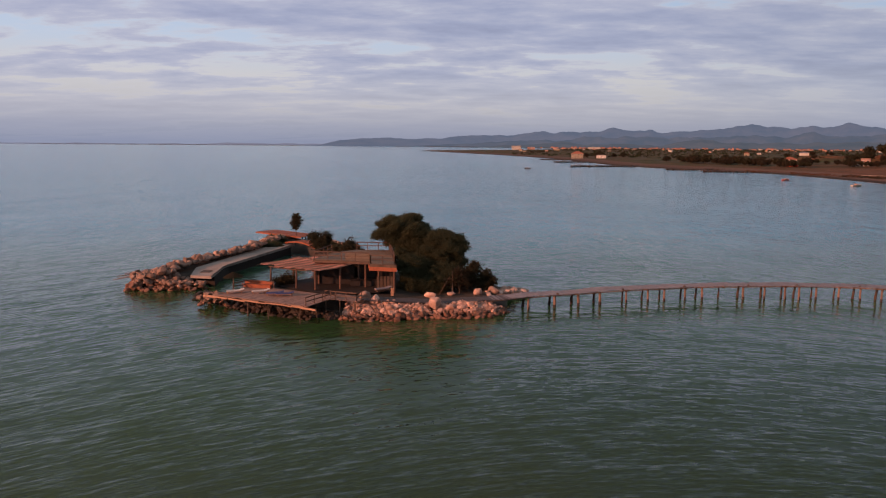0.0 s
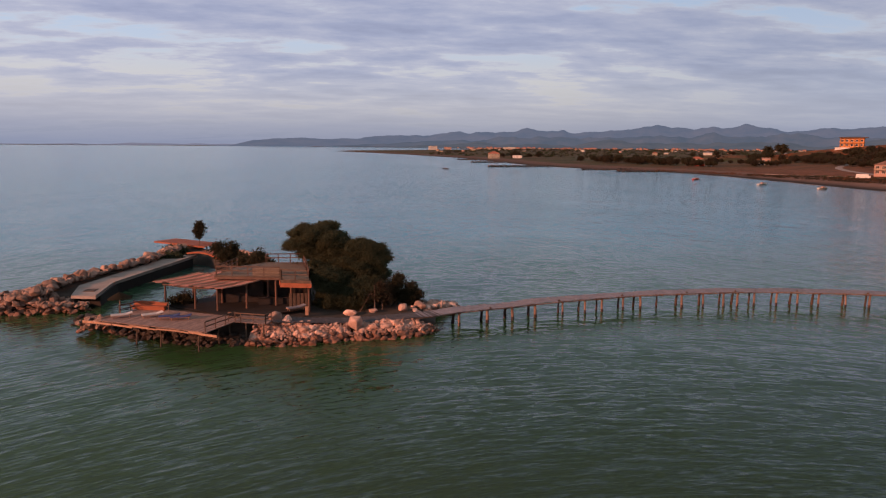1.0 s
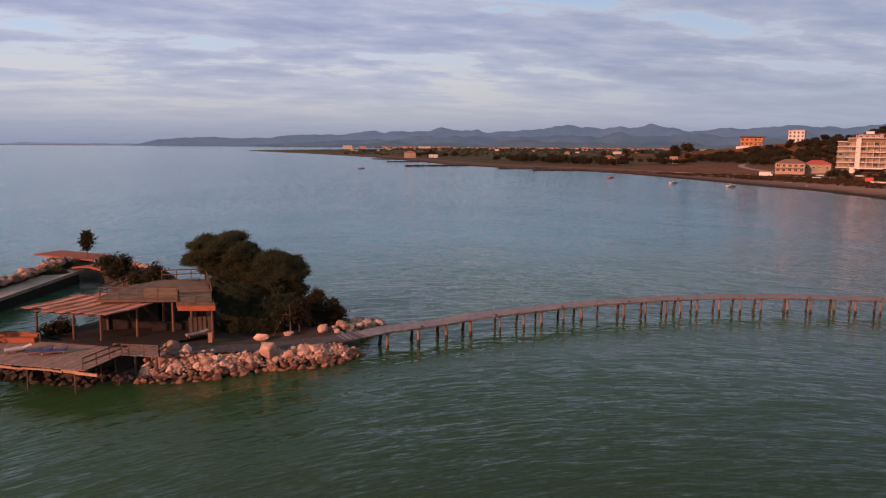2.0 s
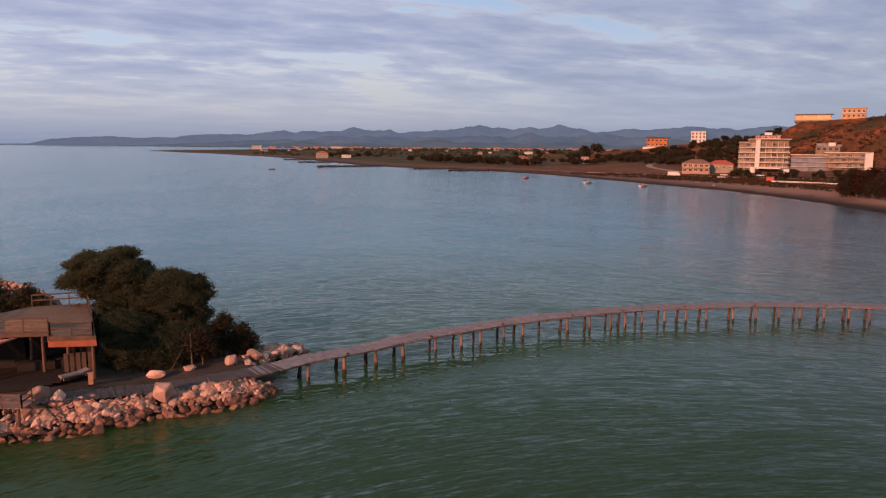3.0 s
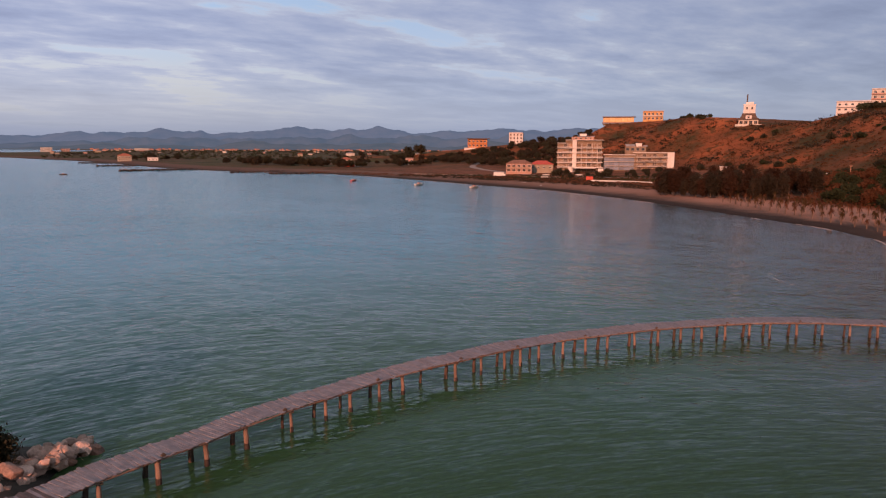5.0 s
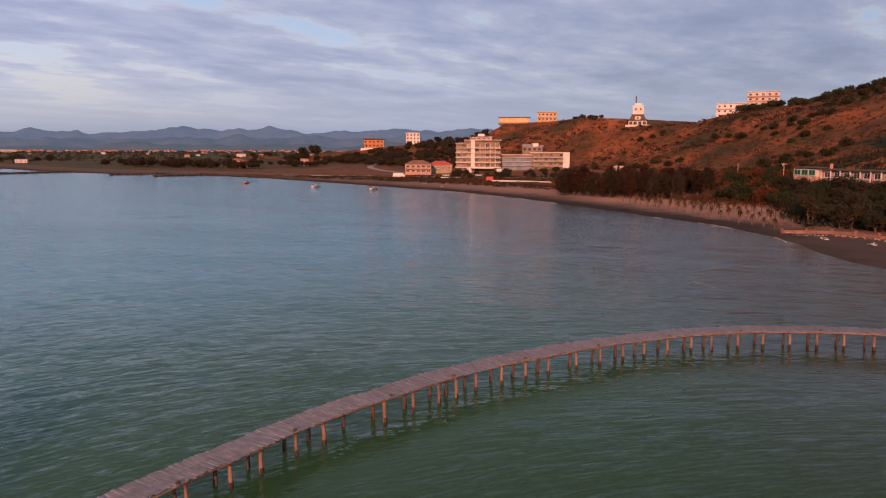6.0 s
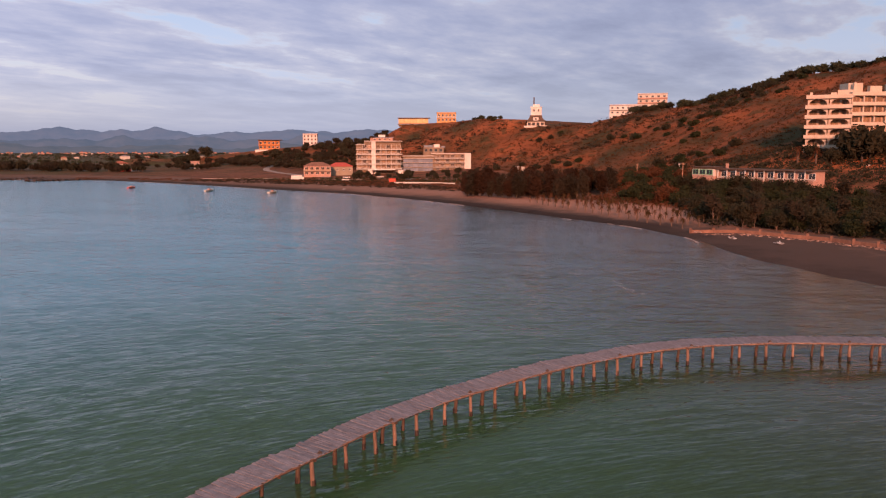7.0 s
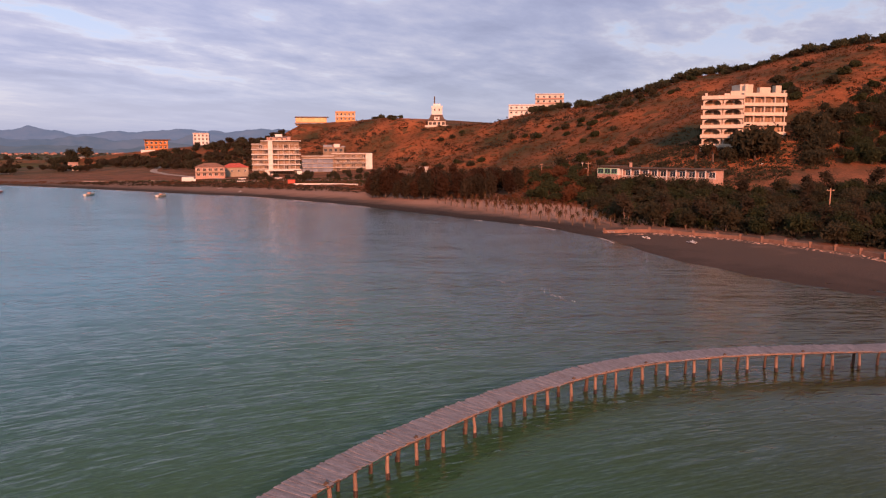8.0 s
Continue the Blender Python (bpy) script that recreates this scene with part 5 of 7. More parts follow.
tree("pine_tree", "large dark umbrella pine leaning over the beach bar", "tree", (-3.92, 101.0, 1.3),
     [(-1.35, 0.67, 6.97, 2.47, 2.36, 1.51, 150), (-2.69, 0.22, 6.18, 1.46, 1.57, 0.9, 70), (0.56, 0.9, 7.64, 1.79, 1.79, 1.07, 90), (1.57, 0.45, 5.85, 2.13, 2.13, 1.57, 100), (-3.03, 0.0, 3.6, 1.01, 1.01, 0.39, 16), (-0.45, 0.67, 4.73, 2.13, 2.02, 1.12, 70), (1.9, 0.0, 4.4, 1.9, 1.8, 1.6, 90), (0.2, -1.2, 2.9, 2.3, 1.8, 1.7, 110), (0.9, -0.4, 6.9, 1.6, 1.6, 1.0, 60)], M_PINE, 0.065, 1, 0.28, 85, 0.26)
tree("pine_tree", "broad dark pine with foliage down to the ground", "tree", (0.25, 99.0, 1.3),
     [(0.44, 0.22, 3.98, 2.95, 2.84, 2.51, 190), (1.97, 0.0, 5.07, 1.86, 1.97, 1.31, 80), (2.95, -0.11, 4.96, 1.09, 1.2, 0.77, 36), (0.66, 0.44, 5.84, 1.64, 1.64, 0.98, 60), (-1.75, -0.22, 1.79, 2.62, 2.3, 2.41, 170), (2.19, -0.22, 2.89, 1.64, 1.64, 1.53, 80), (2.6, -2.4, 1.4, 1.5, 1.4, 1.4, 80), (-3.2, -5.0, 1.3, 1.5, 1.3, 1.7, 110), (-2.9, -3.2, 2.6, 1.7, 1.6, 1.8, 110), (-0.6, -5.2, 1.0, 1.9, 1.2, 1.4, 110), (0.84, -4.42, 1.66, 2.62, 1.67, 1.78, 130), (-2.72, -4.21, 1.24, 1.88, 1.47, 1.57, 90)], M_PINE, 0.065, 2, 0.32, 85, 0.28)
tree("reddish_shrub", "thin reddish-brown shrub beside the boardwalk", "shrub", (3.09, 93.5, 1.2),
     [(0.0, 0.0, 2.47, 0.94, 0.83, 1.15, 34), (-0.62, 0.0, 1.53, 0.94, 0.83, 0.94, 26), (0.52, 0.31, 1.22, 0.94, 0.83, 0.94, 26)], M_BROWN, 0.08, 3, 0.06, 22, 0.26)
tree("evergreen_shrub", "tall dark evergreen shrub at the head of the pier", "shrub", (4.81, 96, 1.2),
     [(0.0, 0.0, 2.14, 0.84, 0.95, 1.27, 50), (-0.63, 0.21, 0.98, 1.27, 1.06, 1.16, 50), (0.42, 0.0, 2.88, 0.53, 0.53, 0.74, 16)], M_LEAF, 0.10, 4, 0.1, 30, 0.26, "island shrubs")
tree("evergreen_shrub", "rounded dark shrub beside the pier rocks", "shrub", (6.58, 96, 1.2),
     [(0.0, 0.0, 1.48, 1.0, 0.95, 1.16, 60), (0.63, 0.11, 0.64, 0.84, 0.84, 0.74, 30), (-0.53, 0.0, 0.53, 0.95, 0.84, 0.74, 30)], M_LEAF, 0.10, 5, 0.08, 30, 0.26, "island shrubs")
tree("island_bush", "dark spreading bush behind the terrace", "bush", (-17.6, 117.5, 1.8),
     [(-0.4, 0, 2.0, 1.9, 1.6, 1.2, 60), (-1.8, 0.4, 3.0, 1.3, 1.2, 0.8, 36), (1.4, 0, 1.6, 1.3, 1.2, 0.9, 34), (0.2, 0.2, 3.2, 1.0, 1.0, 0.7, 24)], M_LEAF, 0.12, 6, 0.12, 24, 0.3, "island bushes")
tree("island_bush", "dark bush behind the terrace railing", "bush", (-13.0, 112.5, 1.8),
     [(0, 0, 2.2, 1.3, 1.3, 1.1, 60), (-1.8, 0.2, 1.6, 1.2, 1.2, 0.9, 40), (1.2, -1.0, 1.4, 1.0, 1.0, 0.8, 30)], M_LEAF, 0.14, 7, 0.12, 24, 0.34, "island bushes")
tree("island_bush", "low dark bush beside the deck", "bush", (-18.6, 94.6, 1.7),
     [(0, 0, 0.8, 1.0, 0.9, 0.7, 40), (-1.0, -0.4, 0.7, 0.8, 0.8, 0.5, 26)], M_LEAF, 0.1, 8, 0.06, 20, 0.28, "island bushes")
tree("lollipop_tree", "small round-crowned tree on a thin bare trunk", "tree", (-26.4, 138.4, 2.38),
     [(0, 0, 2.7, 0.85, 0.85, 1.25, 46), (0.1, 0, 3.5, 0.5, 0.5, 0.5, 14), (-0.1, 0, 1.8, 0.4, 0.4, 0.5, 8)], M_LEAF, 0.13, 9, 0.07, 22, 0.26)


def brush_pile(x, y, z, sx, sy, sz, seed, label):
    ob = linked("brushwood", leaf_cloud([(0, 0, sz * 0.4, sx, sy, sz * 0.6, 70), (0, 0, sz * 0.2, sx * 0.8, sy * 0.8, sz * 0.3, 30)], 0.17, seed, 26, 0.3, "brushwood"), M_PINE)
    ob.location = (x, y, z)
    tagged(ob, label, "brushwood", "cut brushwood")


brush_pile(-29.2, 130.2, 1.5, 1.7, 1.0, 0.75, 41, "dark heap of cut brush on the quay")
brush_pile(-30.0, 136.6, 1.5, 2.0, 1.5, 1.0, 42, "heap of dry branches beside the rear platform")


def make_pole():
    p = thing("leaning_pole", "slanting bare pole propped among the pines", "pole")
    part("shaft", rod(bmesh.new(), (0.6, 92.6, 1.1), (1.9, 93.0, 3.3), 0.03, 0.025), M_RAIL, p)
    s = thing("young_trunk", "thin upright trunk beside the boardwalk", "tree")
    part("trunk", rod(bmesh.new(), (2.3, 93.0, 0.9), (2.25, 93.1, 4.0), 0.09, 0.05), M_BARK, s)
    part("cross_bar", rod(bmesh.new(), (1.1, 93.0, 3.0), (2.35, 93.0, 3.05), 0.03, 0.03), M_BARK, s)
    c = thing("signpost", "small orange wooden post box beside the boardwalk", "post", (-5.0, 89.6, 1.6))
    part("box", boxes(((0, 0, 0.42), (0.34, 0.3, 0.85))), M_BEAM, c)
    part("lid", boxes(((0, 0, 0.88), (0.42, 0.36, 0.06))), M_BEAM, c)


make_pole()
# the island was laid out about a corner of its own: set it in its place beside the pier
for ob in bpy.data.objects:
    if ob.name not in BEFORE and ob.parent is None:
        ob.matrix_basis = Matrix.Translation((1.04, 2.3, 0)) @ ob.matrix_basis
# ---- the shore: buildings ----
def ring_prism(bm, ring, z0, z1):
    lo, hi = [bm.verts.new((x, y, z0)) for x, y in ring], [bm.verts.new((x, y, z1)) for x, y in ring]
    bm.faces.new(lo[::-1]), bm.faces.new(hi)
    for i in range(len(ring)):
        j = (i + 1) % len(ring)
        bm.faces.new((lo[i], lo[j], hi[j], hi[i]))
    return bm


WINDOWS = {}


def window(parent, x, y, z, w, h, frame_mat=None, turn=0.0, pane_mat=None):
    """A window set in a wall that faces -y: a proud frame and a recessed pane."""
    frame_mat, pane_mat = frame_mat or M_WHITE, pane_mat or M_GLASS
    key = (round(w, 2), round(h, 2), frame_mat.name, pane_mat.name)
    if key not in WINDOWS:
        f = bpy.data.meshes.new("window")
        t = min(0.12, w * 0.12)
        bm = boxes(((0, -0.05, h / 2 - t / 2), (w, 0.16, t)), ((0, -0.05, -h / 2 + t / 2), (w, 0.16, t)), ((-w / 2 + t / 2, -0.05, 0), (t, 0.16, h - 2 * t)),
                   ((w / 2 - t / 2, -0.05, 0), (t, 0.16, h - 2 * t)), ((0, -0.03, 0), (t * 0.6, 0.1, h - 2 * t)))
        bm.to_mesh(f)
        bm.free()
        f.materials.append(frame_mat)
        g = bpy.data.meshes.new("pane")
        bm = boxes(((0, -0.01, 0), (w - 2 * t, 0.04, h - 2 * t)))
        bm.to_mesh(g)
        bm.free()
        g.materials.append(pane_mat)
        WINDOWS[key] = (f, g)
    f, g = WINDOWS[key]
    fo = linked("window", f, parent=parent)
    fo.matrix_basis = pose(x, y, z, 0, 0, turn)
    linked("pane", g, parent=fo)


def hip_roof(bm, x0, x1, y0, y1, z, rise, over=0.5):
    x0, x1, y0, y1 = x0 - over, x1 + over, y0 - over, y1 + over
    lo = [bm.verts.new(p) for p in ((x0, y0, z), (x1, y0, z), (x1, y1, z), (x0, y1, z))]
    lip = [bm.verts.new(p) for p in ((x0, y0, z + 0.18), (x1, y0, z + 0.18), (x1, y1, z + 0.18), (x0, y1, z + 0.18))]
    d = min(x1 - x0, y1 - y0) / 2
    a = bm.verts.new((x0 + d, (y0 + y1) / 2, z + rise))
    b = bm.verts.new((x1 - d + 0.01, (y0 + y1) / 2, z + rise))
    bm.faces.new(lo[::-1])
    for i in range(4):
        bm.faces.new((lo[i], lo[(i + 1) % 4], lip[(i + 1) % 4], lip[i]))
    bm.faces.new((lip[0], lip[1], b, a)), bm.faces.new((lip[2], lip[3], a, b))
    bm.faces.new((lip[1], lip[2], b)), bm.faces.new((lip[3], lip[0], a))
    return bm


def block(name, label, at, turn, w, d, floors, fh, bays, wall, roof="flat", slabs=0.0, win=(1.3, 1.5), frame_mat=None, pane=None, sides=True, category="building", footing=4.0, slab_mat=None, roof_mat=None, group=""):
    """A house whose front faces -y: body, floor slabs or balconies, windows, roof. `at` is the front's middle on the ground."""
    b = thing(name, label, category, at, turn, group)
    H = floors * fh
    part("wall", boxes(((0, d / 2, (H - footing) / 2), (w, d, H + footing))), wall, b)
    for f in range(floors):
        zc = f * fh + fh * 0.52
        for k in range(bays):
            window(b, -w / 2 + w * (k + 0.5) / bays, -0.003, zc, win[0], win[1], frame_mat, 0, pane)
        if sides:
            n = max(1, int(d / 4.5))
            for k in range(n):
                window(b, -w / 2 - 0.003, d * (k + 0.5) / n, zc, win[0], win[1], frame_mat, -90, pane)
                window(b, w / 2 + 0.003, d * (k + 0.5) / n, zc, win[0], win[1], frame_mat, 90, pane)
        if slabs and f:
            part("balcony", boxes(((0, -slabs / 2, f * fh), (w + 0.3, slabs, 0.22)), ((0, -slabs + 0.06, f * fh + 0.5), (w + 0.3, 0.1, 0.75))), slab_mat or M_WHITE, b)
    if roof == "hip":
        part("roof", hip_roof(bmesh.new(), -w / 2, w / 2, 0, d, H, min(w, d) * 0.26), roof_mat or M_TILE, b)
    else:
        part("roof", boxes(((0, d / 2, H + 0.15), (w + 0.6, d + 0.6, 0.3))), roof_mat or M_GREYROOF, b)
        part("parapet", boxes(((0, -0.2, H + 0.55), (w + 0.5, 0.2, 0.5)), ((-w / 2 - 0.15, d / 2, H + 0.55), (0.2, d, 0.5)), ((w / 2 + 0.15, d / 2, H + 0.55), (0.2, d, 0.5))), wall, b)
    return b


def make_hotel():
    """Six storeys with stacked balconies and a stair tower, its annexe beside it."""
    gz = 3.2
    h = thing("seaside_hotel", "six-storey cream hotel with stacked white balconies", "hotel", (366, 407, gz), -46)
    fh = 3.3
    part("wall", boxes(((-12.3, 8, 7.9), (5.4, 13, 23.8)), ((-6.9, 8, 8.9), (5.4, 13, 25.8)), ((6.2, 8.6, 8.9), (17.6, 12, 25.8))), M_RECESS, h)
    part("stair_tower", boxes(((-3.4, 5.0, 10.6), (2.8, 9.0, 22.4))), M_WHITE, h, "plain white stair tower")
    for f in range(6):
        z = f * fh
        if f:
            part("balcony", boxes(((-9.6, 0.5, z + 0.05), (11.4, 2.2, 0.42)), ((-9.6, -0.52, z + 0.95), (11.4, 0.08, 0.12))), M_WHITE, h)
            part("balcony", boxes(((6.6, 1.3, z + 0.05), (18.6, 2.9, 0.42)), ((6.6, -0.1, z + 0.95), (18.6, 0.08, 0.12))), M_WHITE, h)
        for k in range(3):
            if f < 5 or k:
                window(h, -13.0 + 3.5 * k, 1.49, z + 1.7, 2.6, 2.5, M_WHITE, 0, M_CURTAIN if (f + k) % 3 else M_SHADE)
        for k in range(5):
            window(h, -0.5 + 3.5 * k, 2.59, z + 1.7, 2.7, 2.5, M_CREAM, 0, M_CURTAIN if (f * 2 + k) % 4 else M_SHADE)
        for k in range(5):
            if f:
                part("pier", boxes(((-2.1 + 3.6 * k, 1.2, z + 1.75), (0.35, 2.4, 3.1))), M_CREAM, h)
    part("roof", boxes(((-6.6, 7.6, 22.0), (6.2, 15, 0.36)), ((6.4, 7.6, 22.0), (19.6, 15, 0.36)), ((-12.4, 7.6, 19.9), (6.0, 15, 0.36))), M_WHITE, h, "overhanging stepped white roof slab")
    part("penthouse", boxes(((2.6, 8.5, 23.2), (14.0, 8, 2.1))), M_PINK, h, "reddish set-back rooftop storey")
    for k in range(4):
        window(h, -2.6 + 3.4 * k, 4.49, 23.2, 1.7, 1.3, M_WHITE, 0, M_SHADE)
    part("penthouse_roof", boxes(((4.4, 7.6, 24.5), (11.6, 9.0, 0.35))), M_BLUEROOF, h, "blue-grey sheet roof")
    part("rooftop_box", boxes(((2.2, 7.6, 25.4), (4.6, 3.4, 1.5)), ((2.2, 7.6, 26.25), (5.2, 4.0, 0.2))), M_WHITE, h, "white rooftop box")
    part("roof_sign", boxes(((8.6, 2.4, 23.3), (2.0, 0.3, 2.0)), ((-5.0, 2.4, 23.2), (0.8, 0.8, 2.0))), M_PINK, h)
    part("canopy", boxes(((3.0, -3.0, 3.0), (16, 6.0, 0.4)), ((-5.6, -2.0, 1.6), (3.0, 4.0, 3.2)), ((14.6, -2.2, 1.4), (3.4, 4.6, 2.6))), M_WHITE, h, "white entrance canopy")
    a = thing("hotel_annexe", "long three-storey pale annexe with a glazed wing", "hotel", (397.5, 382.5, 4.5), -50.6)
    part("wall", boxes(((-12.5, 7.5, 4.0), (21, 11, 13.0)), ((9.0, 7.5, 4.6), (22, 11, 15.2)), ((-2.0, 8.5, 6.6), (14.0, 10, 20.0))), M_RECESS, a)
    part("end_wall", boxes(((21.6, 7.4, 4.8), (4.4, 11.6, 15.6))), M_WHITE, a, "blank white end wall")
    for f in range(4):
        z = f * 3.0
        if f:
            part("balcony", boxes(((-12.5, 1.3, z), (21.5, 1.6, 0.22))), M_WHITE, a)
            part("balcony", boxes(((9.2, 1.0, z), (20.8, 2.2, 0.22)), ((9.2, 0.0, z + 0.9), (20.8, 0.08, 0.12))), M_WHITE, a)
        for k in range(6):
            if f < 3:
                window(a, -21.2 + 3.4 * k, 1.99, z + 1.5, 3.3, 2.5, M_GREYROOF, 0, M_BLUEGLASS)
        for k in range(6):
            window(a, 0.9 + 3.4 * k, 1.99, z + 1.5, 2.5, 2.2, M_CREAM, 0, M_CURTAIN if (f + k) % 2 else M_SHADE)
    for k in range(4):
        window(a, -7.2 + 3.4 * k, 3.49, 14.6, 2.0, 1.8, M_GREYROOF, 0, M_GLASS)
    part("roof", boxes(((-12.5, 7.2, 10.7), (21.8, 12.4, 0.4)), ((9.6, 7.2, 12.4), (26.4, 12.4, 0.4))), M_WHITE, a)
    part("penthouse", boxes(((-5.6, 8.4, 17.2), (6.0, 9, 1.4)), ((4.4, 8.4, 16.9), (3.0, 8, 1.0)), ((-5.6, 8.4, 18.0), (6.8, 9.6, 0.3))), M_BLUEROOF, a, "blue-grey rooftop boxes")
    part("lift_house", boxes(((0.2, 6.0, 17.4), (4.0, 5, 2.2)), ((0.2, 6.0, 18.6), (4.6, 5.6, 0.25))), M_WHITE, a, "white rooftop box")


make_hotel()


def arch_panel(bm, x0, x1, z0, z1, y, thick, spring, rise, n=9):
    """A wall panel with one wide arched opening between x0 and x1, standing on z0."""
    m = 0.45
    a0, a1 = x0 + m, x1 - m
    pts = [(a0, z0)] + [((a0 + a1) / 2 - (a1 - a0) / 2 * math.cos(math.pi * i / n), z0 + spring + rise * math.sin(math.pi * i / n)) for i in range(n + 1)] + [(a1, z0)]
    top = [(x0, z0)] + [(x0 + (x1 - x0) * i / n, z1) for i in range(n + 1)] + [(x1, z0)]
    for yy in (y, y + thick):
        va, vb = [bm.verts.new((p[0], yy, p[1])) for p in pts], [bm.verts.new((p[0], yy, p[1])) for p in top]
        for i in range(len(va) - 1):
            f = (va[i], va[i + 1], vb[i + 1], vb[i])
            bm.faces.new(f if yy != y else f[::-1])
        if yy == y:
            front = va
        else:
            for i in range(len(va) - 1):
                bm.faces.new((front[i], front[i + 1], va[i + 1], va[i]))
    return bm


def make_white_hotel():
    """The white hotel with arched loggias on the slope."""
    h = thing("arcaded_hotel", "large white hotel with arched loggias on the hillside", "hotel", (298.4, 122.7, 12.0), -82)
    fh, base = 3.45, 8.2
    W, D = 13.4, 15.0
    part("wall", boxes(((0, D / 2 + 2.2, 11.0), (W, D, 26.0))), M_PEACH, h)
    part("base_wall", boxes(((-0.3, 1.2, 3.0), (W + 0.6, 2.6, 10.0))), M_SHELL, h, "plain white lower storey")
    for f in range(5):
        z = base + f * fh
        part("balcony", boxes(((0, 0.2, z), (W + 1.0, 4.6, 0.3)), ((0, -2.05, z + 0.55), (W + 1.2, 0.22, 1.2)), ((-W / 2 - 0.5, 0.2, z + 0.55), (0.22, 4.6, 1.2))), M_SHELL, h)
        if f < 5:
            for x0, x1 in ((-W / 2, -0.2), (0.2, W / 2)):
                part("arch", arch_panel(bmesh.new(), x0, x1, z + 0.15, z + fh - 0.15, -0.9, 0.35, 1.5, 1.55), M_SHELL, h, "white segmental arch")
                window(h, (x0 + x1) / 2 - 1.5, 2.19, z + 1.7, 2.4, 2.5, M_BEAM, 0, M_CURTAIN)
                window(h, (x0 + x1) / 2 + 1.5, 2.19, z + 1.7, 2.4, 2.5, M_BEAM, 0, M_CURTAIN)
    wing = thing("hotel_wing", "white balconied wing of the hillside hotel", "hotel", (304.2, 109.6, 12.0), -53)
    part("wall", boxes(((0, 8.0, 11.6), (15.5, 13.6, 27.2))), M_PEACH, wing)
    for f in range(5):
        z = base + 0.9 + f * fh
        part("balcony", boxes(((0, 0.4, z), (16.2, 2.6, 0.3)), ((0, -0.85, z + 0.5), (16.4, 0.2, 1.1))), M_SHELL, wing)
        for k in range(4):
            window(wing, -5.9 + 3.9 * k, 1.19, z + 1.75, 2.4, 2.4, M_BEAM, 0, M_CURTAIN)
        for k in range(5):
            part("column", boxes(((-7.8 + 3.9 * k, 0.0, z + 1.7), (0.4, 0.4, 3.3))), M_SHELL, wing)
    part("parapet", boxes(((0, 1.0, base + 0.9 + 5 * fh + 0.4), (16.2, 3.0, 1.3)), ((-5.2, 6.5, base + 5 * fh + 3.1), (5.0, 6.0, 4.2)), ((6.4, 3.4, base + 5 * fh + 2.9), (2.2, 2.2, 3.8)),
                           ((-6.6, 1.4, base + 5 * fh + 3.4), (0.9, 0.9, 3.6)), ((0.4, 1.8, base + 5 * fh + 2.8), (4.0, 2.0, 2.4))), M_SHELL, wing, "stepped white parapet and chimneys")
    part("parapet", boxes(((0, 0.8, base + 5 * fh + 0.5), (W + 1.0, 5.6, 1.3)), ((-5.8, 0.0, base + 5 * fh + 1.6), (0.8, 0.8, 1.2)), ((1.2, 0.4, base + 5 * fh + 1.5), (1.8, 0.8, 0.9)),
                          ((4.8, 4.0, base + 5 * fh + 1.8), (5.0, 5.0, 2.0))), M_SHELL, h)
    for x, y, z in ((-7.2, 0.0, 10.6), (-3.0, 0.2, 10.9), (3.2, 0.2, 11.2), (7.4, 0.2, 12.0)):
        part("pinnacle", rod(boxes(((x, y, base + 14.6 + z - 6.6), (0.9, 0.9, 0.3))), (x, y, base + 5 * fh + z - 10.2), (x, y, base + 14.6 + z - 6.6), 0.35, 0.28, 8), M_SHELL, wing)
    window(h, 4.2, -0.12, 3.6, 3.6, 3.4, M_GREENFRAME)
    part("porch", boxes(((4.6, -2.4, 1.4), (7.4, 4.4, 4.6))), M_PINK, h)


make_white_hotel()


def make_motel():
    m = thing("motel_row", "long single-storey row of rooms with a flat grey roof", "motel", (256, 135, 10.1), -106.8)
    L = 39.0
    part("wall", boxes(((0, 3.6, 0.2), (L, 6.4, 5.6))), M_PINK, m)
    part("roof", boxes(((0, 3.0, 3.2), (L + 1.4, 8.6, 0.35)), ((-17.6, 2.4, 3.7), (8.6, 8.6, 0.3))), M_DARKWOOD, m)
    part("plinth", boxes(((-17.4, -0.4, -0.6), (8.4, 2.4, 3.4))), M_PINK, m, "orange rendered base")
    for k in range(3):
        window(m, -20.2 + 2.7 * k, -1.63, 2.1, 2.3, 1.7, M_GREENFRAME, 0, M_GLASS)
    part("bay", boxes(((-17.4, -0.6, 1.9), (8.5, 2.0, 2.3))), M_CANVAS, m)
    for k in range(10):
        window(m, -10.6 + 3.3 * k, 0.39, 1.5, 2.2, 2.0, M_WHITE, 0, M_GLASS)
        part("column", boxes(((-12.2 + 3.3 * k, -0.7, 1.4), (0.28, 0.28, 3.3))), M_WHITE, m)
    part("verandah_rail", boxes(((4.4, -0.75, 0.75), (33.0, 0.1, 0.12)), ((4.4, -0.75, 0.35), (33.0, 0.08, 0.08))), M_WHITE, m)
    part("chimney", boxes(((-11.4, 3.0, 4.2), (0.7, 0.7, 1.6))), M_PINK, m)


make_motel()


def bell_roof(stages, y):
    """A hipped roof that sweeps up in stages (half width, half depth, height)."""
    bm = bmesh.new()
    last = None
    for w, d, z in stages:
        row = [bm.verts.new((x, y + v, z)) for x, v in ((-w, -d), (w, -d), (w, d), (-w, d))]
        if last:
            for i in range(4):
                j = (i + 1) % 4
                bm.faces.new((last[i], last[j], row[j], row[i]))
        else:
            bm.faces.new(row[::-1])
        last = row
    bm.faces.new(last)
    return bm


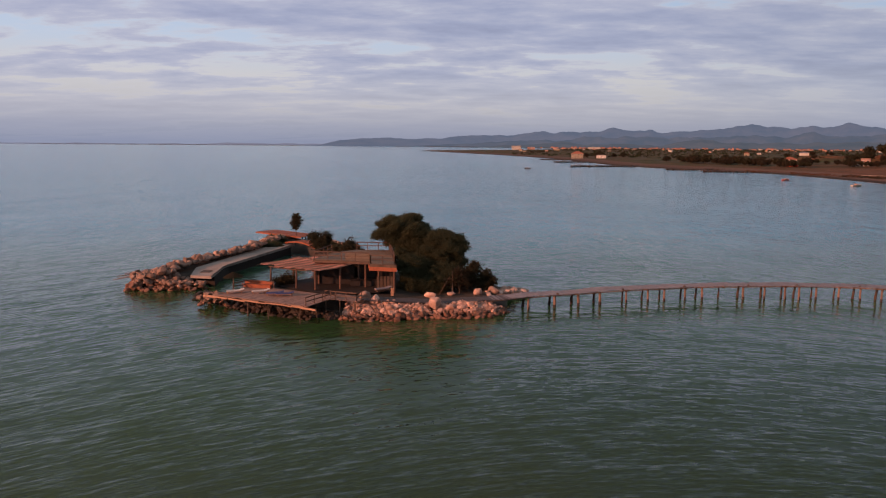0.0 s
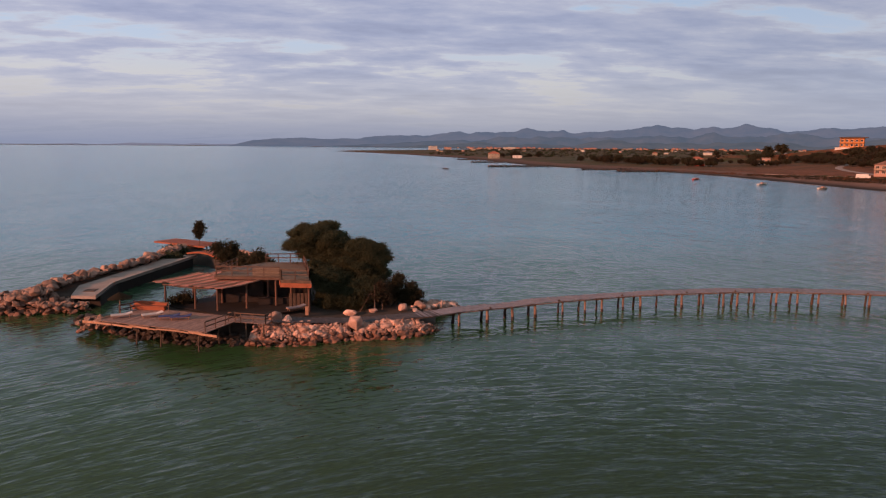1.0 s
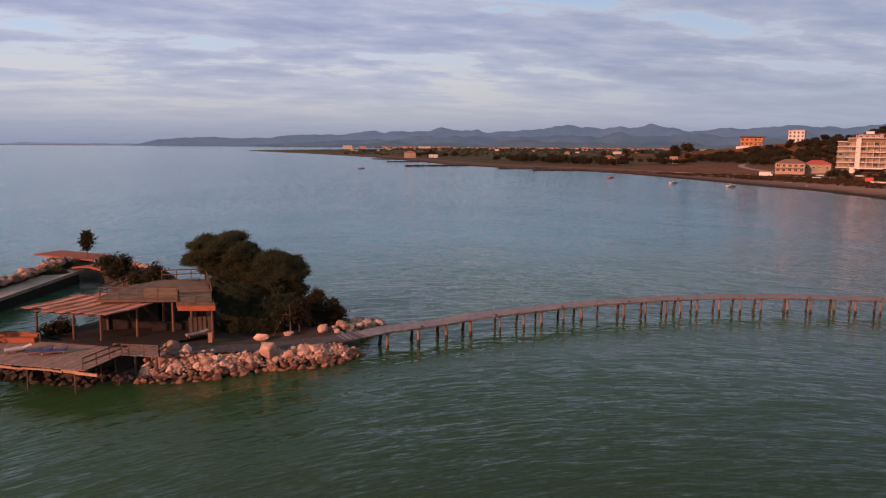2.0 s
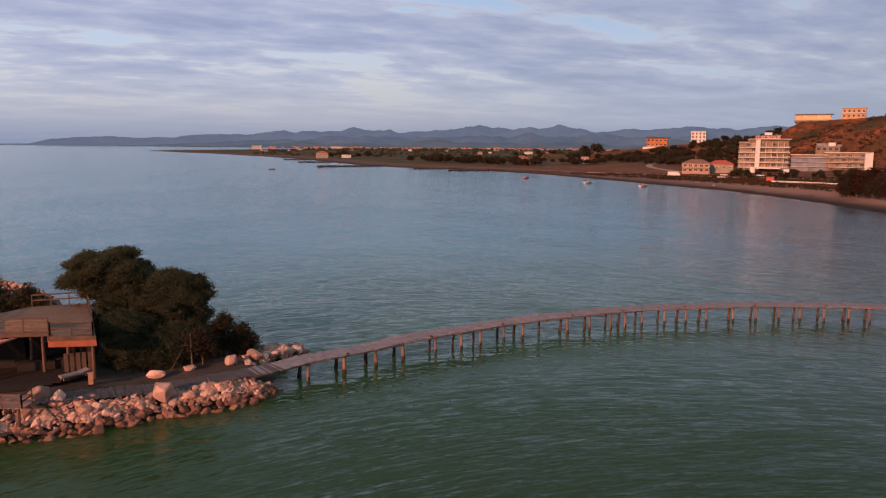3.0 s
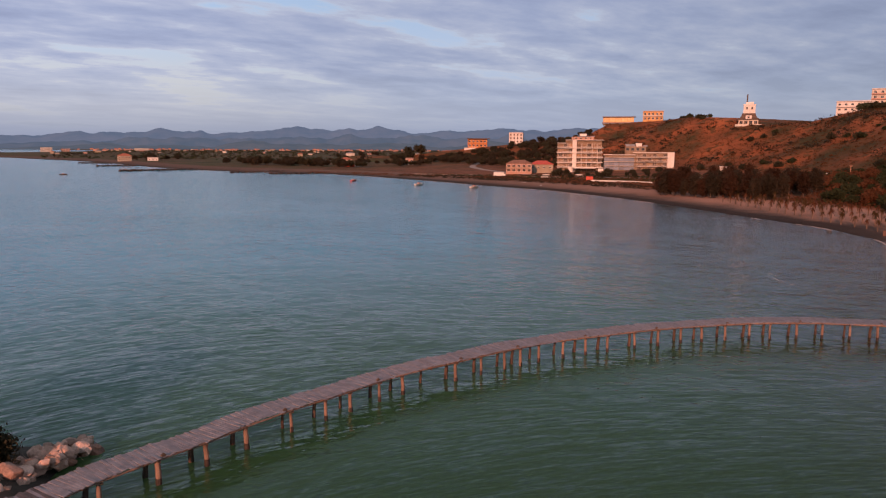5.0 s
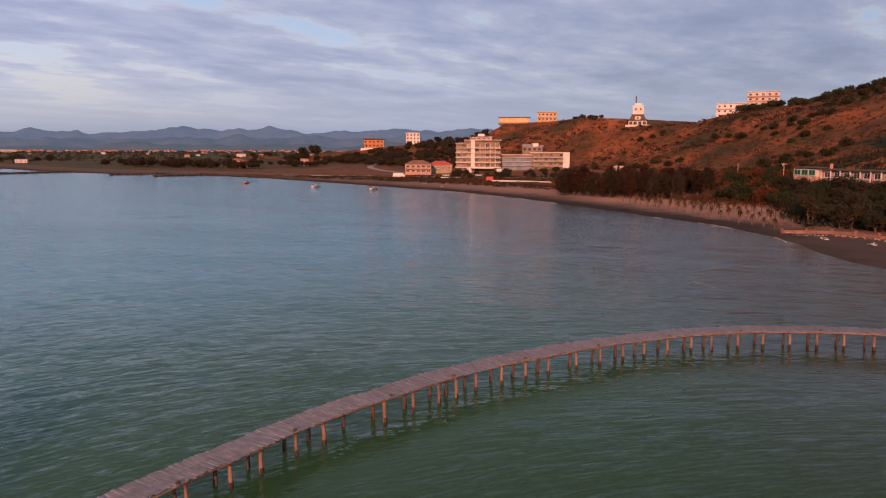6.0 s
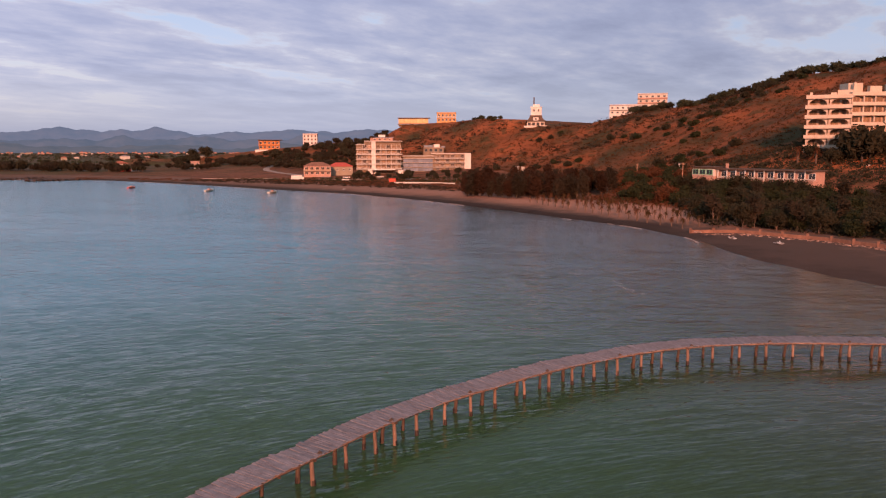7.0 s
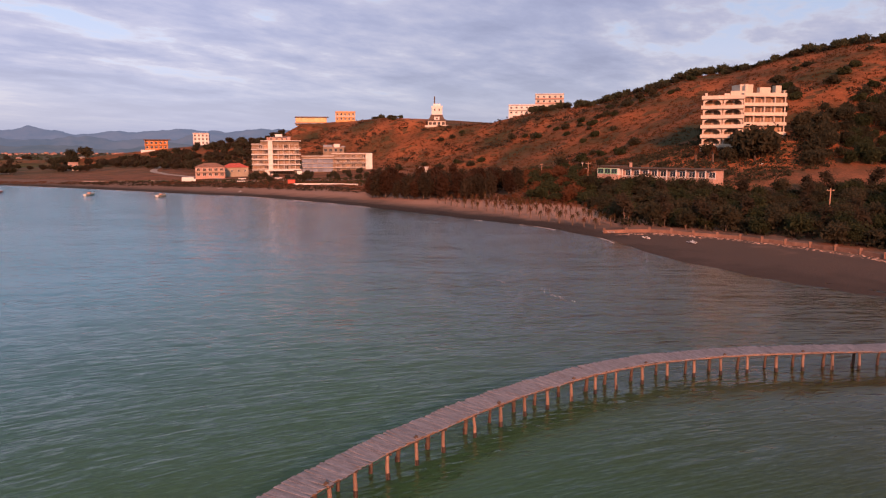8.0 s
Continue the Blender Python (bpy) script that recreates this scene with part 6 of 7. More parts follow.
def make_hilltop_house():
    h = thing("pagoda_house", "tiered white ridge house with a swept brown roof and mast", "house", (479.5, 354.0, 34.6), -58)
    part("base", boxes(((0, 6.4, -2.4), (14.6, 12.0, 7.0))), M_TAN, h, "pale base storey")
    for k in range(5):
        window(h, -5.6 + 2.8 * k, 0.38, -0.6, 2.2, 2.6, M_CREAM, 0, M_BLUEGLASS)
    part("balcony", boxes(((0, 5.8, 1.35), (17.4, 14.4, 0.5)), ((0, -1.3, 2.1), (17.4, 0.25, 1.0)), ((-8.6, 5.8, 2.1), (0.25, 14.0, 1.0)), ((8.6, 5.8, 2.1), (0.25, 14.0, 1.0))), M_CREAM, h, "cream balcony running round")
    part("storey", boxes(((0, 6.4, 3.7), (13.0, 11.0, 4.2))), M_CREAM, h)
    for k in range(4):
        window(h, -4.8 + 3.2 * k, 0.88, 3.9, 2.2, 2.2, M_BEAM, 0, M_GLASS)
    part("roof", bell_roof(((7.6, 6.6, 5.8), (7.6, 6.6, 6.1), (5.8, 5.0, 7.2), (4.9, 4.3, 8.6), (4.4, 3.9, 10.4)), 6.4), M_DARKWOOD, h, "swept red-brown tiled roof")
    part("gable", boxes(((0, 1.3, 7.6), (4.0, 2.4, 2.4))), M_WHITE, h, "white dormer")
    part("dormer_roof", hip_roof(bmesh.new(), -2.0, 2.0, 0.3, 2.7, 8.8, 1.1, 0.4), M_DARKWOOD, h)
    window(h, 0.0, 0.08, 7.5, 1.4, 1.3, M_BEAM, 0, M_GLASS)
    part("turret", boxes(((0.2, 6.6, 13.1), (7.9, 6.6, 6.6)), ((0.2, 6.6, 16.5), (8.5, 7.2, 0.5)), ((0.2, 6.6, 17.5), (5.2, 4.6, 1.8))), M_WHITE, h, "white square turret")
    for x in (-1.5, 1.9):
        window(h, x, 3.28, 14.0, 1.2, 1.8, M_CREAM, 0, M_GLASS)
    part("mast", boxes(((-1.6, 7.0, 20.4), (0.9, 0.9, 7.0))), M_DARKWOOD, h, "dark chimney mast")


make_hilltop_house()

slab = thing("glass_pavilion", "long low hilltop pavilion, golden reflection coloured into its glazed front", "building", (502, 495, 43.4), -48.6)
part("wall", boxes(((0, 5, 0.2), (26.5, 9, 7.0))), M_OCHRE, slab)
part("roof", boxes(((0.6, 4.6, 4.0), (29.0, 11.4, 0.6))), M_GREYROOF, slab)
for k in range(5):
    window(slab, -10.4 + 5.2 * k, 0.47, 1.4, 5.1, 3.6, M_OCHRE, 0, M_GOLDREFLECT)
part("terrace", boxes(((0, -0.6, -1.6), (28.0, 3.0, 1.2))), M_GREYROOF, slab)
block("hilltop_villa", "square ochre flat-roofed villa on the ridge", (521, 472.5, 43.8), -51.7, 17.0, 12, 2, 3.9, 5, M_OCHRE, slabs=1.2, win=(1.8, 2.0), slab_mat=M_CREAM, footing=8)
block("hilltop_apartments", "plain white five-storey apartment block behind the ridge", (592, 311.5, 46.0), -67, 23.5, 14, 5, 3.75, 5, M_CREAM, slabs=1.3, win=(2.0, 1.8), footing=12, slab_mat=M_PINK)
block("terraced_building", "low white stepped building behind the ridge trees", (562, 321, 47.2), -66, 25.0, 12, 2, 3.7, 6, M_WHITE, slabs=1.6, win=(1.8, 1.6), footing=12)
villa = block("ochre_villa", "orange villa with balconies and a dark overhanging roof", (488, 683, 19.6), -40, 21.0, 13, 2, 4.4, 5, M_VILLA, slabs=2.0, win=(2.2, 2.2), footing=10, slab_mat=M_VILLA)
part("eaves", boxes(((1.0, 5.4, 9.7), (25.0, 17.0, 0.7))), M_DARKWOOD, villa, "dark overhanging flat roof")
part("terrace", boxes(((-7.5, -3.2, -2.6), (13.0, 6.0, 3.2)), ((-7.5, -6.1, -0.6), (13.0, 0.25, 0.9))), M_WHITE, villa, "white lower terrace")
for k in range(6):
    part("column", boxes(((-10.2 + 4.1 * k, -1.8, 4.6), (0.45, 0.45, 9.2))), M_VILLA, villa)
block("white_villa", "white three-storey villa with a red roof edge", (506.5, 640, 24.4), -45, 14.5, 12, 3, 3.5, 4, M_WHITE, win=(1.6, 1.9), footing=12, roof_mat=M_TILE, frame_mat=M_PINK)
block("pink_house", "pink two-storey house with balconies and a low brown roof", (323, 420, 3.2), -42, 17.0, 10, 2, 2.9, 5, M_PINK, "hip", slabs=1.7, win=(2.2, 1.8), slab_mat=M_PEACH, pane=M_SHADE, roof_mat=M_WALLBRICK)
block("red_roofed_annexe", "low brown house with a broad red roof beside the hotel", (344, 421, 4.2), -42, 16.0, 10, 1, 4.2, 4, M_TAN, "hip", win=(1.4, 1.4), roof_mat=M_REDTILE)
block("red_roofed_house", "small pale house with a bright red roof among trees", (318, 664, 1.8), -25, 11.5, 9, 2, 2.9, 3, M_CREAM, "hip", win=(1.3, 1.3))
block("flat_roofed_house", "pale modern two-level house near the beach", (360, 619, 2.0), -32, 13.0, 9, 1, 3.4, 4, M_CREAM, slabs=0, win=(1.8, 1.6))
block("flat_roofed_house", "upper pink block of the modern house", (363, 623, 5.6), -32, 7.0, 7, 1, 3.4, 2, M_PINK, win=(1.5, 1.5), footing=0.2)
block("shore_house", "lone whitish house on the flat shore", (180, 962, 1.4), -10, 15.0, 11, 2, 3.2, 4, M_TAN, "hip", win=(1.6, 1.6))
block("shore_house", "low white hut on the flat shore", (213, 968, 1.4), -12, 12.0, 8, 1, 3.6, 3, M_WHITE, win=(1.4, 1.3))
block("terracotta_cottage", "small cottage with a terracotta roof on the slope", (290, 101, 11.6), -106, 9.5, 8, 1, 3.4, 3, M_PINK, "hip", win=(1.5, 1.4), footing=3)
block("white_outbuilding", "small white outbuilding beside the cottage", (284, 109.5, 11.4), -106, 5.6, 4, 1, 2.6, 2, M_WHITE, win=(1.2, 1.2), footing=3)
block("beach_kiosk", "low pale kiosk among the beach trees", (306, 247, 3.6), -70, 16.0, 6, 1, 3.0, 4, M_PINK, win=(1.6, 1.3))


def gate_pillar(x, y, z, label):
    g = thing("gate_pillar", label, "pillar", (x, y, z), 0, "pale pillars at the hill's foot")
    part("shaft", boxes(((0, 0, 1.2), (1.3, 1.3, 4.4))), M_CREAM, g)
    part("cap", boxes(((0, 0, 3.6), (1.8, 1.8, 0.4))), M_WHITE, g)


gate_pillar(372, 300, 6, "pale square gate pillar among trees")
gate_pillar(366, 292, 6, "pale square gate pillar among trees")
gate_pillar(286, 172, 8, "pale square pillar near the motel")


# ---- the shore: beach, boats, walls ----
def van(x, y, turn, label, mat):
    z = ground_z(x, y)
    v = thing("van", label, "van", (x, y, z), turn)
    part("body", boxes(((0, 0, 1.6), (6.4, 2.3, 2.3)), ((3.6, 0, 1.15), (1.2, 2.2, 1.4))), mat, v)
    part("windscreen", boxes(((3.62, 0, 2.15), (0.7, 1.9, 0.7))), M_GLASS, v)
    for sx in (-2.0, 2.4):
        for sy in (-1.05, 1.05):
            part("wheel", rod(bmesh.new(), (sx, sy - 0.12, 0.42), (sx, sy + 0.12, 0.42), 0.42, 0.42, 14), M_ROPE, v)


van(294, 405.5, -42, "white box van parked above the beach", M_WHITE)


def parked_car(x, y, turn, label, mat):
    z = ground_z(x, y)
    c = thing("parked_car", label, "car", (x, y, z), turn, "cars by the beach")
    bm = ring_prism(bmesh.new(), [(-2.1, -0.85), (2.1, -0.85), (2.1, 0.85), (-2.1, 0.85)], 0.35, 0.95)
    part("body", bm, mat, c)
    bm = bmesh.new()
    lo = [bm.verts.new(p) for p in ((-1.6, -0.8, 0.95), (1.1, -0.8, 0.95), (1.1, 0.8, 0.95), (-1.6, 0.8, 0.95))]
    hi = [bm.verts.new(p) for p in ((-1.1, -0.65, 1.5), (0.4, -0.65, 1.5), (0.4, 0.65, 1.5), (-1.1, 0.65, 1.5))]
    bm.faces.new(hi)
    for i in range(4):
        bm.faces.new((lo[i], lo[(i + 1) % 4], hi[(i + 1) % 4], hi[i]))
    part("cabin", bm, M_GLASS, c)
    for sx in (-1.35, 1.35):
        for sy in (-0.78, 0.78):
            part("wheel", rod(bmesh.new(), (sx, sy - 0.1, 0.33), (sx, sy + 0.1, 0.33), 0.33, 0.33, 12), M_ROPE, c)


parked_car(318, 388, -40, "white car parked above the beach", M_WHITE)
parked_car(302, 372, -44, "white car parked on the beach road", M_WHITE)
parked_car(331, 372, -44, "pale car parked near the hotel", M_CANVAS)

kiosk = thing("red_kiosk", "small red kiosk beside the beach road", "kiosk", (303, 336, 1.6), -46)
part("cabin", boxes(((0, 1.6, 1.1), (3.8, 2.6, 2.8))), M_RED, kiosk)
part("roof", boxes(((0, 1.4, 2.6), (4.4, 3.4, 0.2))), M_DARKWOOD, kiosk)
red_hut = thing("red_hut", "low red-roofed hut on the far beach", "hut", (300, 622, 1.6), -28)
part("cabin", boxes(((0, 2, 1.4), (9, 4, 3.0))), M_RED, red_hut)
part("awning", boxes(((7.5, 2, 1.6), (6, 3.6, 2.6))), M_WHITE, red_hut)


def low_wall(name, label, pts, h, thick, mat, post=0.0):
    w = thing(name, label, "wall")
    for a, b in zip(pts, pts[1:]):
        za, zb = ground_z(*a), ground_z(*b)
        bm = bmesh.new()
        beam(bm, (a[0], a[1], za + h / 2 - 0.3), (b[0], b[1], zb + h / 2 - 0.3), thick, h + 0.6)
        part("wall_panel", bm, mat, w)
        if post:
            part("post", boxes(((a[0], a[1], za + post / 2), (thick * 1.6, thick * 1.6, post + 0.6))), M_WALLBRICK, w)
    return w


def stepped(pts, gap):
    out = [(p.x, p.y) for p, d in smooth_line(pts, gap)]
    return out


low_wall("beach_wall", "low reddish brick beach wall with pale posts", stepped([(182, 127.5), (186.5, 118), (184.5, 107), (183.6, 100), (179.3, 91.6), (175.5, 84), (171, 77), (165.5, 71), (157, 62)], 5.2), 0.75, 0.3, M_WALLBRICK, 0.9)
low_wall("road_wall", "long low white wall along the beach road", stepped([(296, 328), (302, 306), (304, 284)], 12), 0.7, 0.35, M_WHITE)
low_wall("road_kerb", "pale kerb of the road behind the beach", stepped([(270, 470), (292, 430), (305, 395), (312, 365)], 14), 0.35, 0.5, M_CONCRETE)


def sweep_road():
    line = smooth_line([(470, 640), (420, 590), (378, 545), (352, 500), (335, 455), (322, 410), (322, 370), (335, 330), (352, 290)], 4)
    verts, faces = [], []
    for i, (p, d) in enumerate(line):
        n = Vector((-d.y, d.x, 0))
        for s in (-2.6, 2.6):
            q = p + n * s
            verts.append((q.x, q.y, max(ground_z(q.x, q.y), 0) + 0.16))
        if i:
            faces.append((2 * i - 2, 2 * i - 1, 2 * i + 1, 2 * i))
    me = bpy.data.meshes.new("road")
    me.from_pydata(verts, [], faces)
    tagged(linked("road", me, M_CONCRETE), "pale dusty road behind the beach", "road", kind="structure")


sweep_road()


def boat(x, y, turn, label, hull, s=1.0):
    b = thing("boat", label, "boat", (x, y, 0.0), turn, "small boats off the beach")
    bm = bmesh.new()
    L, W = 3.4 * s, 1.15 * s
    rings = []
    for f, w, z0 in ((-1, 0.75, 0.0), (-0.4, 1.0, -0.1), (0.3, 0.92, -0.1), (0.75, 0.5, 0.05), (1.0, 0.04, 0.25)):
        rings.append([bm.verts.new((f * L, sgn * W * w * k, z)) for sgn, k, z in ((-1, 1, 0.62 * s + max(f, 0) * 0.25), (-1, 0.6, z0), (1, 0.6, z0), (1, 1, 0.62 * s + max(f, 0) * 0.25))])
    for a, c in zip(rings, rings[1:]):
        for i in range(3):
            bm.faces.new((a[i], a[i + 1], c[i + 1], c[i]))
        bm.faces.new((a[3], a[0], c[0], c[3]))
    bm.faces.new(rings[0])
    part("hull", bm, hull, b)
    part("cabin", boxes(((-0.2, 0, 0.95 * s), (1.3 * s, 1.1 * s, 0.6 * s))), M_PINK, b)
    part("thwart", boxes(((1.2 * s, 0, 0.66 * s), (0.3, 1.6 * s, 0.08))), M_BEAM, b)


boat(201, 424, 30, "dark red moored rowing boat", M_RED, 0.9)
boat(210, 368, 24, "pale moored fishing boat with a cabin", M_CREAM, 1.05)
boat(221, 334.5, 20, "white moored fishing boat with a cabin", M_CREAM, 1.0)
boat(71.3, 595, -15, "tiny dark motor boat far out", M_DARKWOOD, 0.75)


def groyne(a, b, seed):
    rnd = random.Random(seed)
    g = thing("groyne", "low dark rock groyne in the shallows", "groyne", group="rock groynes")
    n = int(math.dist(a, b) / 1.4)
    for i in range(n):
        f = (i + 0.5) / n
        ob = linked("rock", SHADE_ROCKS[rnd.randrange(12)], parent=g)
        s = rnd.uniform(3.0, 4.6)
        ob.matrix_basis = Matrix.LocRotScale(Vector((a[0] + (b[0] - a[0]) * f + rnd.uniform(-0.6, 0.6), a[1] + (b[1] - a[1]) * f + rnd.uniform(-0.8, 0.8), 0.35)),
                                             Euler((0, 0, rnd.uniform(0, 6))), Vector((s, s, s * 0.8)))


groyne((144.8, 1088.9), (173.2, 1074.5), 1)
groyne((127.9, 940.9), (157.8, 917.5), 2)
groyne((125.5, 802.7), (163.1, 807.5), 3)
groyne((116.6, 651.3), (180.6, 668.9), 4)
groyne((182.7, 587.9), (249.2, 580.1), 5)
groyne((198.6, 547.9), (228.8, 542.5), 6)


def debris(x, y, turn, label):
    d = thing("beach_debris", label, "debris", (x, y, ground_z(x, y)), turn, "debris on the beach")
    rnd = random.Random(int(x * 7))
    for k in range(9):
        bm = bmesh.new()
        a = Vector((rnd.uniform(-1.6, 1.6), rnd.uniform(-0.8, 0.8), rnd.uniform(0.1, 0.35)))
        beam(bm, a, a + Vector((rnd.uniform(0.6, 1.8), rnd.uniform(-0.6, 0.6), rnd.uniform(-0.1, 0.2))), rnd.uniform(0.1, 0.45), 0.09)
        part("board", bm, M_CANVAS if k % 3 else M_CONCRETE, d)


debris(172, 105.5, 30, "heap of pale broken boards on the beach")
debris(183, 126, 80, "bleached wreckage beside the beach wall")
debris(176, 116, 20, "scattered pale boards on the sand")
debris(258, 340, 50, "upturned pale boards on the sand")
debris(250, 318, 50, "pale boards beside the beach track")


def beach_rubble():
    rr = random.Random(6)
    t = thing("beach_rubble", "line of pale stones and rubble at the foot of the beach wall", "rocks")
    line = smooth_line([(181, 124), (184.5, 116), (182.8, 106), (181.5, 99), (177, 91), (173, 83.5), (168.5, 76.5), (163, 70.5)], 0.5)
    for k in range(280):
        p, d = rr.choice(line)
        x, y = p.x + rr.uniform(-1.6, 1.2), p.y + rr.uniform(-1.0, 1.0)
        s = rr.uniform(0.2, 0.6)
        ob = linked("rock", (BROWN_ROCKS if k % 3 else ROCKS)[rr.randrange(12)], parent=t)
        ob.matrix_basis = Matrix.LocRotScale(Vector((x, y, ground_z(x, y) + 0.08 * s)), Euler((0, 0, rr.uniform(0, 6))), Vector((s * 1.3, s, s * 0.6)))


beach_rubble()
# ---- the shore: trees, palms, far town ----
def proto(name, label, category, lobes, mat, leaf, seed, r0, clump, spread, group):
    t = tree(name, label, category, (0, 0, -400), lobes, mat, leaf, seed, r0, clump, spread, group)
    return t


def plant(kind, spots, rnd, low, high, sink=0.2):
    """Copies of one or more trees at the given ground places; the first copies are the originals themselves."""
    used = set()
    for x, y in spots:
        t = rnd.choice(kind)
        s = rnd.uniform(low, high)
        m = Matrix.LocRotScale(Vector((x, y, ground_z(x, y) - sink)), Euler((0, 0, rnd.uniform(0, 6.28))), Vector((s * rnd.uniform(0.88, 1.15), s * rnd.uniform(0.88, 1.15), s)))
        if t.name not in used:
            used.add(t.name)
            t.matrix_basis = m
        else:
            c = copy_thing(t, Matrix())
            c.matrix_basis = m


def spots_in(ring, count, rnd, gap=0.0, test=None):
    xs, ys = [p[0] for p in ring], [p[1] for p in ring]
    out = []
    tries = 0
    while len(out) < count and tries < count * 60:
        tries += 1
        x, y = rnd.uniform(min(xs), max(xs)), rnd.uniform(min(ys), max(ys))
        if not inside(np.array([x]), np.array([y]), list(ring))[0] or (test and not test(x, y)):
            continue
        if gap and any((x - a) ** 2 + (y - b) ** 2 < gap * gap for a, b in out):
            continue
        out.append((x, y))
    return out


def spots_along(line, count, rnd, width):
    pts = smooth_line(line, 1.0)
    out = []
    for _ in range(count):
        p, d = rnd.choice(pts)
        s = rnd.uniform(-width, width)
        out.append((p.x - d.y * s, p.y + d.x * s))
    return out


def round_lobes(seed, h, r, n):
    rr = random.Random(seed)
    out = [(0, 0, h * 0.62, r * 0.8, r * 0.8, h * 0.34, n)]
    for k in range(5):
        a = k * 1.257 + rr.uniform(-0.4, 0.4)
        out.append((r * 0.55 * math.cos(a), r * 0.55 * math.sin(a), h * rr.uniform(0.45, 0.78), r * rr.uniform(0.4, 0.6), r * rr.uniform(0.4, 0.6), h * rr.uniform(0.14, 0.24), n // 3))
    return out


rnd = random.Random(77)
dark = [proto("shore_tree", "dark evergreen tree in the wood behind the beach", "tree", round_lobes(1, 6.5, 2.7, 34), M_LEAF, 0.2, 11, 0.2, 16, 0.5, "wood behind the beach"),
        proto("shore_tree", "dark bushy tree in the wood behind the beach", "tree", round_lobes(2, 5.2, 2.9, 34), M_LEAF, 0.2, 12, 0.18, 16, 0.5, "wood behind the beach"),
        proto("shore_tree", "olive-green tree in the wood behind the beach", "tree", round_lobes(3, 5.8, 2.6, 34), M_OLIVE, 0.2, 13, 0.18, 16, 0.5, "wood behind the beach")]
WOOD = [(192, 128), (197, 116), (194, 100), (186, 84), (176, 70), (168, 58), (215, 50), (250, 62), (258, 80), (246, 112), (252, 150), (232, 150), (212, 138)]
plant(dark, spots_in(WOOD, 190, rnd, 2.9), rnd, 0.7, 1.2, 1.0)
bare = [proto("leafless_tree", "thin bare-branched tree in the wood behind the beach", "tree", [(0, 0, 4.6, 1.5, 1.5, 1.6, 20), (0.6, 0.3, 3.2, 1.0, 1.0, 1.0, 10), (-0.6, -0.2, 5.6, 0.8, 0.8, 0.8, 8)], M_BROWN, 0.2, 21, 0.12, 8, 0.4, "bare trees behind the beach")]
plant(bare, spots_in(WOOD, 26, rnd, 5.0), rnd, 0.9, 1.3)
grove = [proto("tamarisk_tree", "tall reddish-brown feathery tree in the beach grove", "tree", [(0, 0, 5.2, 1.5, 1.5, 3.6, 44), (0.7, 0.2, 3.6, 1.1, 1.1, 2.4, 20), (-0.6, -0.4, 6.6, 0.8, 0.8, 1.8, 14)], M_TAMARISK, 0.2, 31, 0.16, 18, 0.45, "beach grove"),
         proto("tamarisk_tree", "tall dark feathery tree in the beach grove", "tree", [(0, 0, 4.6, 1.7, 1.7, 3.4, 44), (-0.8, 0.2, 3.0, 1.2, 1.2, 2.2, 22), (0.6, 0.4, 6.2, 0.8, 0.8, 1.6, 14)], M_BROWN, 0.2, 32, 0.16, 18, 0.45, "beach grove")]
GROVE = [(244, 240), (240, 214), (240, 190), (262, 182), (286, 206), (292, 246), (268, 262)]
plant(grove, spots_in(GROVE, 100, rnd, 2.5), rnd, 0.8, 1.4, 0.6)
rusty = [proto("rusty_tree", "small russet-leaved tree at the hill's foot", "tree", round_lobes(5, 5.0, 2.5, 26), M_RUST, 0.28, 41, 0.15, 9, 0.5, "russet trees at the hill's foot"),
         proto("rusty_tree", "small olive tree at the hill's foot", "tree", round_lobes(6, 4.6, 2.5, 26), M_OLIVE, 0.28, 42, 0.15, 9, 0.5, "russet trees at the hill's foot")]
FOOTHILL = [(244, 176), (262, 180), (292, 204), (345, 244), (352, 226), (304, 182), (272, 158), (250, 152), (236, 152)]
RIGHTWOOD = [(262, 108), (284, 86), (280, 40), (350, 30), (345, 70), (330, 88), (312, 96), (300, 90)]
plant(dark, spots_in(RIGHTWOOD, 120, rnd, 3.8, lambda x, y: not (250 < x < 300 and 94 < y < 115)), rnd, 0.7, 1.3, 1.2)
plant(rusty, spots_in(FOOTHILL, 80, rnd, 3.4), rnd, 0.6, 1.05)
bush = [proto("hillside_bush", "round dark bush on the dry slope", "bush", round_lobes(7, 4.4, 2.3, 26), M_LEAF, 0.26, 51, 0.14, 9, 0.45, "bushes on the hill"),
        proto("hillside_bush", "round olive-brown bush on the dry slope", "bush", round_lobes(8, 3.6, 2.2, 26), M_OLIVE, 0.26, 52, 0.14, 9, 0.45, "bushes on the hill")]
SLOPE = [(300, 190), (345, 235), (372, 292), (405, 350), (430, 390), (470, 380), (465, 340), (480, 290), (480, 230), (465, 180), (445, 125), (425, 70), (300, 70), (318, 130), (290, 160)]
plant(bush, spots_in(SLOPE, 130, rnd, 4.5, lambda x, y: noise.fractal(Vector((x / 60, y / 60, 4.4)), 1, 2, 3) > 0.0), rnd, 0.4, 1.25, 1.1)
ridge = [proto("ridge_tree", "dark windswept tree on the skyline", "tree", round_lobes(9, 5.2, 2.5, 26), M_PINE, 0.26, 61, 0.2, 10, 0.45, "trees on the ridge"),
         proto("ridge_tree", "low dark tree on the skyline", "tree", round_lobes(10, 4.0, 2.7, 26), M_LEAF, 0.26, 62, 0.2, 10, 0.45, "trees on the ridge")]
plant(ridge, spots_along([(495, 292), (498, 270), (494, 235), (483, 199), (470, 169), (457, 138), (448, 114), (440, 90), (430, 70)], 190, rnd, 7), rnd, 0.55, 1.3, 1.3)
plant(ridge, spots_along([(512, 436), (503, 412), (494, 398)], 16, rnd, 4), rnd, 0.5, 0.95, 1.3)
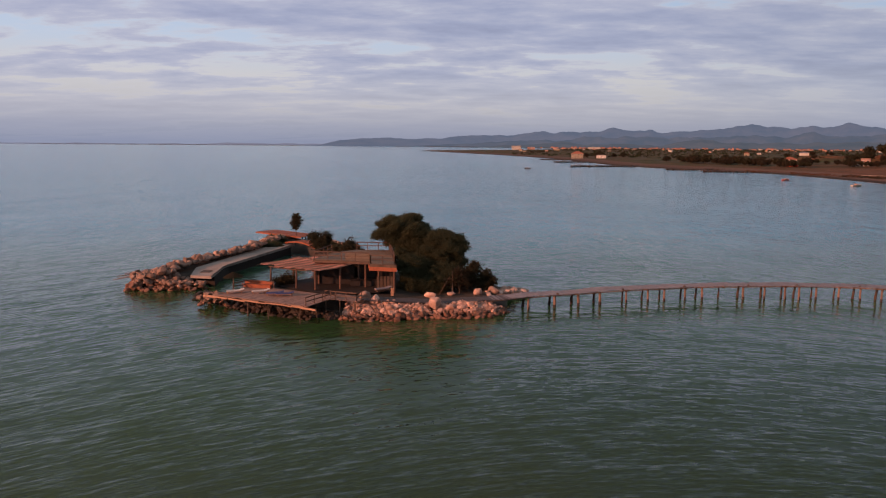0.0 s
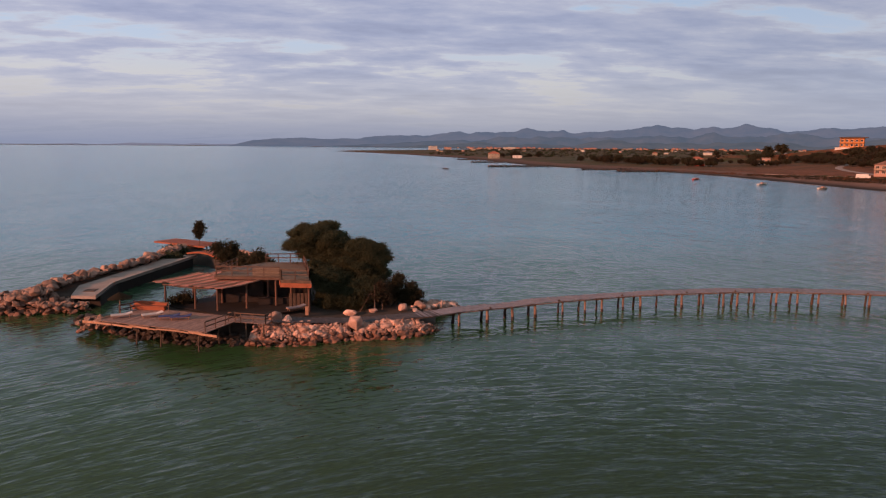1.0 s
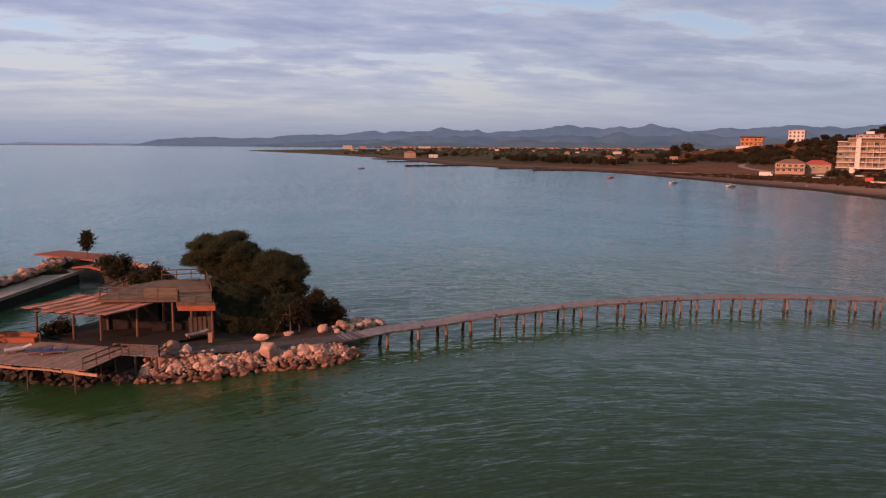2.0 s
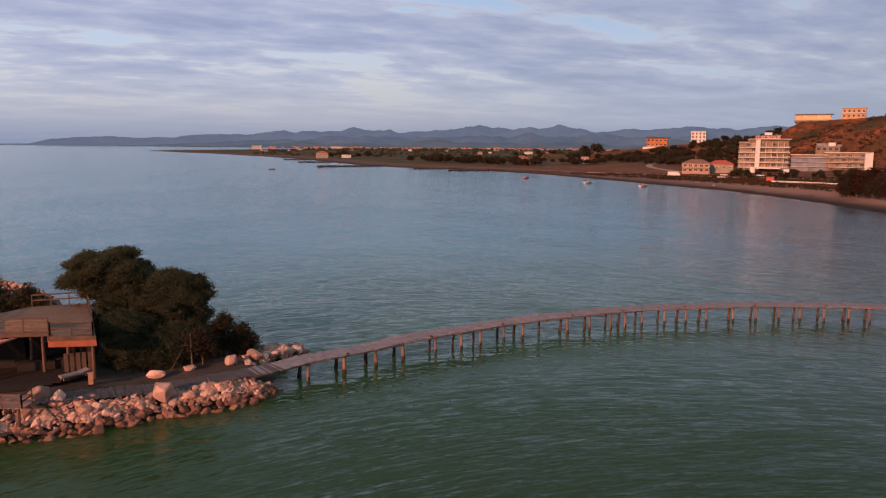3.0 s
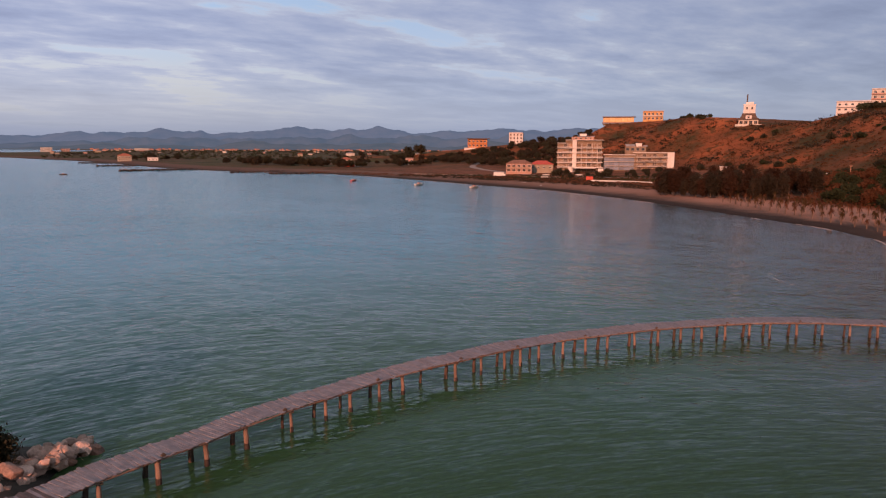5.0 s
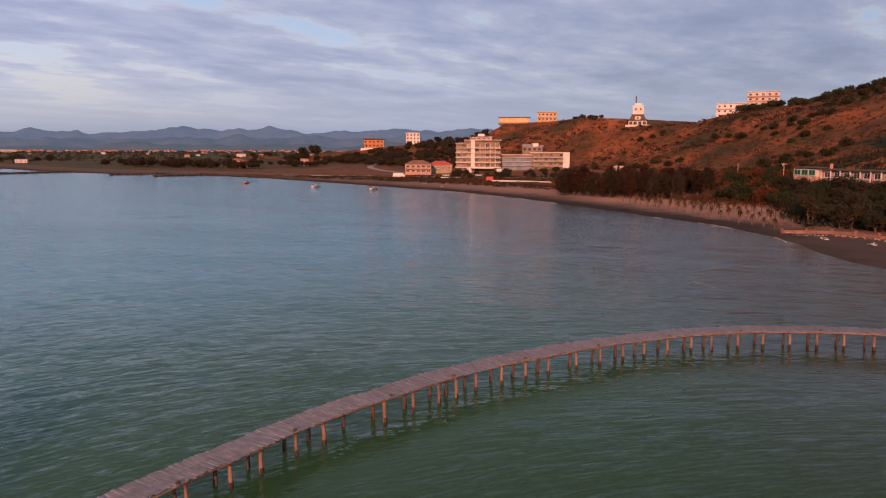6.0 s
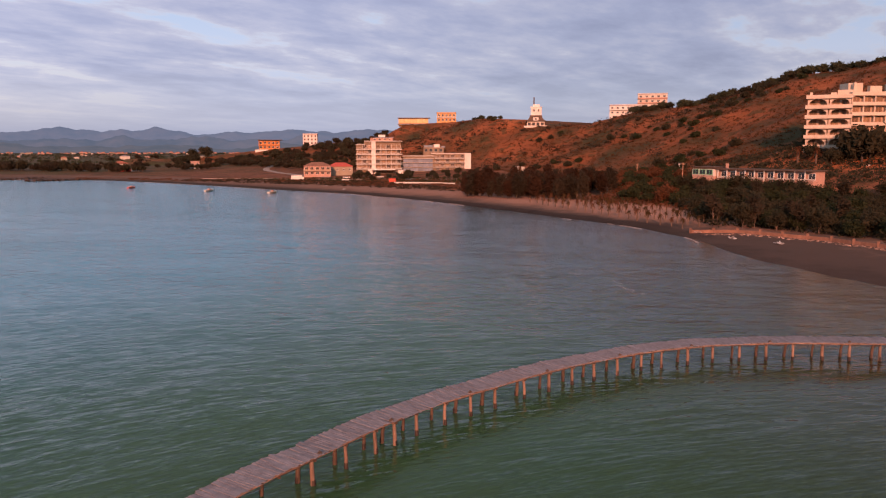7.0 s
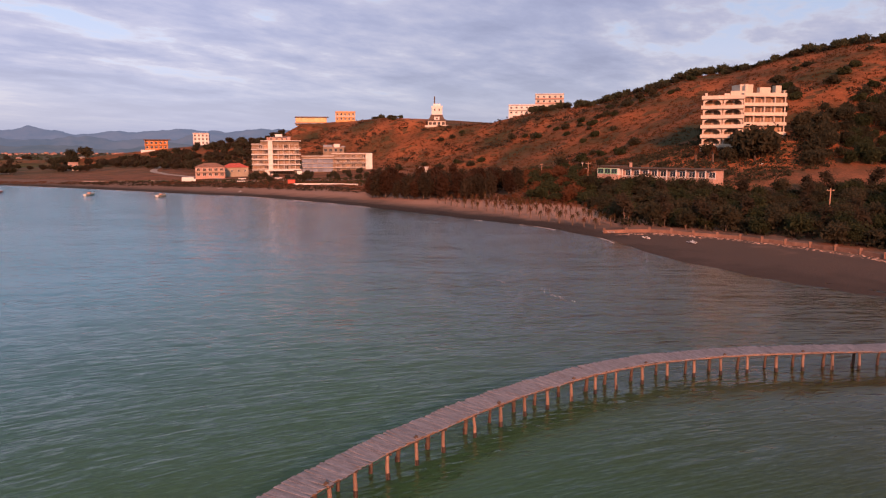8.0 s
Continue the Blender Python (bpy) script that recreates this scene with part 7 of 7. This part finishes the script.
slope_trees = [proto("slope_tree", "dark green tree on the wooded slope", "tree", round_lobes(13, 6.0, 3.2, 26), M_LEAF, 0.34, 71, 0.2, 9, 0.55, "wooded slope"),
               proto("slope_tree", "russet tree on the wooded slope", "tree", round_lobes(14, 5.6, 3.0, 26), M_BROWN, 0.34, 72, 0.2, 9, 0.55, "wooded slope")]
BACKWOOD = [(372, 470), (400, 440), (440, 470), (492, 520), (498, 580), (470, 660), (430, 690), (400, 640), (392, 560)]
plant(slope_trees, spots_in(BACKWOOD, 230, rnd, 4.2), rnd, 0.7, 1.3)
plant(slope_trees, [(430, 742), (440, 748), (425, 756), (447, 735), (452, 742), (418, 738), (410, 700), (420, 690)], rnd, 1.3, 2.1)
garden = [proto("garden_tree", "dark tree in the hotel garden", "tree", round_lobes(15, 4.6, 2.2, 22), M_LEAF, 0.28, 81, 0.16, 9, 0.45, "hotel garden")]
plant(garden, spots_in([(318, 396), (345, 385), (372, 372), (392, 348), (372, 312), (340, 320), (310, 360)], 34, rnd, 5.0), rnd, 0.5, 1.0)
plant(garden, [(288, 121), (287, 117), (291, 126), (284, 118), (303, 96), (306, 92), (300, 88), (293, 92), (312, 98), (316, 92)], rnd, 1.0, 1.9)
plant(bush, [(252.6 - 0.289 * k, 136 - 0.957 * k) for k in (-9, -3.5, 1.5, 7, 12, 16, 19, 21, 22.5)], rnd, 0.4, 0.68, 0.5)
plant(garden, [(289, 112.5), (286.5, 109.5), (291, 108)], rnd, 2.0, 2.5, 0.8)
far_trees = [proto("coast_tree", "dark tree on the flat coast", "tree", round_lobes(17, 8.0, 4.0, 22), M_LEAF, 0.5, 91, 0.25, 8, 0.7, "trees on the flat coast"),
             proto("coast_tree", "brownish tree on the flat coast", "tree", round_lobes(18, 6.5, 4.2, 22), M_BROWN, 0.5, 92, 0.25, 8, 0.7, "trees on the flat coast")]
plant(far_trees, spots_along([(300, 600), (285, 660), (262, 720), (250, 790)], 60, rnd, 16), rnd, 0.6, 1.15)
plant(far_trees, spots_along([(345, 590), (370, 640), (340, 690)], 22, rnd, 16), rnd, 0.5, 0.95)
plant(far_trees, spots_along([(205, 985), (225, 1040), (260, 1010)], 12, rnd, 16), rnd, 0.7, 1.3)
plant(far_trees, spots_along([(300, 800), (460, 900), (700, 1000), (900, 1100)], 46, rnd, 60), rnd, 0.5, 0.9)


def make_palm(seed):
    rr = random.Random(seed)
    t = thing("palm_tree", "young palm with a shaggy rust-coloured crown on the beach", "palm", (0, 0, -400), 0, "palms along the beach")
    part("trunk", rod(bmesh.new(), (0, 0, -0.4), (0.1, 0.05, 2.5), 0.17, 0.13, 7), M_BARK, t)
    bm = bmesh.new()
    for k in range(22):
        a, up = rr.uniform(0, 6.28), rr.uniform(-0.5, 1.1)
        d = Vector((math.cos(a), math.sin(a), 0))
        n = Vector((-d.y, d.x, 0))
        p = Vector((0.1, 0.05, 2.5))
        last = None
        for j in range(5):
            f = j / 4
            c = p + d * (0.80 * f) * math.cos(up * 0.8) + Vector((0, 0, 1.25 * f * math.sin(up) - 0.85 * f * f))
            w = 0.20 * (1 - f * 0.85)
            row = [bm.verts.new(c - n * w), bm.verts.new(c + Vector((0, 0, 0.05))), bm.verts.new(c + n * w)]
            if last:
                bm.faces.new((last[0], last[1], row[1], row[0])), bm.faces.new((last[1], last[2], row[2], row[1]))
            last = row
    part("crown", bm, (M_RUST, M_PALM)[seed % 2], t)
    return t


palms = [make_palm(1), make_palm(2), make_palm(3)]
palm_spots = []
for r in range(4):
    n = 19
    for k in range(n):
        f = k / (n - 1)
        x, y = 188.5 + (232 - 188.5) * f, 132 + (203 - 132) * f
        palm_spots.append((x + 5.4 * r * 0.86 + rnd.uniform(-0.5, 0.5), y - 5.4 * r * 0.5 + rnd.uniform(-0.5, 0.5)))
plant(palms, palm_spots, rnd, 0.8, 1.2, 0.0)


for x, y, label in ((283.5, 122.5, "shaggy russet palm beside the hotel porch"), (284.5, 128.5, "shaggy russet palm before the arcaded hotel")):
    p = copy_thing(palms[1], Matrix())
    p.matrix_basis = Matrix.LocRotScale(Vector((x, y, ground_z(x, y))), Euler((0, 0, x)), Vector((2.2, 2.2, 2.0)))
    tagged(p, label, "palm", "palms by the hotel")


def make_town():
    rr = random.Random(12)
    kinds = []
    for mat, rf in ((M_TAN, M_TILE), (M_PINK, M_GREYROOF), (M_CREAM, M_GREYROOF), (M_TAN, M_GREYROOF)):
        t = thing("town_house", "small pale house in the far town on the plain", "house", (0, 0, -400), 0, "far town")
        part("wall", boxes(((0, 0, 2.6), (11, 9, 6.2))), mat, t)
        part("roof", hip_roof(bmesh.new(), -5.5, 5.5, -4.5, 4.5, 5.7, 2.4, 0.5), rf, t)
        kinds.append(t)
    used = set()
    far_walls, far_roofs = bmesh.new(), bmesh.new()
    for k in range(400):
        a = radians(rr.uniform(3, 48))
        d = rr.uniform(2750, 3650) if k > 40 else rr.uniform(1300, 2600)
        x, y = d * math.sin(a), d * math.cos(a)
        if land([x], [y])[1][0] < 30 or (y < 850):
            continue
        t = rr.choice(kinds)
        s = rr.uniform(0.4, 0.85)
        m = Matrix.LocRotScale(Vector((x, y, ground_z(x, y) - 0.2)), Euler((0, 0, rr.uniform(-0.6, 0.2) - a)), Vector((s * rr.uniform(0.9, 1.8), s, s * rr.uniform(0.8, 1.3))))
        if t.name not in used:
            used.add(t.name)
            t.matrix_basis = m
        elif k < 110:
            copy_thing(t, Matrix()).matrix_basis = m
        else:
            box(far_walls, (0, 0, 2.6), (11, 9, 6.2), m)
            roof = hip_roof(bmesh.new(), -5.5, 5.5, -4.5, 4.5, 5.7, 2.4, 0.5)
            roof.transform(m)
            me = bpy.data.meshes.new("roof")
            roof.to_mesh(me)
            roof.free()
            far_roofs.from_mesh(me)
            bpy.data.meshes.remove(me)
    spread = thing("town_quarter", "crowded pale houses of the town below the hills", "town", kind="stuff")
    tagged(part("walls", far_walls, M_PINK, spread), kind="stuff")
    tagged(part("roofs", far_roofs, M_TILE, spread), kind="stuff")


make_town()
block("far_apartments", "pale apartment block far along the coast", (262, 2560, 1.5), -6, 32, 14, 3, 3.6, 8, M_CREAM, win=(2.2, 1.6), sides=False)
block("far_apartments", "smaller pale block far along the coast", (318, 2590, 1.5), -6, 26, 14, 2, 3.6, 6, M_PINK, win=(2.2, 1.6), sides=False)
block("far_warehouse", "long white building in the far plain", (545, 2600, 1.5), -12, 44, 18, 2, 4.2, 8, M_CREAM, win=(2.2, 1.6), sides=False)


def tufts(name, label, spots, mat, leaf, size, seed, quads=9, flat=0.5):
    """Scrub or far trees that nobody could count: many small clumps of leaves in one mesh."""
    rr = random.Random(seed)
    r = np.random.RandomState(seed)
    px, py = np.array([p[0] for p in spots]), np.array([p[1] for p in spots])
    z, shore, hill, slope = land(px, py)
    z = z + np.array([bumps(*row) for row in zip(px, py, slope, shore)])
    mids = np.stack([px, py, z + size * flat * 0.5], 1)
    k = r.uniform(0.5, 1.4, size=(len(mids), 1)) * size
    c = np.repeat(mids, quads, 0) + r.normal(size=(len(mids) * quads, 3)) * np.repeat(k, quads, 0) * np.array([0.45, 0.45, 0.4 * flat])
    n = len(c)
    a = r.normal(size=(n, 3))
    a /= np.linalg.norm(a, axis=1)[:, None]
    b = np.cross(a, r.normal(size=(n, 3)))
    b /= np.linalg.norm(b, axis=1)[:, None]
    s = leaf * r.uniform(0.6, 1.3, size=(n, 1))
    v = np.stack([c - a * s - b * s * 0.6, c + a * s - b * s * 0.6, c + a * s * 0.8 + b * s * 0.6, c - a * s * 0.8 + b * s * 0.6], 1).reshape(-1, 3)
    me = bpy.data.meshes.new(name)
    me.vertices.add(len(v))
    me.vertices.foreach_set("co", v.ravel())
    me.loops.add(4 * n)
    me.loops.foreach_set("vertex_index", np.arange(4 * n))
    me.polygons.add(n)
    me.polygons.foreach_set("loop_start", np.arange(0, 4 * n, 4))
    me.update(calc_edges=True)
    return tagged(linked(name, me, mat), label, "vegetation", kind="stuff")


def many_in(ring, count, seed, test=None):
    """Many places in a ring at once."""
    r = np.random.RandomState(seed)
    xs, ys = [p[0] for p in ring], [p[1] for p in ring]
    out = []
    while len(out) < count:
        x, y = r.uniform(min(xs), max(xs), count * 2), r.uniform(min(ys), max(ys), count * 2)
        ok = inside(x, y, list(ring))
        out += [(float(a), float(b)) for a, b in zip(x[ok], y[ok]) if test is None or test(a, b)]
    return out[:count]


def patchy(scale, level, seed):
    return lambda x, y: noise.fractal(Vector((x / scale, y / scale, seed)), 1, 2, 3) > level


HILL = [(300, 190), (345, 235), (372, 292), (405, 350), (430, 390), (430, 450), (470, 500), (500, 500), (505, 430), (478, 345), (498, 280), (490, 225), (470, 169), (447, 116), (428, 66), (300, 60), (318, 130), (290, 160)]
tufts("dry_scrub", "russet and dark dry scrub over the hillside", many_in(HILL, 5200, 105), M_SCRUB, 0.24, 1.4, 5, 12, 0.45)
tufts("dark_scrub", "dark low scrub in the hollows of the hillside", many_in(HILL, 420, 106, patchy(40, 0.2, 7.7)), M_BROWN, 0.42, 3.4, 6, 22, 0.4)
tufts("grove_undergrowth", "dark undergrowth in the wood behind the beach", many_in(WOOD, 900, 107), M_LEAF, 0.4, 2.0, 7, 12, 0.7)
tufts("foothill_undergrowth", "olive and russet undergrowth at the hill's foot", many_in(FOOTHILL, 500, 108), M_OLIVE, 0.4, 2.0, 8, 12, 0.7)
PLAIN = [(205, 1010), (240, 800), (280, 700), (420, 720), (520, 800), (1500, 1500), (2600, 2300), (1900, 3300), (700, 3300), (480, 2700), (180, 1700), (120, 1300)]
tufts("plain_trees", "dark scattered trees and hedges on the far plain", many_in(PLAIN, 1500, 109, patchy(180, -0.05, 3.3)), M_OLIVE, 1.1, 4.6, 9, 9, 0.5)
tufts("plain_hedges", "brownish hedges and orchards on the far plain", many_in(PLAIN, 1400, 110, patchy(120, 0.0, 8.3)), M_BROWN, 1.0, 4.0, 10, 9, 0.4)
plant(dark, [(250 - 0.29 * s + rnd.uniform(-1.5, 1.5), 137 - 0.957 * s) for s in range(-22, 27, 2)], rnd, 0.85, 1.25, 1.0)
YARD = [(258, 108), (262, 150), (272, 166), (300, 180), (318, 135), (306, 88), (284, 84)]
tufts("yard_undergrowth", "dark grass and shrubs round the hillside hotel", many_in(YARD, 1100, 131), M_LEAF, 0.34, 1.5, 21, 12, 0.6)
DUNE = [(262, 470), (285, 430), (300, 395), (312, 370), (296, 330), (290, 300), (280, 262), (262, 262), (262, 300), (262, 350), (256, 420), (250, 470)]
tufts("beach_grass", "dry russet grass along the top of the beach", many_in(DUNE, 900, 141), M_BROWN, 0.3, 1.1, 22, 9, 0.35)
tufts("dune_scrub", "low russet scrub between the beach and the houses", many_in([(236, 560), (262, 500), (300, 430), (330, 395), (352, 330), (350, 270), (300, 262), (268, 262), (268, 330), (262, 420), (246, 500), (225, 560)], 2600, 151, patchy(26, -0.1, 5.1)), M_RUST, 0.2, 0.9, 25, 8, 0.4)
FIELD = [(270, 480), (300, 430), (322, 400), (352, 330), (366, 300), (350, 270), (300, 270), (300, 340)]
tufts("rough_grass", "dark rough grass and weeds beside the beach road", many_in(FIELD, 900, 142), M_OLIVE, 0.3, 1.2, 23, 9, 0.35)
tufts("russet_scrub", "russet scrub behind the palms", many_in([(232, 176), (244, 190), (262, 186), (300, 206), (340, 244), (352, 226), (304, 182), (262, 160), (236, 154)], 1100, 143), M_RUST, 0.26, 1.7, 24, 10, 0.6)


def utility_pole(x, y, h, label, arm=1.8):
    z = ground_z(x, y)
    p = thing("utility_pole", label, "pole", (x, y, z), -60, "poles behind the beach")
    part("shaft", rod(bmesh.new(), (0, 0, -0.5), (0, 0, h), 0.16, 0.11, 8), M_BEAM, p)
    part("cross_arm", boxes(((0, 0, h - 0.5), (arm, 0.14, 0.14))), M_BEAM, p)
    for s in (-0.4, 0.0, 0.4):
        part("insulator", rod(bmesh.new(), (s * arm, 0, h - 0.43), (s * arm, 0, h - 0.2), 0.05, 0.04, 6), M_CREAM, p)


utility_pole(205, 82.5, 9.5, "weathered timber pole with a cross arm among the trees")
utility_pole(262, 160, 8.5, "timber pole beside the beach palms")
utility_pole(301, 194, 7.0, "timber pole at the foot of the hill", 1.2)
utility_pole(330, 380, 9.0, "tall timber pole in front of the hotel", 1.4)


def lamp_post(x, y):
    z = ground_z(x, y)
    p = thing("lamp_post", "short pale lamp post behind the palms", "lamp post", (x, y, z), 0, "lamp posts behind the palms")
    part("shaft", rod(bmesh.new(), (0, 0, -0.3), (0, 0, 3.0), 0.09, 0.07, 7), M_CREAM, p)
    part("lantern", boxes(((0, 0, 3.25), (0.5, 0.5, 0.5))), M_CREAM, p)
    part("cap", hip_roof(bmesh.new(), -0.25, 0.25, -0.25, 0.25, 3.5, 0.25, 0.1), M_GREYROOF, p)


for x, y in ((300, 196.5), (320, 213), (306, 178), (282, 168)):
    lamp_post(x, y)


def make_foam():
    rr = random.Random(15)
    bm = bmesh.new()
    for (ax, ay), (bx, by), n in (((111.5, 113.5), (107.0, 106.2), 46), ((113.6, 114.1), (112.0, 112.6), 12), ((116.4, 122.8), (115.2, 121.0), 8), ((112.0, 126.0), (110.8, 124.8), 7), ((119.5, 123.0), (119.0, 122.0), 4)):
        for _ in range(n):
            u = rr.random()
            x, y = ax + (bx - ax) * u + rr.gauss(0, 0.25), ay + (by - ay) * u + rr.gauss(0, 0.25)
            s, a = rr.uniform(0.02, 0.07), rr.uniform(0, 6.28)
            m = Matrix.Translation((x, y, 0.012)) @ Matrix.Rotation(a, 4, "Z")
            top = [bm.verts.new(m @ Vector((s * rr.uniform(0.6, 1.4) * math.cos(k * 1.047), s * rr.uniform(0.5, 1.0) * math.sin(k * 1.047), 0.0))) for k in range(6)]
            low = [bm.verts.new(v.co - Vector((0, 0, 0.02))) for v in top]
            bm.faces.new(top)
            for k in range(6):
                bm.faces.new((low[k], low[(k + 1) % 6], top[(k + 1) % 6], top[k]))
    tagged(part("foam", bm, M_CONCRETE), "thin streaks of pale foam on the water", "foam", kind="stuff")


make_foam()


def make_foam_and_sheen():
    """A broken thin pale line where small waves run out: foam, and wet sheen painted as flakes."""
    rr = random.Random(19)
    bm = bmesh.new()
    line = smooth_line([p for p in COAST if 60 < p[1] < 660 and p[0] > 0], 0.9)
    for i, (p, d) in enumerate(line):
        gate = noise.fractal(Vector((i * 0.045, 2.7, 0)), 1.0, 2.0, 3)
        if p.y < 118 or gate < (0.22 if p.y < 150 else 0.0):
            continue
        n = Vector((-d.y, d.x, 0))
        c = p + n * (0.5 + 0.5 * math.sin(i * 0.21) + rr.uniform(-0.15, 0.15))
        w, half = rr.uniform(0.10, 0.32), rr.uniform(0.35, 0.6)
        top = [bm.verts.new((q.x, q.y, 0.03)) for q in (c - d * half - n * w, c + d * half - n * w * 0.6, c + d * half + n * w, c - d * half + n * w * 0.7)]
        low = [bm.verts.new(v.co - Vector((0, 0, 0.06))) for v in top]
        bm.faces.new(top)
        for k in range(4):
            bm.faces.new((low[k], low[(k + 1) % 4], top[(k + 1) % 4], top[k]))
    tagged(part("shore_foam", bm, M_CONCRETE), "thin broken pale line of foam and painted wet sheen along the sand", "foam", kind="stuff")


make_foam_and_sheen()
